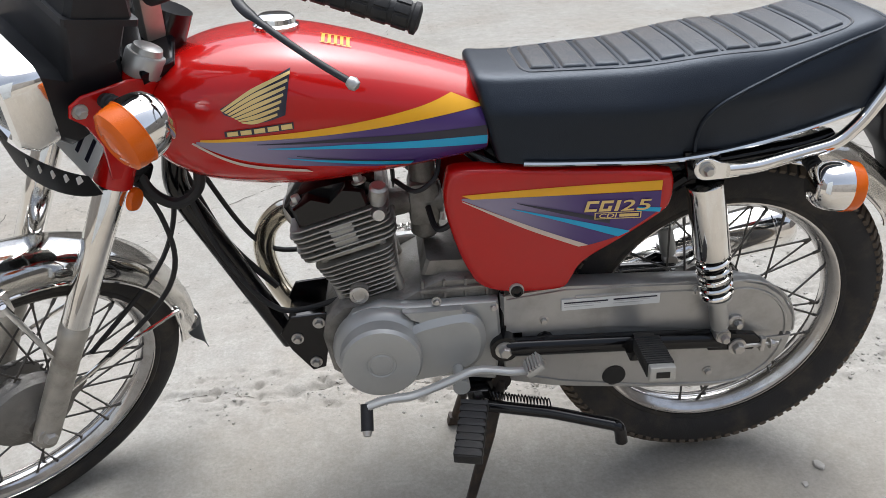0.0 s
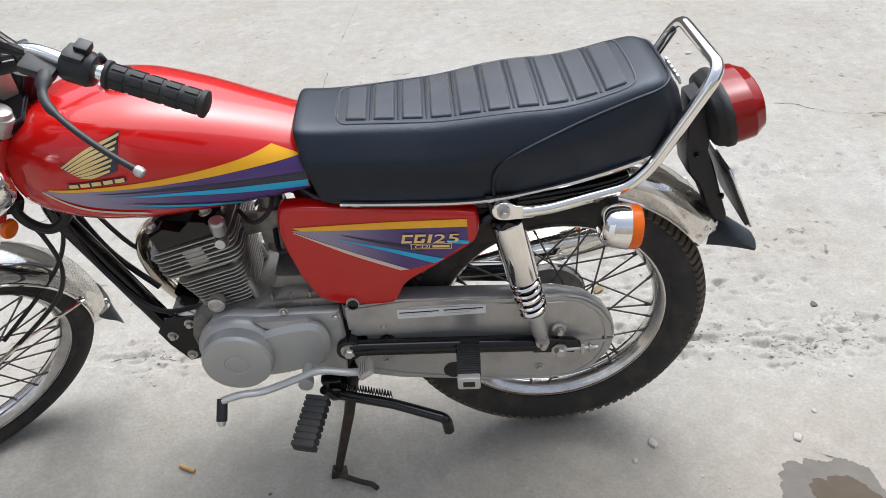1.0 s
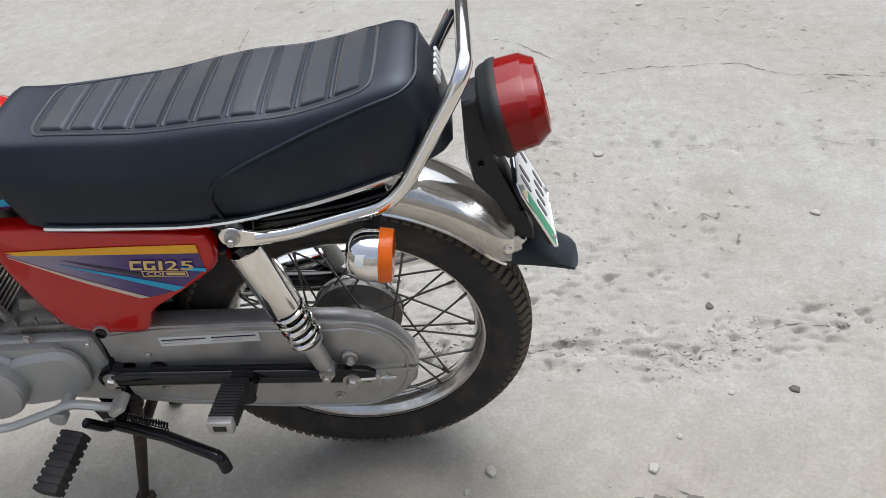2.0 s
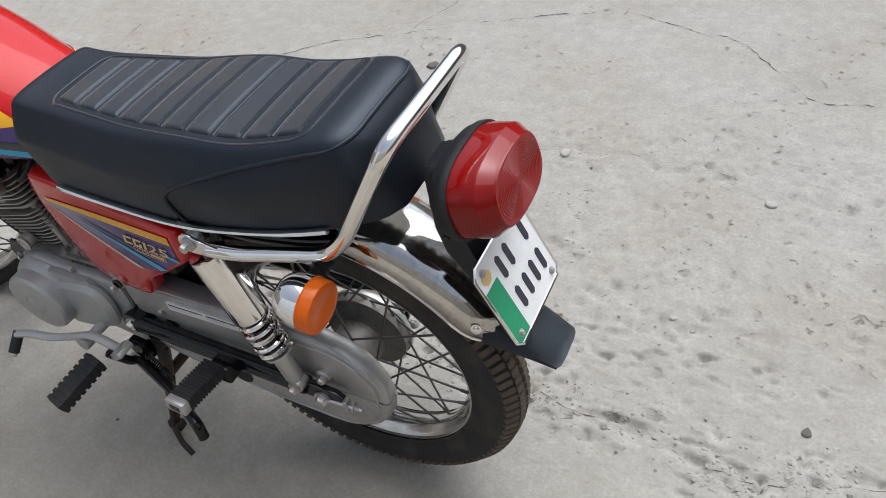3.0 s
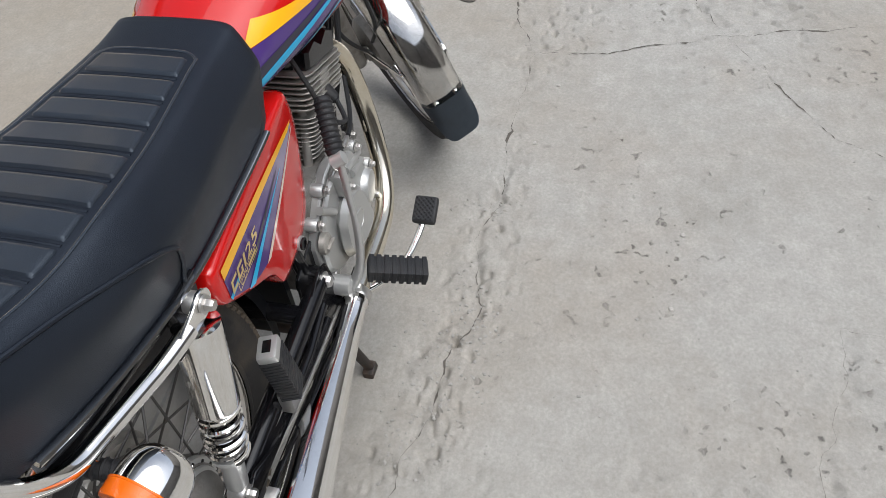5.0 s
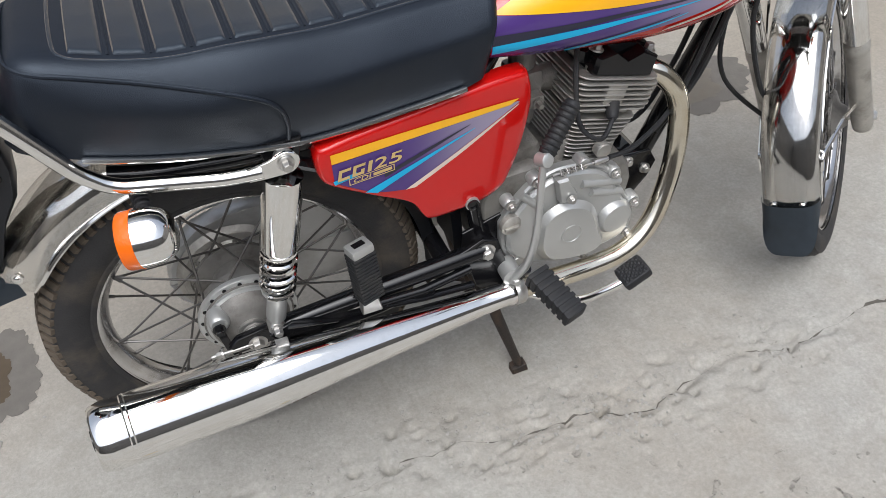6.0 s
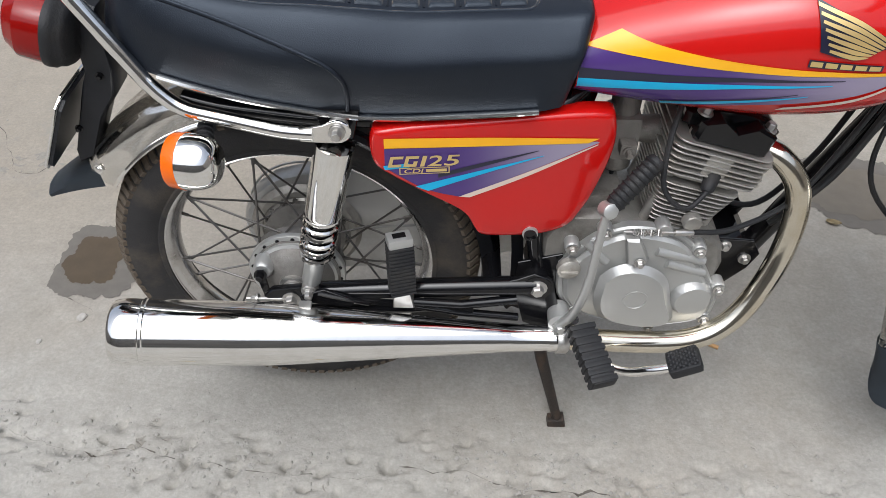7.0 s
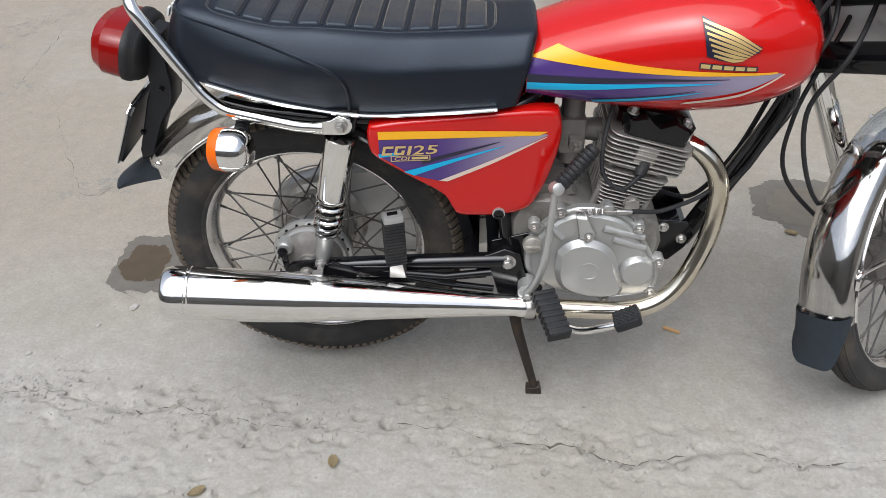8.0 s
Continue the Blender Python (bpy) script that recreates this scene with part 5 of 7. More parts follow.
def shock(s):
    top, low = Vector((-0.106, s * 0.128, 0.679)), Vector((-0.035, s * 0.124, 0.364))
    d = (low - top).normalized()
    L = (low - top).length
    b = B()
    lathe(b, [(0.012, 0.028), (0.028, 0.030), (0.0285, 0.036), (0.0285, 0.155), (0.027, 0.160), (0.016, 0.160)], top, d, 28)
    sh = part("shock_absorber", b, M_CHROME, bike, "chrome rear shock absorber with exposed lower spring")
    b = B()
    n, turns = 130, 5.5
    pts = []
    u = d.orthogonal().normalized()
    w = d.cross(u)
    for k in range(n + 1):
        a = 2 * math.pi * turns * k / n
        pts.append(top + d * (0.158 + 0.086 * k / n) + (u * math.cos(a) + w * math.sin(a)) * 0.0238)
    tube(b, pts, 0.0044, 8)
    part("spring", b, M_CHROME, sh)
    b = B()
    lathe(b, [(0.012, 0.150), (0.014, 0.155), (0.014, 0.243), (0.010, 0.244)], top, d, 18)
    # black rod: the shade in the coil gaps is put into its colour
    part("damper_rod", b, M_BLACK, sh)
    b = B()
    lathe(b, [(0.008, 0.240), (0.024, 0.243), (0.024, 0.248), (0.0155, 0.250), (0.0155, L - 0.018), (0.011, L - 0.01)], top, d, 20)
    part("damper_tube", b, M_ALU, sh)
    for p in (top, low):
        b = B()
        lathe(b, [(0.0125, -0.012), (0.0135, -0.01), (0.0135, 0.01), (0.0125, 0.012)], p, (0, 1, 0), 22)
        part("mounting_eye", b, M_STEEL, sh)
        b = B()
        bolt(b, p + Vector((0, s * (0.016 if p is top else 0.012), 0)), (0, s, 0), 0.0075, 0.011)
        part("shock_bolt", b, M_STEEL, sh)


b = B()
lathe(b, [(0.040, -0.050), (0.070, -0.050), (0.074, -0.054), (0.078, -0.054), (0.080, -0.050), (0.090, -0.050), (0.094, -0.056), (0.100, -0.060)], (0, 0, AX), "Y", 48, cap=False)
part("sprocket_carrier", b, M_ALUD, bike, "grimy alloy sprocket carrier beside the hub")
shock(-1)
shock(1)

# ---------- grab rail ----------
b = B()
side = [(-0.075, 0.674, 0.140), (-0.03, 0.671, 0.132), (0.106, 0.691, 0.114), (0.140, 0.724, 0.112), (0.232, 0.884, 0.108)]
path = [(x, -y, z) for x, z, y in side] + [(x, y, z) for x, z, y in side[::-1]]
tube(b, round_path(path, 0.035, 7), 0.0108, 14)
for s in (-1, 1):
    lug = [(v.x, v.z) for v in smooth_path([(-0.055, 0, 0.683), (-0.085, 0, 0.688), (-0.106, 0, 0.696), (-0.122, 0, 0.688), (-0.124, 0, 0.674), (-0.112, 0, 0.662), (-0.085, 0, 0.661), (-0.055, 0, 0.663)], 3)]
    prism(b, lug, s * 0.1385, s * 0.1435, 0.001)
    prism(b, [(0.02, 0.679), (0.09, 0.689), (0.088, 0.681), (0.022, 0.671)], s * 0.117, s * 0.127, 0.001)
part("grab_rail", b, M_CHROME, bike, "bent chrome passenger grab rail")

# ---------- rear mudguard, flap, tail light, plate ----------
b = B()
rows = []
for i in range(31):
    a = radians(32 + 70 * i / 30)
    r = 0.373
    end = 1 - 0.30 * max(0, (4 - i) / 4) ** 2
    prof = [(-0.0600, -0.055), (-0.0625, -0.048), (-0.0620, -0.030), (-0.0555, -0.013), (-0.036, -0.003), (0, 0)]
    prof = prof + [(-y, q) for y, q in prof[-2::-1]]
    rows.append([((r + q) * math.cos(a), y * end, AX + (r + q) * math.sin(a)) for y, q in prof])
grid(b, rows)
bmesh.ops.solidify(b, geom=b.faces, thickness=0.002)
for s in (-1, 1):
    tube(b, [(0.319 * math.cos(radians(32 + 70 * i / 30)), s * 0.0605 * (1 - 0.30 * max(0, (4 - i) / 4) ** 2), AX + 0.319 * math.sin(radians(32 + 70 * i / 30))) for i in range(31)], 0.0032, 6)
    bolt(b, (0.277, s * 0.060, 0.545), (0.3, s, 0.3), 0.005, 0.003)
part("rear_mudguard", b, M_CHROME, bike, "chrome rear mudguard", 50)
b = B()
rows = []
for i in range(9):
    f = i / 8
    x, z = 0.286 + 0.102 * f, 0.548 - 0.060 * f - 0.010 * f * f
    w = 0.053 - 0.014 * f
    d = 0.042 - 0.035 * f
    rows.append([(x - 0.006, -w, z - d), (x - 0.004, -w, z - d * 0.45), (x, -w * 0.82, z - 0.004), (x + 0.003, -w * 0.4, z + 0.001), (x + 0.003, 0, z + 0.002), (x + 0.003, w * 0.4, z + 0.001), (x, w * 0.82, z - 0.004), (x - 0.004, w, z - d * 0.45), (x - 0.006, w, z - d)])
grid(b, rows)
bmesh.ops.solidify(b, geom=b.faces, thickness=0.004)
part("mud_flap", b, M_FLAP, bike, "black rubber rear mud flap", 50)

TD = Vector((math.cos(radians(14)), 0, math.sin(radians(14))))
TU = Vector((-TD.z, 0, TD.x))
TC = Vector((0.276, 0, 0.764))


def tail_ring(h, k, n=48, ex=2.7):
    out = []
    for i in range(n):
        a = 2 * math.pi * (i + 0.5) / n
        c, s_ = math.cos(a), math.sin(a)
        yy = math.copysign(abs(c) ** (2 / ex), c) * 0.083 * k
        zz = math.copysign(abs(s_) ** (2 / ex), s_) * 0.053 * k
        out.append(TC + TD * h + TU * zz + Vector((0, yy, 0)))
    return out


b = B()
vs = grid(b, [tail_ring(h, k) for h, k in ((0.002, 0.93), (0.002, 1.0), (0.022, 0.992), (0.040, 0.975), (0.043, 0.965), (0.056, 0.83), (0.060, 0.80), (0.062, 0.77))], closed_u=True)
b.faces.new(vs[-1])
tail = part("tail_light", b, M_REDLENS, bike, "large red plastic tail light lens", 16)
b = B()
for k in range(2, 15):
    grid(b, [tail_ring(0.0616, 0.05 * k, 40, 2.0), tail_ring(0.0626, 0.05 * k + 0.02, 40, 2.0), tail_ring(0.0616, 0.05 * k + 0.04, 40, 2.0)], closed_u=True)
part("lens_ribs", b, M_REDLENS, tail)
b = B()
grid(b, [tail_ring(h, k) for h, k in ((-0.026, 0.66), (-0.022, 0.90), (-0.016, 0.97), (-0.007, 1.00), (-0.005, 1.035), (0.003, 1.045), (0.007, 1.035), (0.007, 0.99))], closed_u=True, cap=True)
part("gasket", b, M_RUBBER, tail, "black rubber lens gasket", 50)
b = B()
grid(b, [[TC + TD * h + TU * z + Vector((0, y, 0)) for y, z in ((-0.034 * k, -0.026 * k), (0.034 * k, -0.026 * k), (0.034 * k, 0.026 * k), (-0.034 * k, 0.026 * k))] for h, k in ((-0.002, 0.9), (0.02, 1.0))], closed_u=True, cap=True)
part("reflector", b, M_CHROME, tail)
b = B()
BR = [(0.222, 0.792), (0.245, 0.800), (0.262, 0.79), (0.262, 0.70), (0.278, 0.665), (0.318, 0.555), (0.318, 0.535), (0.295, 0.545), (0.262, 0.615), (0.232, 0.655), (0.222, 0.70)]
prism(b, BR, -0.032, 0.032, 0.005)
brk = part("tail_bracket", b, M_PLASTIC, bike, "black tail light bracket")
for s in (-1, 1):
    for x, z in ((0.30, 0.60), (0.243, 0.69)):
        b = B()
        bolt(b, (x, s * 0.032, z), (0, s, 0), 0.004, 0.006)
        part("bracket_bolt", b, M_BLACK, brk)
# number plate, its characters as plain bars
PB, PT = Vector((0.345, 0, 0.548)), Vector((0.287, 0, 0.672))
PU = (PT - PB).normalized()
PN = Vector((PU.z, 0, -PU.x))
PLEN = (PT - PB).length


def on_plate(u, v, h):
    return PB + PU * v + PN * h + Vector((0, u, 0))


def plate_piece(name, u0, u1, v0, v1, h0, h1, material, parent, cut=0.0, label=""):
    bb = B()
    pts = [(u0 + cut, v0), (u1 - cut, v0), (u1, v0 + cut), (u1, v1 - cut), (u1 - cut, v1), (u0 + cut, v1), (u0, v1 - cut), (u0, v0 + cut)] if cut else [(u0, v0), (u1, v0), (u1, v1), (u0, v1)]
    grid(bb, [[on_plate(u, v, h) for u, v in pts] for h in (h0, h1)], closed_u=True, cap=True)
    return part(name, bb, material, parent, label, 30)


plate = plate_piece("number_plate", -0.078, 0.078, 0, PLEN, 0.004, 0.006, M_WHITE, bike, 0.012, "white number plate with a green side band")
plate_piece("plate_holder", -0.076, 0.076, 0.004, PLEN - 0.004, -0.002, 0.0038, M_PLASTIC, plate, 0.012, "black holder behind the plate")
plate_piece("green_band", -0.074, -0.040, 0.004, PLEN * 0.72, 0.006, 0.0068, M_GREEN, plate)
plate_piece("crest_spot", -0.068, -0.046, PLEN * 0.76, PLEN * 0.90, 0.006, 0.0068, M_GOLD, plate, 0.006)
for k in range(4):
    plate_piece("character_bar", -0.026 + 0.025 * k, -0.015 + 0.025 * k, 0.026, 0.062, 0.006, 0.0072, M_NAVY, plate, 0.004)
    if k != 2:
        plate_piece("character_bar", -0.028 + 0.025 * k, -0.017 + 0.025 * k, 0.082, 0.118, 0.006, 0.0072, M_NAVY, plate, 0.004)
b = B()
rim_pts = [(-0.078, 0.012), (-0.066, 0), (0.066, 0), (0.078, 0.012), (0.078, PLEN - 0.012), (0.066, PLEN), (-0.066, PLEN), (-0.078, PLEN - 0.012)]
tube(b, [on_plate(u, v, 0.006) for u, v in rim_pts + rim_pts[:2]], 0.0022, 6)
part("plate_edge", b, M_CHROME, plate)
for u in (-0.06, 0.06):
    for v in (0.014, PLEN - 0.014):
        b = B()
        bolt(b, on_plate(u, v, 0.006), PN, 0.004, 0.004)
        part("plate_screw", b, M_STEEL, plate)


def indicator(c, d, stem_to, r=0.0385, turn=I4, dome=0.0085, label="chrome bullet indicator with an amber lens"):
    """c: centre of the lens face; d: the way the lens looks."""
    c, d = Vector(c), Vector(d).normalized()
    b = B()
    lathe(b, [(0.002, -0.065), (r * 0.40, -0.0635), (r * 0.66, -0.0595), (r * 0.84, -0.052), (r * 0.94, -0.042), (r * 0.99, -0.030), (r, -0.018), (r, -0.016), (r * 0.97, -0.014)], c, d, 36)
    b.transform(turn)
    ob = part("indicator", b, M_CHROME, bike, label)
    b = B()
    lathe(b, [(r * 0.98, -0.018), (r * 1.015, -0.017), (r * 1.015, -0.0155), (r * 0.995, -0.015), (r * 0.985, -0.001), (r * 0.95, dome * 0.45), (r * 0.7, dome * 0.82), (r * 0.66, dome * 0.70), (r * 0.4, dome * 0.94), (r * 0.36, dome * 0.82), (0.002, dome)], c, d, 40)
    b.transform(turn)
    part("lens", b, M_AMBER, ob, "amber plastic lens", 30)
    b = B()
    tube(b, [c - d * 0.036, Vector(stem_to)], [0.012, 0.010], 12)
    for k in range(5):
        p = (c - d * 0.036).lerp(Vector(stem_to), 0.45 + 0.1 * k)
        lathe(b, [(0.0105, -0.002), (0.0128, 0), (0.0105, 0.002)], p, Vector(stem_to) - (c - d * 0.036), 12)
    b.transform(turn)
    part("stem", b, M_RUBBER, ob)
    return ob


for s in (-1, 1):
    indicator((0.112, s * 0.160, 0.640), (1, -0.18, -0.05) if s > 0 else (1, -0.02, -0.12), (0.085, s * 0.075, 0.655), dome=0.0035)

# ---------- engine ----------
b = B()
prism(b, [(-0.700, 0.40), (-0.69, 0.44), (-0.665, 0.462), (-0.57, 0.468), (-0.50, 0.50), (-0.43, 0.495), (-0.405, 0.455), (-0.405, 0.33), (-0.43, 0.305), (-0.55, 0.292), (-0.65, 0.295), (-0.69, 0.33)], -0.086, 0.09, 0.008)
engine = part("crankcase", b, M_CASE, bike, "dirty cast aluminium engine crankcase, darkened for gap shade")
b = B()
prism(b, [(-0.53, 0.495), (-0.44, 0.49), (-0.43, 0.52), (-0.52, 0.525)], -0.07, 0.07, 0.006)
part("top_boss", b, M_CASE, engine)
for k in range(4):
    b = B()
    box(b, (-0.53 + 0.035 * k, -0.083, 0.46), (0.005, 0.012, 0.07), 0.002)
    part("case_rib", b, M_CASE, engine)
b = B()
box(b, (-0.47, -0.088, 0.478), (0.13, 0.01, 0.008), 0.002)
part("case_rib", b, M_CASE, engine)
# left covers
b = B()
BASE = [(-0.672, 0.42), (-0.645, 0.458), (-0.60, 0.472), (-0.55, 0.463), (-0.47, 0.461), (-0.41, 0.459), (-0.405, 0.38), (-0.415, 0.298), (-0.50, 0.312), (-0.56, 0.314), (-0.62, 0.318), (-0.663, 0.35)]
prism(b, BASE, -0.084, -0.107, 0.005)
SPROCKET = [(-0.575, 0.420), (-0.536, 0.440), (-0.472, 0.449), (-0.443, 0.436), (-0.433, 0.398), (-0.445, 0.355), (-0.48, 0.335), (-0.536, 0.326), (-0.575, 0.335)]
prism(b, [(v.x, v.z) for v in smooth_path([(x, 0, z) for x, z in SPROCKET + [SPROCKET[0]]], 5)[:-1]], -0.104, -0.131, 0.010)
prism(b, [(-0.566, 0.460), (-0.470, 0.458), (-0.462, 0.444), (-0.540, 0.436), (-0.556, 0.446)], -0.104, -0.121, 0.004)
lc = part("left_cover", b, M_COVER, bike, "smooth silver left engine cover")
b = B()
lathe(b, [(0.078, 0.0), (0.078, 0.012), (0.073, 0.022), (0.067, 0.028), (0.066, 0.050), (0.062, 0.056), (0.05, 0.0575), (0.024, 0.057), (0.0225, 0.0555), (0.0195, 0.0555), (0.018, 0.057), (0.001, 0.0575)], (-0.606, -0.098, 0.388), (0, -1, 0), 48)
part("dynamo_cover", b, M_COVER, lc, "round silver dynamo cover", 30)
for x, z in ((-0.418, 0.447), (-0.51, 0.468), (-0.47, 0.335)):
    b = B()
    bolt(b, (x, -0.105, z), (0, -1, 0), 0.0055, 0.006)
    part("cover_screw", b, M_STEEL, lc)
# right cover
b = B()
RC = [(-0.434, 0.405), (-0.460, 0.441), (-0.492, 0.472), (-0.535, 0.489), (-0.59, 0.483), (-0.633, 0.462), (-0.668, 0.408), (-0.698, 0.350), (-0.704, 0.318), (-0.69, 0.284), (-0.612, 0.266), (-0.529, 0.276), (-0.471, 0.299), (-0.438, 0.339)]
rc = [(v.x, v.z) for v in smooth_path([(x, 0, z) for x, z in RC + [RC[0]]], 4)[:-1]]
prism(b, rc, 0.085, 0.104, 0.003)
prism(b, [(-0.57 + (x + 0.57) * 0.93, 0.375 + (z - 0.375) * 0.93) for x, z in rc], 0.102, 0.113, 0.007)
for x, z in ((-0.450, 0.447), (-0.497, 0.480), (-0.585, 0.487), (-0.648, 0.447), (-0.697, 0.365), (-0.69, 0.293), (-0.60, 0.272), (-0.47, 0.304)):
    lathe(b, [(0.012, 0), (0.012, 0.02), (0.010, 0.023)], (x, 0.087, z), (0, 1, 0), 14)
# raised ribs running from the clutch dome to the edge
for x0, z0, x1, z1 in ((-0.580, 0.450, -0.660, 0.425), (-0.505, 0.425, -0.470, 0.460), (-0.60, 0.425, -0.665, 0.400)):
    tube(b, [(x0, 0.114, z0), (x1, 0.107, z1)], 0.0075, 10)
prism(b, [(-0.545, 0.485), (-0.525, 0.485), (-0.535, 0.432), (-0.562, 0.430), (-0.566, 0.445)], 0.108, 0.130, 0.004)
rcv = part("right_cover", b, M_ALU, bike, "silver cast clutch cover with round bosses")
b = B()
DOME = [(-0.498, 0.400), (-0.516, 0.420), (-0.545, 0.429), (-0.580, 0.420), (-0.606, 0.395), (-0.622, 0.345), (-0.632, 0.300), (-0.60, 0.284), (-0.55, 0.288), (-0.512, 0.306), (-0.495, 0.345)]
prism(b, [(v.x, v.z) for v in smooth_path([(x, 0, z) for x, z in DOME + [DOME[0]]], 4)[:-1]], 0.110, 0.132, 0.011)
lathe(b, [(0.0205, 0), (0.0205, 0.0018), (0.0180, 0.0018), (0.0175, 0.0006), (0.001, 0.0008)], (-0.560, 0.1312, 0.357), (0, 1, 0), 32)
part("clutch_boss", b, M_ALU, rcv, "", 30)
b = B()
lathe(b, [(0.036, 0), (0.034, 0.010), (0.029, 0.016), (0.001, 0.0175)], (-0.655, 0.108, 0.348), (-0.10, 1, 0), 40)
part("filter_boss", b, M_ALU, rcv, "", 30)
b = B()
lathe(b, [(0.019, 0), (0.019, 0.01), (0.014, 0.014)], (-0.448, 0.108, 0.408), (-0.1, 1, 0), 20)
box(b, (-0.448, 0.124, 0.408), (0.028, 0.006, 0.006), 0.002)
part("oil_filler_cap", b, M_ALUD, rcv)
for k, (x, z) in enumerate(((-0.450, 0.447), (-0.497, 0.480), (-0.648, 0.447), (-0.697, 0.365), (-0.69, 0.293), (-0.60, 0.272), (-0.552, 0.441))):
    b = B()
    bolt(b, (x, 0.112 + (0.02 if k == 6 else 0), z), (0, 1, 0), 0.006, 0.007)
    part("cover_screw", b, M_STEEL, rcv)
b = B()
tube(b, [(-0.52, 0.118, 0.492), (-0.60, 0.112, 0.487)], 0.002, 6)
n = 40
tube(b, [(-0.535 - 0.045 * k / n, 0.118 + 0.005 * math.cos(k * 1.9), 0.491 + 0.005 * math.sin(k * 1.9)) for k in range(n + 1)], 0.0013, 5)
lathe(b, [(0.005, 0), (0.006, 0.012), (0.004, 0.03)], (-0.60, 0.111, 0.487), (-1, -0.1, -0.1), 10)
part("clutch_spring", b, M_STEEL, rcv)
# cylinder with cooling fins; it leans forward
LEAN = Matrix.Translation((-0.609, 0, 0.455)) @ Matrix.Rotation(radians(-15), 4, "Y")


def fin(hx, hy, z, th, r=0.02, notch=0.0):
    bb = B()
    pts = []
    for sx, sy in ((1, 1), (-1, 1), (-1, -1), (1, -1)):
        for k in range(4):
            a = k * math.pi / 6
            ca, sa = (math.cos(a), math.sin(a)) if sx * sy > 0 else (math.sin(a), math.cos(a))
            pts.append((sx * (hx - r + r * ca), sy * (hy - r + r * sa)))
    prism(bb, pts, z, z + th, 0.001, "z")
    bb.transform(LEAN)
    return bb


b = B()
rows = [[(0.045 * math.cos(2 * math.pi * k / 28), 0.06 * math.sin(2 * math.pi * k / 28), z) for k in range(28)] for z in (-0.01, 0.2)]
grid(b, rows, closed_u=True, cap=True)
b.transform(LEAN)
# dark core puts shade between the fins into its colour, beside real grime
cyl = part("cylinder", b, M_HUB, bike, "finned aluminium cylinder and head, dusty and oil stained, core darkened as gap shade")
for k in range(10):
    f = k / 9
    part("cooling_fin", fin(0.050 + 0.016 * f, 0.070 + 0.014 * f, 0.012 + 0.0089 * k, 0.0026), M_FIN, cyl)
part("head_joint", fin(0.058, 0.074, 0.1010, 0.009), M_FIN, cyl)
for k in range(7):
    part("cooling_fin", fin(0.078 + 0.002 * (k % 3), 0.087 + 0.002 * (k % 2), 0.112 + 0.0092 * k, 0.0030), M_FIN, cyl)
for s in (-1, 1):
    b = B()
    for xx in (-0.048, 0.048):
        tube(b, [(xx, s * 0.058, 0.0), (xx, s * 0.058, 0.178)], 0.008, 10)
    lathe(b, [(0.015, 0), (0.015, 0.012), (0.013, 0.015), (0.001, 0.015)], (-0.014, s * 0.078, 0.036), (0, s, 0), 20)
    box(b, (0.0, s * 0.07, 0.14), (0.04, 0.03, 0.04), 0.006)
    b.transform(LEAN)
    part("stud_column", b, M_FIN, cyl)
b = B()
lathe(b, [(0.0155, 0), (0.0155, 0.004), (0.011, 0.005), (0.010, 0.003), (0.001, 0.003)], LEAN @ Vector((-0.014, -0.093, 0.036)), (0, -1, 0), 20)
part("inspection_plug", b, M_STEEL, cyl)
b = B()
prism(b, [(-0.072, 0.178), (-0.076, 0.20), (-0.05, 0.217), (-0.02, 0.222), (0.02, 0.218), (0.05, 0.212), (0.072, 0.198), (0.068, 0.178)], -0.055, 0.055, 0.008)
prism(b, [(-0.06, 0.172), (-0.06, 0.205), (-0.03, 0.215), (0.0, 0.2), (0.03, 0.213), (0.055, 0.2), (0.055, 0.172)], -0.082, 0.082, 0.006)
b.transform(LEAN)
part("head_cover", b, M_BLACK, cyl, "black cylinder head cover")
for s in (-1, 1):
    for xx in (-0.05, 0.05):
        b = B()
        bolt(b, LEAN @ Vector((xx, s * 0.06, 0.206)), LEAN.to_3x3() @ Vector((0, 0, 1)), 0.008, 0.01)
        part("head_bolt", b, M_STEEL, cyl)
b = B()
lathe(b, [(0.012, 0), (0.014, 0.01), (0.014, 0.03), (0.01, 0.034)], (-0.588, -0.095, 0.648), (0.1, -0.3, 0.9), 16)
lathe(b, [(0.011, 0), (0.013, 0.008), (0.009, 0.02)], (-0.588, -0.09, 0.63), (0, -1, 0.1), 14)
part("tappet_cap", b, M_STEEL, cyl)
# spark plug lead
b = B()
lathe(b, [(0.012, 0), (0.013, 0.012), (0.010, 0.035), (0.006, 0.04)], (-0.648, 0.07, 0.575), (0.35, 0.7, -0.35), 14)
part("plug_cap", b, M_RUBBER, cyl)
b = B()
tube(b, smooth_path([(-0.635, 0.1, 0.56), (-0.60, 0.125, 0.545), (-0.565, 0.115, 0.575), (-0.565, 0.09, 0.64), (-0.585, 0.05, 0.70)], 6), 0.0042, 8)
part("plug_lead", b, M_RUBBER, cyl)
# carburettor and intake
b = B()
lathe(b, [(0.022, 0), (0.024, 0.01), (0.020, 0.05), (0.026, 0.06), (0.026, 0.10)], (-0.585, 0, 0.598), (1, 0, 0.05), 20)
box(b, (-0.515, 0.005, 0.60), (0.05, 0.06, 0.075), 0.01)
lathe(b, [(0.022, 0), (0.022, 0.04), (0.018, 0.05)], (-0.515, 0.005, 0.63), (0, 0, 1), 20)
lathe(b, [(0.022, 0), (0.024, 0.006), (0.024, 0.03), (0.018, 0.036)], (-0.515, 0.005, 0.57), (0, 0, -1), 20)
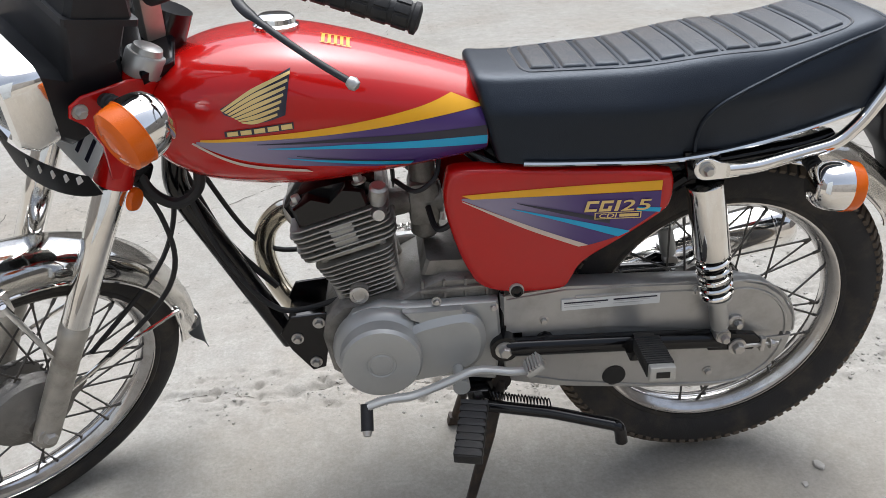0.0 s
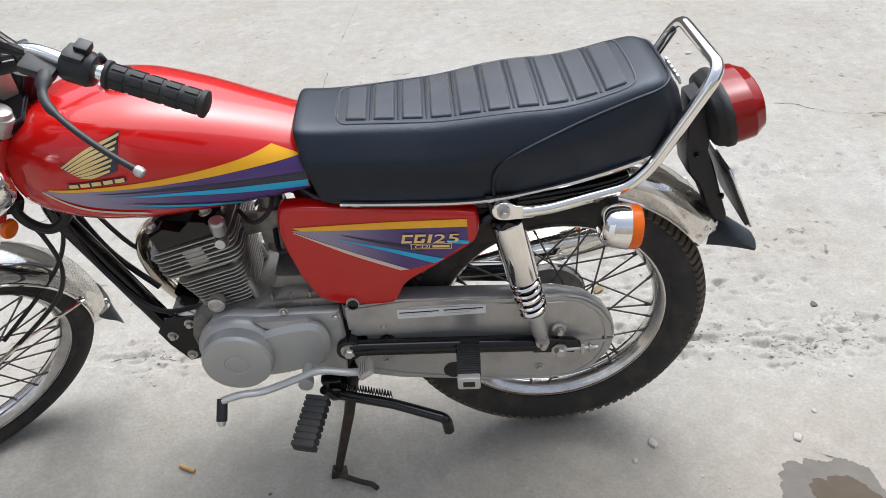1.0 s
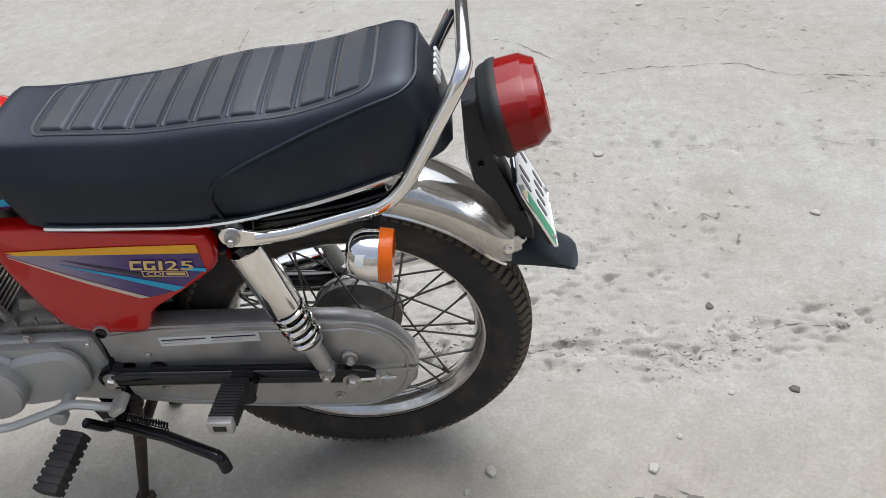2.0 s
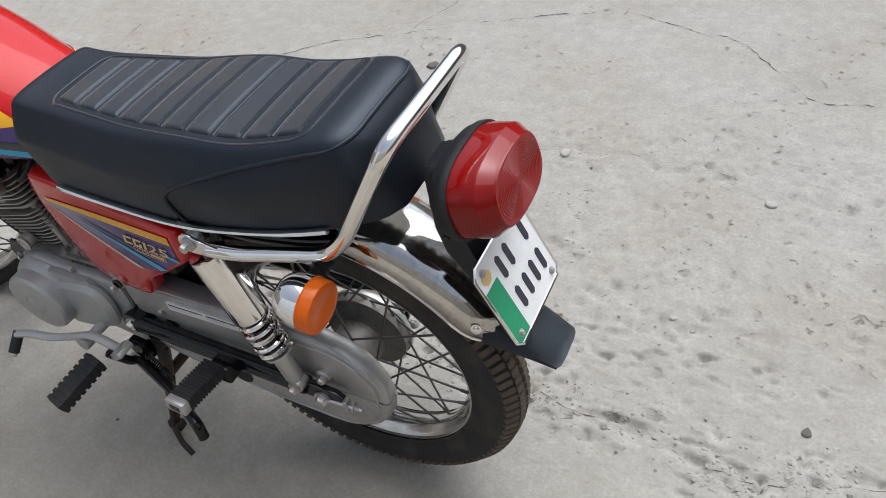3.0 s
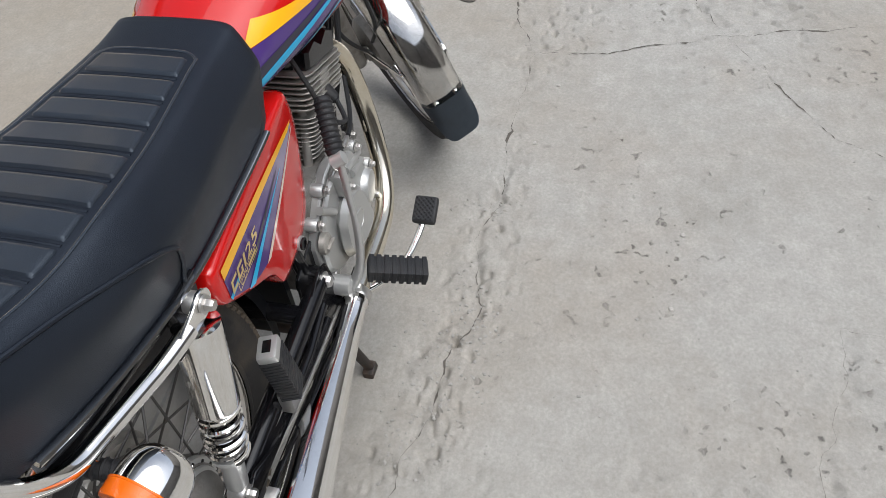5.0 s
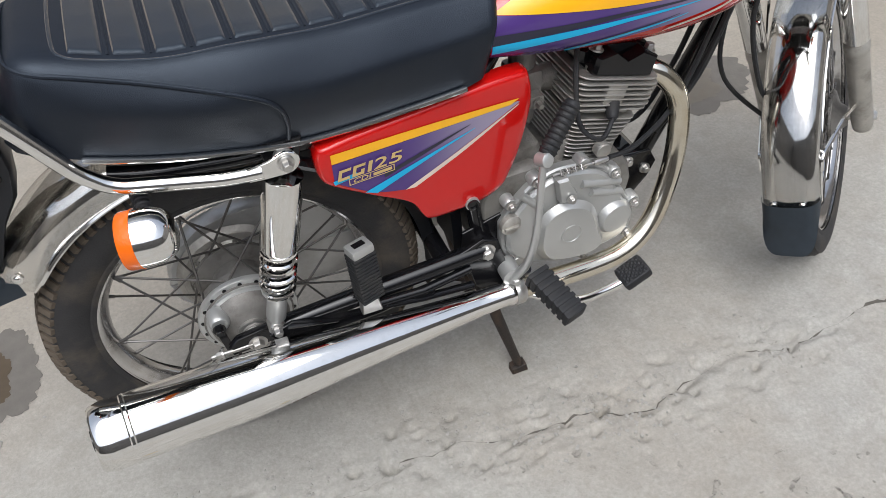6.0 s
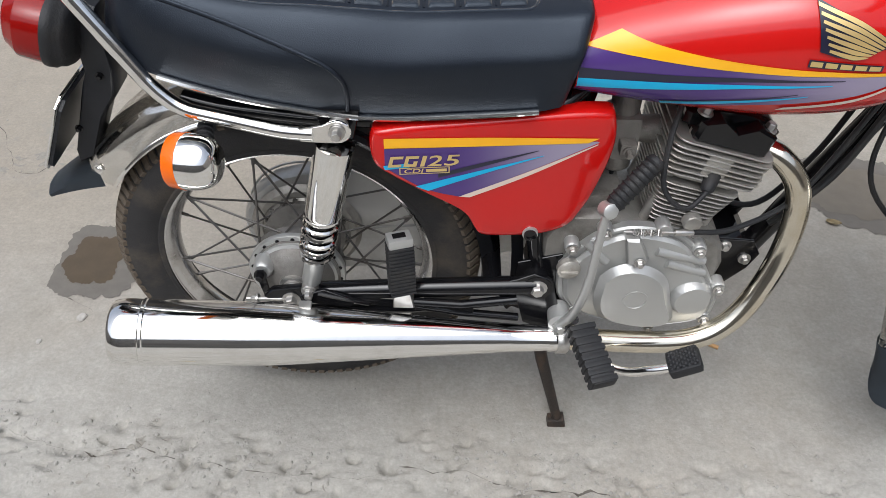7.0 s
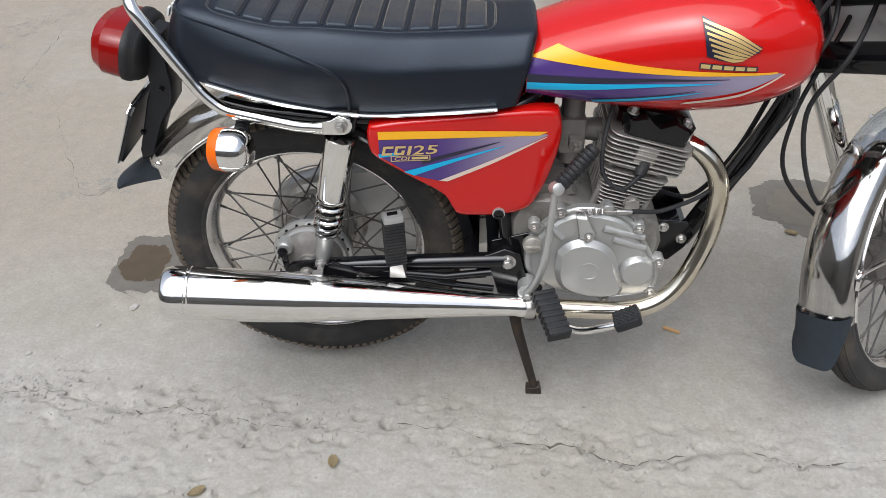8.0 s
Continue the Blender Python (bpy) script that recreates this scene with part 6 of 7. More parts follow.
box(b, (-0.52, 0.04, 0.595), (0.025, 0.03, 0.02), 0.004)
bolt(b, (-0.52, 0.055, 0.595), (0, 1, 0), 0.006, 0.012)
carb = part("carburettor", b, M_CASE, bike, "dull zinc carburettor with dusty body")
b = B()
tube(b, smooth_path([(-0.515, 0.005, 0.675), (-0.53, 0.03, 0.70), (-0.60, 0.05, 0.725), (-0.75, 0.05, 0.75)], 6), 0.004, 8)
tube(b, smooth_path([(-0.515, 0.0, 0.54), (-0.50, 0.04, 0.50), (-0.46, 0.06, 0.50), (-0.45, 0.06, 0.40)], 6), 0.0035, 8)
tube(b, smooth_path([(-0.51, -0.03, 0.60), (-0.50, -0.07, 0.58), (-0.475, -0.08, 0.60), (-0.47, -0.07, 0.66)], 6), 0.005, 8)
tube(b, smooth_path([(-0.56, -0.05, 0.66), (-0.53, -0.085, 0.655), (-0.50, -0.085, 0.675), (-0.49, -0.06, 0.70)], 6), 0.004, 8)
part("fuel_hose", b, M_RUBBER, carb)
b = B()
lathe(b, [(0.02, 0), (0.032, 0.02), (0.034, 0.05), (0.03, 0.06)], (-0.48, 0.0, 0.60), (1, 0, 0.1), 18)
part("air_boot", b, M_RUBBER, carb)

# ---------- exhaust ----------
b = B()
ex = smooth_path([(-0.715, 0.02, 0.592), (-0.752, 0.04, 0.580), (-0.786, 0.055, 0.54), (-0.797, 0.068, 0.48), (-0.783, 0.09, 0.395), (-0.742, 0.115, 0.312), (-0.685, 0.13, 0.270), (-0.60, 0.138, 0.262), (-0.44, 0.146, 0.278)], 8)
tube(b, ex, 0.0188, 20)
exh = part("exhaust_pipe", b, M_EXH, bike, "chrome exhaust pipe tinted gold by heat")
b = B()
lathe(b, [(0.03, -0.006), (0.032, 0), (0.03, 0.008), (0.02, 0.01)], (-0.722, 0.024, 0.590), (-0.85, 0.4, -0.3), 20)
part("exhaust_flange", b, M_STEEL, exh)
b = B()
M0, M1 = Vector((-0.455, 0.146, 0.276)), Vector((0.250, 0.229, 0.366))
md = (M1 - M0).normalized()
ML = (M1 - M0).length
lathe(b, [(0.0205, 0.0), (0.023, 0.004), (0.023, 0.03), (0.021, 0.034), (0.024, 0.10), (0.034, 0.25), (0.043, 0.38), (0.0485, 0.46), (0.0505, 0.52), (0.0510, ML - 0.052), (0.0525, ML - 0.050), (0.0525, ML - 0.046), (0.0505, ML - 0.044), (0.0515, ML - 0.02), (0.048, ML - 0.004), (0.044, ML)], M0, md, 48, cap=False)
muf = part("muffler", b, M_CHROME, bike, "long tapered chrome muffler", 35)
b = B()
lathe(b, [(0.044, ML - 0.001), (0.036, ML - 0.006), (0.016, ML - 0.006), (0.015, ML + 0.003), (0.012, ML + 0.003), (0.011, ML - 0.04), (0.001, ML - 0.04)], M0, md, 40)
part("muffler_end", b, M_BLACK, muf, "sooty black muffler end with outlet hole")
b = B()
prism(b, [(-0.10, 0.335), (-0.03, 0.345), (-0.02, 0.36), (-0.06, 0.375), (-0.11, 0.35)], 0.135, 0.141, 0.001)
part("muffler_clamp", b, M_BLACK, muf)
b = B()
lathe(b, [(0.024, 0), (0.0255, 0.002), (0.0255, 0.018), (0.024, 0.02)], M0 - md * 0.002, md, 24)
part("muffler_clamp", b, M_STEEL, muf)
b = B()
box(b, (-0.035, 0.172, 0.372), (0.020, 0.016, 0.006), 0.002)
part("muffler_clamp", b, M_STEEL, muf)
b = B()
tube(b, [(-0.13, 0.135, 0.34), (-0.05, 0.14, 0.368)], 0.005, 8)
prism(b, [(-0.30, 0.335), (-0.10, 0.350), (-0.10, 0.342), (-0.30, 0.322)], 0.13, 0.136, 0.001)
part("muffler_stay", b, M_BLACK, muf)


# ---------- foot controls ----------
def peg(name, a, c, width, height, ribs, label, end=None, end_label=""):
    """A rubber foot peg from a to c with cross ribs."""
    a, c = Vector(a), Vector(c)
    d = (c - a).normalized()
    u = d.cross(Vector((0, 0, 1))).normalized()
    w = u.cross(d)
    L = (c - a).length
    rot = Matrix((u, d, w)).transposed().to_4x4()
    b = B()
    box(b, a + d * L / 2, (width * 0.92, L, height * 0.88), 0.005, rot)
    ob = part(name, b, M_RUBBER, bike, label)
    for k in range(ribs):
        b = B()
        box(b, a + d * (L * (k + 0.5) / ribs), (width, L / ribs * 0.66, height), 0.0015, rot)
        part("rib", b, M_RUBBER, ob)
    if end:
        b = B()
        box(b, c + d * 0.007, (width * 0.96, 0.016, height * 0.96), 0.004, rot)
        cap = part("end_cap", b, end, ob, end_label)
        b = B()
        box(b, c + d * 0.0150, (width * 0.5, 0.002, height * 0.4), 0.0006, rot)
        part("cap_slot", b, M_BLACK, cap)
    return ob


p = peg("foot_peg", (-0.462, -0.185, 0.318), (-0.487, -0.284, 0.292), 0.044, 0.026, 8, "black ribbed rubber rider foot peg")
b = B()
tube(b, round_path([(-0.425, -0.08, 0.255), (-0.44, -0.14, 0.262), (-0.455, -0.165, 0.315)], 0.02), 0.009, 10)
part("peg_arm", b, M_BLACK, p)
p = peg("foot_peg", (-0.470, 0.168, 0.332), (-0.500, 0.266, 0.308), 0.044, 0.026, 8, "black ribbed rubber rider foot peg, worn")
b = B()
tube(b, round_path([(-0.42, 0.09, 0.262), (-0.44, 0.13, 0.275), (-0.462, 0.155, 0.335)], 0.02), 0.009, 10)
part("peg_arm", b, M_BLACK, p)
p = peg("passenger_peg", (-0.176, -0.156, 0.384), (-0.181, -0.238, 0.393), 0.042, 0.026, 13, "black rubber passenger peg folded out", M_ALU, "chrome end cap")
b = B()
prism(b, [(-0.20, 0.350), (-0.155, 0.348), (-0.155, 0.382), (-0.19, 0.386)], -0.128, -0.160, 0.003)
part("peg_arm", b, M_BLACK, p)
p = peg("passenger_peg", (-0.186, 0.150, 0.386), (-0.183, 0.140, 0.478), 0.040, 0.030, 14, "black rubber passenger peg folded up", M_ALU, "chrome end cap")
b = B()
prism(b, [(-0.205, 0.345), (-0.17, 0.345), (-0.172, 0.385), (-0.198, 0.388)], 0.128, 0.15, 0.003)
part("peg_arm", b, M_STEEL, p)
# gear pedal
b = B()
tube(b, smooth_path([(-0.634, -0.206, 0.350), (-0.60, -0.196, 0.352), (-0.56, -0.188, 0.348), (-0.50, -0.178, 0.362), (-0.455, -0.170, 0.372), (-0.40, -0.172, 0.364), (-0.372, -0.178, 0.370)], 5), 0.0085, 10, 0.75)
tube(b, [(-0.482, -0.175, 0.35), (-0.482, -0.10, 0.345)], 0.010, 10)
lathe(b, [(0.014, -0.008), (0.014, 0.008)], (-0.482, -0.175, 0.35), "Y", 14)
gp = part("gear_pedal", b, M_COVER, bike, "grey heel and toe gear pedal")
b = B()
tube(b, [(-0.634, -0.200, 0.350), (-0.636, -0.230, 0.322)], 0.010, 12)
part("toe_rubber", b, M_RUBBER, gp)
b = B()
lathe(b, [(0.008, 0), (0.006, 0.008), (0.001, 0.009)], (-0.636, -0.230, 0.322), (-0.02, -0.3, -0.28), 10)
part("toe_pin", b, M_STEEL, gp)
b = B()
box(b, (-0.366, -0.183, 0.380), (0.032, 0.034, 0.012), 0.004, Matrix.Rotation(radians(-35), 4, "Y"))
for k in range(5):
    box(b, Vector((-0.369, -0.183, 0.387)) + Vector((0.8, 0, 0.57)) * (0.0055 * (k - 2)), (0.003, 0.032, 0.004), 0.0, Matrix.Rotation(radians(-35), 4, "Y"))
part("heel_pad", b, M_ALU, gp)
# brake pedal
b = B()
tube(b, smooth_path([(-0.44, 0.125, 0.275), (-0.48, 0.16, 0.262), (-0.54, 0.205, 0.268), (-0.585, 0.226, 0.298), (-0.62, 0.232, 0.318)], 6), 0.0075, 10)
bp = part("brake_pedal", b, M_CHROME, bike, "chrome brake pedal arm")
b = B()
rot = Matrix.Rotation(radians(28), 4, "Y")
box(b, (-0.624, 0.234, 0.330), (0.052, 0.044, 0.020), 0.007, rot)
grid(b, [[Vector((-0.624, 0.234, 0.330)) + rot @ Vector((0.0022 * i, 0.0022 * j, 0.0105 + (0.0022 if (i // 2 + j // 2) % 2 else 0.0))) for j in range(-8, 9)] for i in range(-10, 11)])
part("pedal_rubber", b, M_RUBBER, bp, "black chequered pedal rubber")
# kick starter
b = B()
tube(b, smooth_path([(-0.442, 0.148, 0.315), (-0.457, 0.163, 0.355), (-0.470, 0.166, 0.42), (-0.475, 0.162, 0.50), (-0.479, 0.158, 0.562)], 6), [0.0105] * 6 + [0.0090] * 8 + [0.0078] * 11, 12, 0.75)
lathe(b, [(0.018, -0.02), (0.019, 0.018), (0.012, 0.022)], (-0.442, 0.128, 0.312), "Y", 18)
bolt(b, (-0.442, 0.15, 0.312), (0, 1, 0), 0.008, 0.01)
lathe(b, [(0.008, -0.012), (0.0115, -0.010), (0.0115, 0.010), (0.008, 0.012)], (-0.480, 0.156, 0.566), (-0.3, 0.9, 0.4), 16)
kick = part("kick_starter", b, M_ALU, bike, "steel kick starter lever folded in")
b = B()
ka, kd = Vector((-0.487, 0.150, 0.569)), Vector((-0.058, -0.030, 0.060))
lathe(b, [(0.012, 0), (0.0135, 0.004), (0.0135, 0.085), (0.010, 0.09)], ka, kd, 16)
part("kick_rubber", b, M_RUBBER, kick)
for k in range(9):
    b = B()
    lathe(b, [(0.013, -0.003), (0.0155, 0), (0.013, 0.003)], ka + kd.normalized() * (0.008 + 0.009 * k), kd, 16)
    part("rubber_ring", b, M_RUBBER, kick)
# stands
b = B()
for s in (-1, 1):
    tube(b, [(-0.405, s * 0.088, 0.285), (-0.43, s * 0.104, 0.17), (-0.472, s * 0.122, 0.018)], [0.015, 0.014, 0.011], 12, 0.8)
    prism(b, [(-0.49, 0.0), (-0.455, 0.0), (-0.455, 0.016), (-0.485, 0.022)], s * 0.112, s * 0.134, 0.002)
    tube(b, [(-0.405, s * 0.075, 0.285), (-0.405, s * 0.1, 0.285)], 0.017, 12)
tube(b, [(-0.428, -0.10, 0.18), (-0.428, 0.10, 0.18)], 0.011, 10)
tube(b, round_path([(-0.468, -0.135, 0.014), (-0.42, -0.162, 0.02), (-0.398, -0.17, 0.022), (-0.388, -0.172, 0.008)], 0.012), 0.006, 10)
part("centre_stand", b, M_RUSTY, bike, "black steel centre stand, scuffed at the feet")
b = B()
tube(b, round_path([(-0.445, -0.128, 0.262), (-0.33, -0.165, 0.262), (-0.228, -0.212, 0.262), (-0.224, -0.216, 0.231)], 0.012), [0.0105] * 20, 10)
prism(b, [(-0.47, 0.285), (-0.43, 0.285), (-0.425, 0.245), (-0.46, 0.24)], -0.095, -0.118, 0.003)
sst = part("side_stand", b, M_BLACK, bike, "black side stand folded up")
b = B()
bolt(b, (-0.443, -0.128, 0.262), (0, -1, 0), 0.010, 0.008)
part("stand_bolt", b, M_STEEL, sst)
b = B()
n = 90
tube(b, [(-0.43 + 0.10 * k / n, -0.12 - 0.03 * k / n + 0.0065 * math.cos(k * 1.3), 0.276 - 0.004 * k / n + 0.0065 * math.sin(k * 1.3)) for k in range(n + 1)], 0.0014, 5)
part("stand_spring", b, M_BLACK, sst)

# ---------- front end, turned to the left ----------
TURN = STEER


def fpart(name, b, material, parent, label="", smooth=40):
    b.transform(TURN)
    return part(name, b, material, parent, label, smooth)


FD = Vector((-0.446, 0, -0.895))
for s in (-1, 1):
    y = s * 0.088
    bot = Vector((FX + 0.006, y, FZ))
    top = bot - FD * 0.665
    b = B()
    lathe(b, [(0.012, -0.03), (0.02, -0.028), (0.0215, -0.01), (0.0215, 0.20), (0.023, 0.205), (0.023, 0.225), (0.019, 0.23), (0.0165, 0.24)], bot, -FD, 24)
    leg = fpart("fork_leg", b, M_ALUD, bike, "grey fork slider below a chrome upper tube")
    b = B()
    lathe(b, [(0.020, 0.23), (0.0225, 0.235), (0.0225, 0.51), (0.0185, 0.52)], bot, -FD, 24)
    fpart("upper_tube", b, M_CHROME, leg, "chrome upper fork tube")
    b = B()
    lathe(b, [(0.020, 0.49), (0.028, 0.495), (0.027, 0.515), (0.026, 0.655), (0.027, 0.665)], bot, -FD, 24)
    c = bot - FD * 0.645
    ear = [(c.x - 0.05, c.z - 0.12), (c.x + 0.018, c.z + 0.02), (c.x - 0.02, c.z + 0.034), (c.x - 0.085, c.z + 0.036), (c.x - 0.102, c.z + 0.028), (c.x - 0.106, c.z + 0.012), (c.x - 0.09, c.z - 0.008), (c.x - 0.075, c.z - 0.05), (c.x - 0.075, c.z - 0.11)]
    prism(b, ear, y + s * 0.02, y + s * 0.026, 0.002)
    fpart("fork_cover", b, M_RED, leg, "red painted fork cover with headlight ear")
    b = B()
    lathe(b, [(0.024, 0.664), (0.027, 0.668), (0.027, 0.694), (0.025, 0.697), (0.021, 0.697), (0.019, 0.705), (0.012, 0.707)], bot, -FD, 24)
    fpart("fork_cap", b, M_ALU, leg)
    b = B()
    bolt(b, (c.x - 0.092, y + s * 0.026, c.z + 0.018), (0, s, 0), 0.007, 0.009)
    fpart("ear_bolt", b, M_STEEL, leg)
    b = B()
    lathe(b, [(0.018, 0), (0.018, 0.004), (0.016, 0.008), (0.002, 0.009)], bot - FD * 0.475 + Vector((0.022, s * 0.02, -0.01)), (0.6, s, 0), 20)
    fpart("side_reflector", b, M_AMBER, leg, "amber side reflector")
    indicator((c.x - 0.083, y + s * 0.118, c.z + 0.028), (-1, s * 0.12, -0.16), (c.x - 0.058, y + s * 0.024, c.z + 0.020), 0.042, STEER, 0.017, "chrome front indicator with an amber lens")
b = B()
bolt(b, (FX, -0.10, FZ), (0, -1, 0), 0.012, 0.012)
bolt(b, (FX, 0.10, FZ), (0, 1, 0), 0.010, 0.012)
tube(b, [(FX, -0.1, FZ), (FX, 0.1, FZ)], 0.008, 10)
fpart("front_axle", b, M_STEEL, bike, "front axle and nuts")
b = B()
lathe(b, [(0.073, -0.034), (0.072, -0.046), (0.06, -0.056), (0.03, -0.064), (0.02, -0.075)], (FX, 0, FZ), "Y", 36)
prism(b, [(FX + 0.02, FZ + 0.02), (FX + 0.09, FZ + 0.05), (FX + 0.095, FZ + 0.035), (FX + 0.03, FZ - 0.02)], -0.062, -0.07, 0.002)
fpart("front_brake_plate", b, M_HUB, bike, "dull front brake plate")
# yokes
b = B()
ctop = Vector((FX + 0.012, 0, FZ)) - FD * 0.672
prism(b, [(ctop.x - 0.02, -0.115), (ctop.x + 0.03, -0.11), (ctop.x + 0.075, -0.04), (ctop.x + 0.075, 0.04), (ctop.x + 0.03, 0.11), (ctop.x - 0.02, 0.115), (ctop.x - 0.03, 0)], ctop.z - 0.008, ctop.z + 0.014, 0.004, "z")
cb = Vector((FX + 0.012, 0, FZ)) - FD * 0.50
box(b, (cb.x + 0.02, 0, cb.z), (0.06, 0.20, 0.03), 0.006, Matrix.Rotation(radians(26), 4, "Y"))
yoke = fpart("fork_yoke", b, M_BLACK, bike, "black fork yoke")
for s in (-1, 1):
    b = B()
    box(b, (-0.902, s * 0.045, ctop.z + 0.052), (0.030, 0.024, 0.105), 0.005)
    bolt(b, (-0.914, s * 0.045, ctop.z + 0.104), (0, 0, 1), 0.006, 0.008)
    bolt(b, (-0.890, s * 0.045, ctop.z + 0.104), (0, 0, 1), 0.006, 0.008)
    fpart("bar_clamp", b, M_ALUD, yoke)
b = B()
lathe(b, [(0.016, 0), (0.018, 0.01), (0.018, 0.03), (0.01, 0.034)], (ctop.x + 0.0, 0.0, ctop.z + 0.09), (0, 0, 1), 18)
fpart("ignition_key", b, M_PLASTIC, yoke)
# handlebar, a little bent against the fork
TURN = STEER @ Matrix.Translation((-0.915, 0, 0.90)) @ Matrix.Rotation(radians(-5), 4, Vector((0.446, 0, 0.895))) @ Matrix.Translation((0.915, 0, -0.90))
bar = [(-0.703, -0.369, 1.031), (-0.755, -0.310, 1.047), (-0.814, -0.242, 1.060), (-0.852, -0.18, 1.062), (-0.885, -0.120, 1.030), (-0.900, -0.075, 0.995), (-0.902, -0.045, 0.988)]
full = bar + [(x, -y, z) for x, y, z in bar[::-1]]
b = B()
tube(b, smooth_path(full, 6), 0.0112, 14)
hb = fpart("handlebar", b, M_CHROME, bike, "chrome handlebar turned to the left lock")
for s in (-1, 1):
    g0, g1 = Vector((-0.790, s * 0.270, 1.055)), Vector((-0.700, s * 0.373, 1.029))
    gd = (g1 - g0).normalized()
    GL = (g1 - g0).length
    b = B()
    lathe(b, [(0.0125, 0), (0.020, 0.001), (0.020, 0.006), (0.0165, 0.008), (0.0165, GL - 0.008), (0.0195, GL - 0.006), (0.0195, GL), (0.012, GL + 0.003)], g0, gd, 20)
    fpart("grip", b, M_RUBBER, hb, "black rubber handlebar grip")
    b = B()
    for k in range(5):
        for j in range(8):
            a = 2 * math.pi * j / 8
            u = gd.orthogonal().normalized()
            w = gd.cross(u)
            box(b, g0 + gd * (0.020 + (GL - 0.040) * k / 4) + (u * math.cos(a) + w * math.sin(a)) * 0.0158, (0.0100, (GL - 0.03) / 5 * 0.84, 0.004), 0.001, Matrix((gd.cross(u * math.cos(a) + w * math.sin(a)), gd, u * math.cos(a) + w * math.sin(a))).transposed().to_4x4())
    tagged(fpart("grip_pattern", b, M_RUBBER, hb), kind="stuff")
    b = B()
    sc = Vector((-0.812, s * 0.244, 1.060))
    rot = gd.to_track_quat("Y", "Z").to_matrix().to_4x4()
    lathe(b, [(0.015, -0.024), (0.022, -0.022), (0.0245, -0.016), (0.0245, 0.012), (0.021, 0.020), (0.014, 0.022)], sc, gd, 22)
    box(b, sc + rot @ Vector((0.0, -0.004, 0.018)), (0.030, 0.030, 0.020), 0.006, rot)
    box(b, sc + Vector((0.012, 0, 0.028)), (0.02, 0.02, 0.012), 0.003, rot)
    lathe(b, [(0.008, 0), (0.008, 0.006), (0.006, 0.008)], sc + Vector((0.026, 0.0, 0.0)), (1, 0, 0.3), 14)
    fpart("switch_housing", b, M_PLASTIC, hb, "black plastic switch housing")
    b = B()
    lp = Vector((-0.850, s * 0.205, 1.058))
    box(b, lp, (0.05, 0.050, 0.016), 0.006, rot)
    tube(b, smooth_path([lp + Vector((-0.005, s * 0.02, 0)), Vector((-0.875, s * 0.265, 1.052)), Vector((-0.868, s * 0.315, 1.042)), Vector((-0.845, s * 0.370, 1.022)), Vector((-0.823, s * 0.408, 1.006))], 6), [0.011] * 4 + [0.0068] * 6 + [0.0046] * 15, 10, 0.7)
    fpart("lever", b, M_PLASTIC, hb, "black hand lever with a bare alloy tip")
    b = B()
    lathe(b, [(0.001, -0.008), (0.006, -0.006), (0.008, 0), (0.006, 0.006), (0.001, 0.008)], (-0.822, s * 0.410, 1.005), (0.4, s, -0.4), 14)
    fpart("lever_tip", b, M_ALU, hb)
    # mirror stem
    b = B()
    ms = Vector((-0.863, s * 0.156, 1.046))
    tube(b, smooth_path([ms + Vector((0, 0, 0.01)), Vector((-0.874, s * 0.158, 1.075)), Vector((-0.932, s * 0.170, 1.195)), Vector((-0.985, s * 0.181, 1.30))], 6), 0.006, 10)
    fpart("mirror_stem", b, M_CHROME, hb, "chrome mirror stem")
    b = B()
    box(b, ms, (0.028, 0.022, 0.034), 0.005)
    fpart("mirror_clamp", b, M_BLACK, hb)
# instruments and headlight
TURN = STEER
b = B()
prism(b, [(-1.015, 1.062), (-0.952, 1.020), (-0.953, 0.984), (-1.036, 1.014)], -0.112, 0.112, 0.007)
pod = fpart("instrument_pod", b, M_PLASTIC, bike, "boxy black instrument pod with two dials")
b = B()
prism(b, [(-0.948, 0.988), (-0.950, 0.979), (-1.042, 1.010), (-1.040, 1.020)], -0.1155, 0.1155, 0.003)
fpart("pod_lip", b, M_PLASTIC, pod)
b = B()
prism(b, [(-0.956, 0.982), (-0.975, 0.930), (-1.050, 0.925), (-1.038, 1.010)], -0.103, 0.103, 0.010)
fpart("pod_base", b, M_PLASTIC, pod)
tu, tn = Vector((0.832, 0, -0.555)), Vector((0.555, 0, 0.832))
tc0 = Vector((-0.9835, 0, 1.041))
trot = Matrix((tu, Vector((0, 1, 0)), tn)).transposed().to_4x4()
M_DIAL = mat("dial face", (0.03, 0.055, 0.085), 0.12, var=0.3, scale=40, coat=0.8)
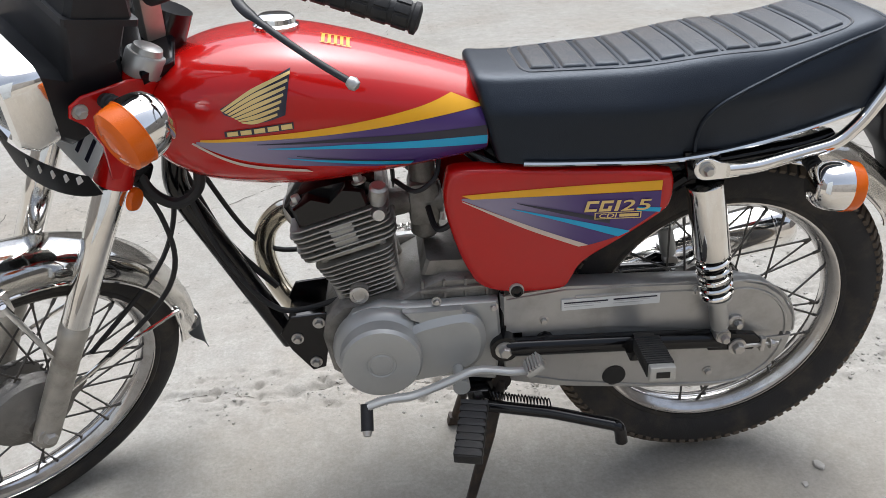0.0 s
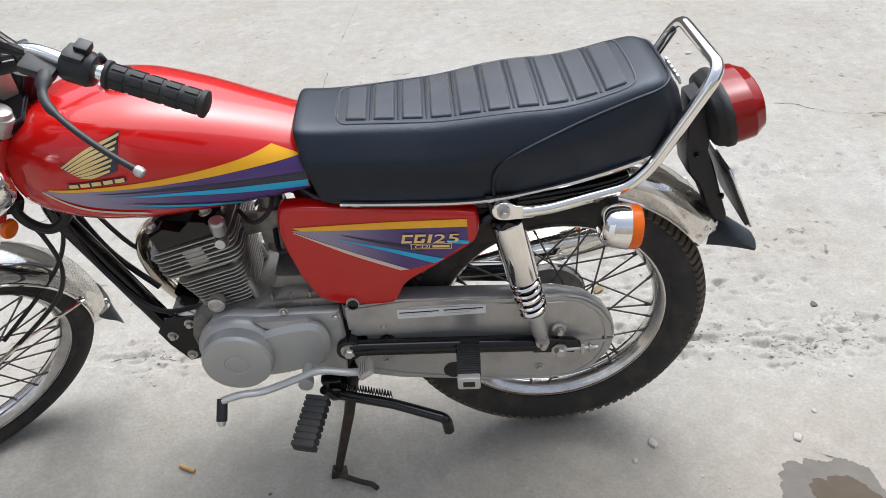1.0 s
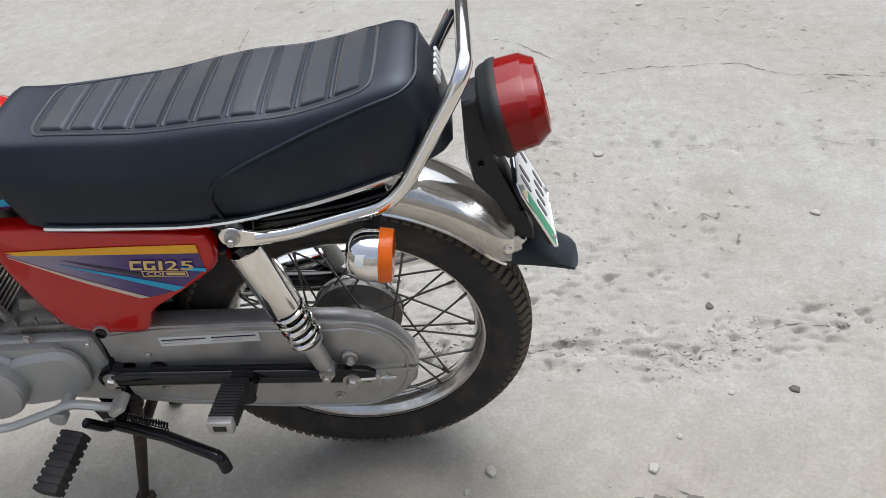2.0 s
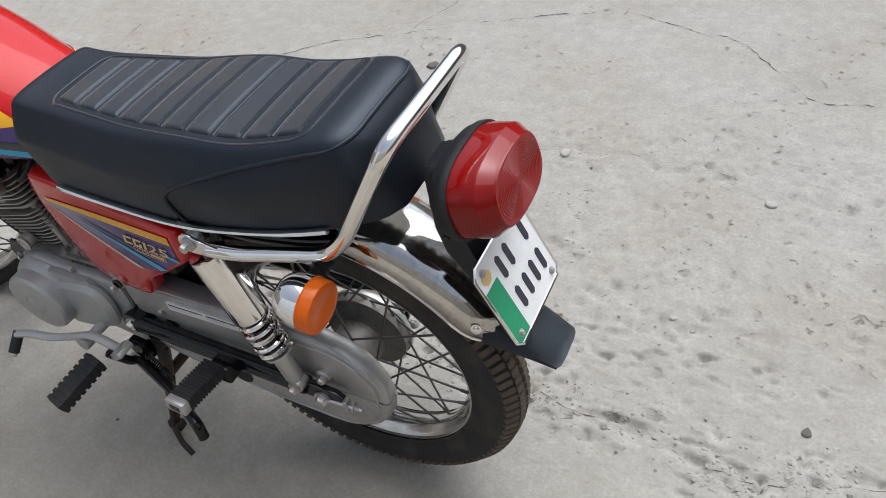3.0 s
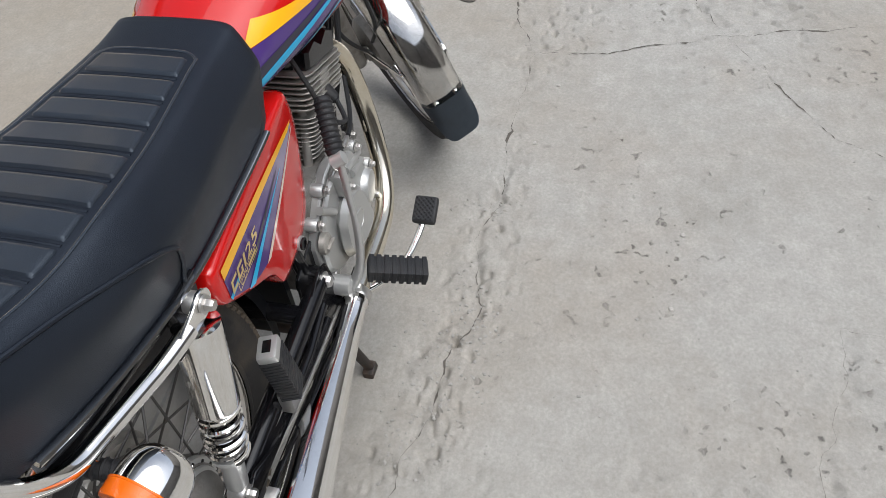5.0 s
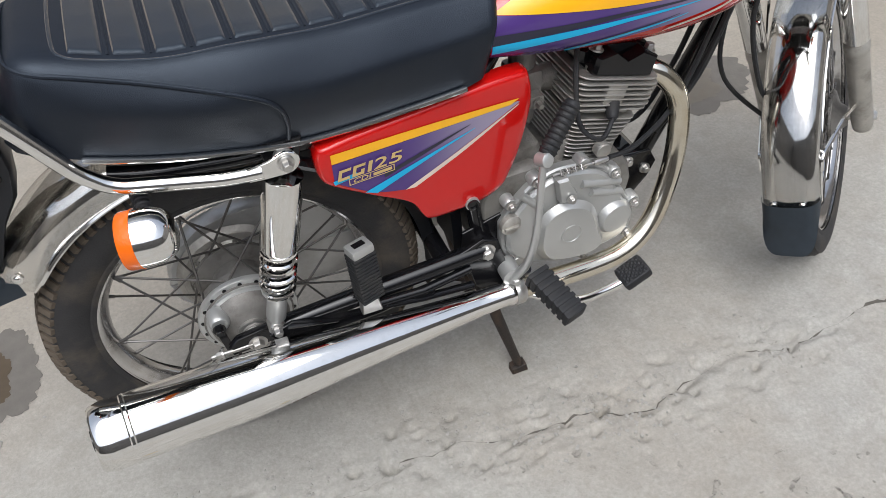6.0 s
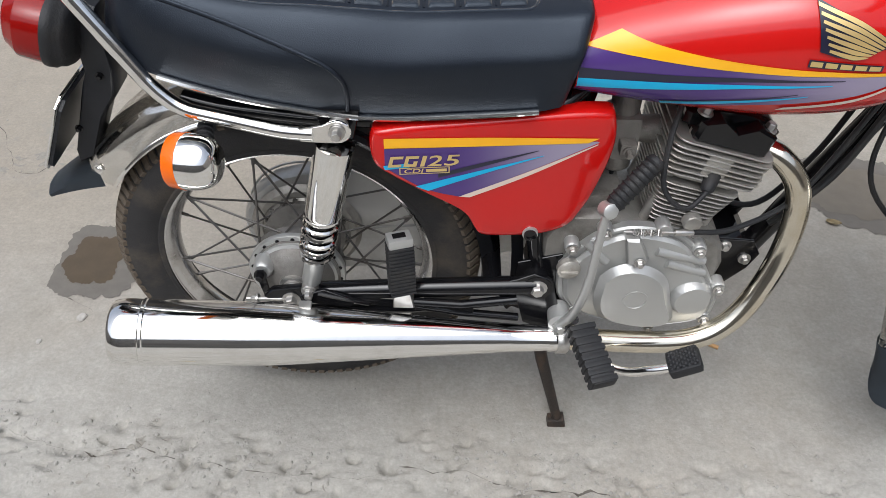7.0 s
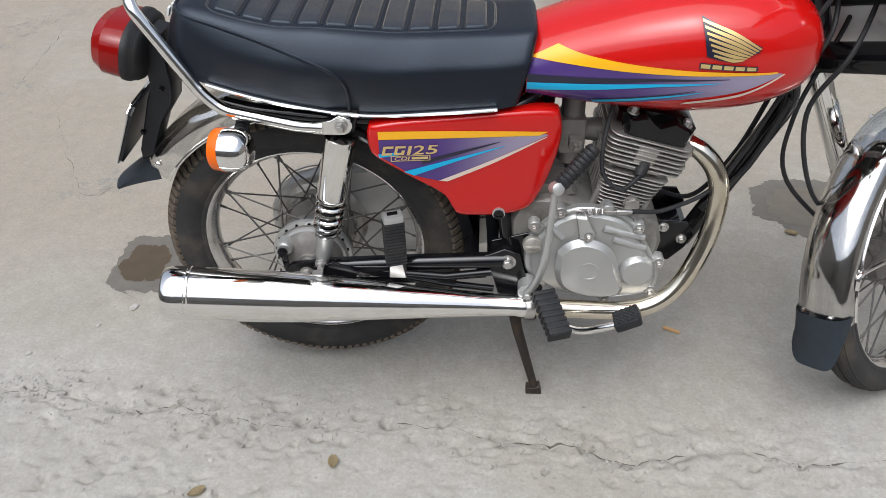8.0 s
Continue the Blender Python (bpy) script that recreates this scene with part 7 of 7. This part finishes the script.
for s in (-1, 1):
    o = tc0 + Vector((0, s * 0.055, 0))
    b = B()
    for dx, dy, lx, ly in ((-0.029, 0, 0.006, 0.104), (0.029, 0, 0.006, 0.104), (0, -0.049, 0.056, 0.006), (0, 0.049, 0.056, 0.006)):
        box(b, o + trot @ Vector((dx, dy, 0.002)), (lx, ly, 0.006), 0.0015, trot)
    fpart("dial_frame", b, M_PLASTIC, pod)
    b = B()
    box(b, o + tn * 0.001, (0.054, 0.094, 0.003), 0.0008, trot)
    dial = fpart("dial", b, M_DIAL, pod, "dark blue dial under clear plastic")
    for k in range(7):
        b = B()
        a = radians(200 - 35 * k)
        box(b, o + trot @ Vector((0.006 - 0.021 * math.sin(a), 0.032 * math.cos(a), 0.0027)), (0.003, 0.006, 0.0006), 0.0, trot @ Matrix.Rotation(a, 4, "Z"))
        fpart("dial_mark", b, M_WHITE, dial)
    b = B()
    box(b, o + trot @ Vector((0.004, 0.010, 0.0030)), (0.002, 0.042, 0.0006), 0.0, trot @ Matrix.Rotation(0.5, 4, "Z"))
    fpart("dial_needle", b, M_AMBER, dial)
b = B()
box(b, (-1.031, 0.0, 1.036), (0.004, 0.050, 0.016), 0.001, Matrix.Rotation(radians(24), 4, "Y"))
mark = fpart("mark_plate", b, M_WHITE, pod)
for k in range(5):
    b = B()
    box(b, (-1.0335, -0.018 + 0.009 * k, 1.037), (0.002, 0.005, 0.009), 0.0, Matrix.Rotation(radians(24), 4, "Y"))
    fpart("mark_bar", b, M_NAVY, mark)
b = B()
prism(b, [(-0.972, 0.940), (-1.050, 0.935), (-1.090, 0.955), (-1.092, 0.852), (-1.06, 0.822), (-1.0, 0.835), (-0.966, 0.88)], -0.092, 0.092, 0.012)
hl = fpart("headlight", b, M_PLASTIC, bike, "rectangular headlight in a black shell with chrome rim")


def rounded(hw, z0, z1, r, n=5):
    out = []
    for cy, cz, a0 in ((hw - r, z1 - r, 0), (-hw + r, z1 - r, 90), (-hw + r, z0 + r, 180), (hw - r, z0 + r, 270)):
        out += [(cy + r * math.cos(radians(a0 + 90 * k / n)), cz + r * math.sin(radians(a0 + 90 * k / n))) for k in range(n + 1)]
    return out


b = B()
grid(b, [[(x, y, z) for y, z in rounded(hw, z0, z1, 0.022)] for x, hw, z0, z1 in ((-1.078, 0.100, 0.858, 0.952), (-1.080, 0.110, 0.848, 0.962), (-1.108, 0.112, 0.846, 0.964), (-1.126, 0.104, 0.854, 0.956), (-1.130, 0.094, 0.864, 0.946), (-1.124, 0.090, 0.868, 0.942))], closed_u=True)
fpart("headlight_rim", b, M_CHROME, hl)
b = B()
grid(b, [[(x, y, z) for y, z in rounded(hw, z0, z1, 0.02)] for x, hw, z0, z1 in ((-1.122, 0.091, 0.867, 0.943), (-1.131, 0.080, 0.878, 0.932), (-1.134, 0.04, 0.895, 0.915))], closed_u=True, cap=True)
fpart("headlight_glass", b, M_GLASS, hl)
# front number plate, leaning back under the headlight; its characters are plain bars
q0, qu = Vector((-1.056, 0, 0.764)), Vector((0.59, 0, 0.807))
qn = Vector((-qu.z, 0, qu.x))
qrot = Matrix((qu, Vector((0, 1, 0)), -qn)).transposed().to_4x4()
b = B()
box(b, q0 + qu * 0.042, (0.084, 0.186, 0.002), 0.0006, qrot)
fpl = fpart("front_number_plate", b, M_WHITE, bike, "white front number plate with plain dark bars")
for k in range(6):
    b = B()
    box(b, q0 + qu * 0.034 + qn * 0.0014 + Vector((0, -0.070 + 0.027 * k, 0)), (0.034, 0.008, 0.001), 0.0, qrot)
    fpart("character_bar", b, M_NAVY, fpl)
b = B()
rows = []
for i in range(5):
    f = i / 4
    rows.append([(-1.060 - 0.068 * math.cos(a) + 0.012 * f, 0.110 * math.sin(a), 0.786 + 0.046 * math.cos(a) - (0.040 + 0.036 * math.cos(a)) * f) for a in [radians(-88 + 176 * k / 24) for k in range(25)]])
grid(b, rows)
bmesh.ops.solidify(b, geom=b.faces, thickness=0.004)
vis = fpart("fork_visor", b, M_PLASTIC, bike, "dark plastic visor below the headlight")
for k in range(5):
    b = B()
    a = radians(-74 + 11 * k)
    box(b, (-1.060 - 0.070 * math.cos(a) + 0.005, 0.112 * math.sin(a), 0.786 + 0.034 * math.cos(a) - 0.010), (0.002, 0.009, 0.012), 0.0006, Matrix.Rotation(a, 4, "Z"))
    fpart("maker_mark_bar", b, M_WHITE, vis)
# front mudguard
b = B()
rows = []
for i in range(41):
    a = radians(158 - 166 * i / 40)
    r = 0.332
    prof = [(-0.048, -0.045), (-0.051, -0.040), (-0.050, -0.028), (-0.044, -0.012), (-0.028, -0.003), (0, 0)]
    prof = prof + [(-y, q) for y, q in prof[-2::-1]]
    rows.append([(FX + (r + q) * math.cos(a), y, FZ + (r + q) * math.sin(a)) for y, q in prof])
grid(b, rows)
bmesh.ops.solidify(b, geom=b.faces, thickness=0.002)
for s in (-1, 1):
    tube(b, [(FX + 0.286 * math.cos(radians(158 - 166 * i / 40)), s * 0.050, FZ + 0.286 * math.sin(radians(158 - 166 * i / 40))) for i in range(41)], 0.003, 6)
fm = fpart("front_mudguard", b, M_CHROME, bike, "chrome front mudguard with stays", 50)
b = B()
for s in (-1, 1):
    a = radians(8)
    tube(b, round_path([(FX + 0.012, s * 0.085, FZ + 0.04), (FX + 0.16, s * 0.075, FZ + 0.075), (FX + 0.292, s * 0.054, FZ + 0.06), (FX + 0.292, s * 0.052, FZ + 0.03)], 0.015), 0.004, 8)
    tube(b, [(FX + 0.03, s * 0.075, FZ + 0.30), (FX + 0.06, s * 0.085, FZ + 0.16)], 0.005, 8)
    box(b, (FX + 0.03, s * 0.056, FZ + 0.285), (0.030, 0.008, 0.045), 0.003)
    bolt(b, (FX + 0.03, s * 0.06, FZ + 0.29), (0, s, 0), 0.007, 0.007)
    bolt(b, (FX + 0.327, s * 0.025, FZ - 0.025), (1, 0, 0), 0.006, 0.005)
fpart("mudguard_stay", b, M_CHROME, fm)
b = B()
rows = []
for i in range(8):
    f = i / 7
    a = radians(-4 - 17 * f)
    r = 0.337 + 0.026 * f * f
    w = 0.053 - 0.004 * f
    row = []
    for u in [k / 8 - 1 for k in range(17)]:
        q = r - 0.042 * (1 - 0.25 * f) * abs(u) ** 3.2 + 0.003
        au = a + radians(7.5) * f * max(0.0, abs(u) - 0.35) ** 2 / 0.42   # rounded lower corners
        row.append((FX + q * math.cos(au), w * math.sin(u * 1.45) / math.sin(1.45), FZ + q * math.sin(au)))
    rows.append(row)
grid(b, rows)
bmesh.ops.solidify(b, geom=b.faces, thickness=0.004)
fpart("front_mud_flap", b, M_FLAP, bike, "black rubber flap of the front mudguard", 50)


# ---------- cables ----------
def cable(pts, r=0.0045, label="black control cable", name="cable"):
    b = B()
    tube(b, smooth_path(pts, 8), r, 8)
    return part(name, b, M_RUBBER, bike, label)


SP = lambda x, y, z: tuple(STEER @ Vector((x, y, z)))
cable([SP(-0.86, -0.18, 1.06), SP(-0.95, -0.11, 1.07), SP(-1.0, -0.06, 0.98), (-0.93, 0.03, 0.82), (-0.88, 0.03, 0.70), (-0.80, 0.05, 0.52), (-0.70, 0.09, 0.48), (-0.63, 0.11, 0.487)])
cable([SP(-0.86, 0.20, 1.06), SP(-0.97, 0.10, 1.0), SP(-1.0, 0.04, 0.86), (-0.96, 0.06, 0.78), (-0.92, 0.05, 0.66), (-0.97, 0.06, 0.50), SP(-1.13, -0.05, 0.37)])
cable([SP(-1.0, 0.03, 0.93), SP(-1.02, -0.03, 0.80), (-0.93, -0.02, 0.62), (-0.95, -0.01, 0.48), SP(-1.15, -0.06, 0.33)])
cable([SP(-0.82, 0.24, 1.06), SP(-0.93, 0.13, 1.04), (-0.90, 0.05, 0.86), (-0.82, 0.06, 0.74), (-0.60, 0.045, 0.715)])
cable([(-0.92, -0.05, 0.80), (-0.93, -0.06, 0.70), (-0.895, -0.055, 0.655), (-0.855, -0.05, 0.675), (-0.85, -0.04, 0.73)], 0.009, "thick black wiring loop", "wiring_loom")
cable([(-0.88, -0.028, 0.66), (-0.84, -0.03, 0.53), (-0.77, -0.03, 0.43), (-0.66, -0.05, 0.455)], 0.005)
cable([(-0.895, 0.028, 0.68), (-0.85, 0.03, 0.54), (-0.78, 0.03, 0.44)], 0.006)
cable([SP(-0.86, -0.19, 1.06), SP(-0.91, -0.13, 1.085), SP(-0.95, -0.06, 1.06), SP(-0.98, 0.0, 1.0)], 0.006)

b = B()
tube(b, smooth_path([(-0.905, -0.065, 0.985), (-0.898, -0.085, 0.998), (-0.884, -0.125, 1.026), (-0.868, -0.155, 1.046)], 6), 0.0155, 12)
fpart("bar_sleeve", b, M_RUBBER, hb, "black sleeve over wires on the bar")
b = B()
prism(b, [(-0.425, 0.385), (-0.395, 0.398), (-0.368, 0.385), (-0.330, 0.372), (-0.335, 0.350), (-0.372, 0.335), (-0.385, 0.285), (-0.425, 0.265), (-0.45, 0.29)], 0.113, 0.119, 0.001)
part("pivot_plate", b, M_BLACK, bike, "black triangular plate beside the swing arm pivot")
b = B()
tube(b, [(-0.37, 0.124, 0.345), (-0.28, 0.132, 0.338), (-0.185, 0.140, 0.352)], 0.008, 10)
tube(b, [(-0.375, 0.122, 0.30), (-0.28, 0.130, 0.318), (-0.19, 0.138, 0.345)], 0.007, 10)
part("peg_bracket", b, M_BLACK, bike, "black tube bracket of the passenger peg")
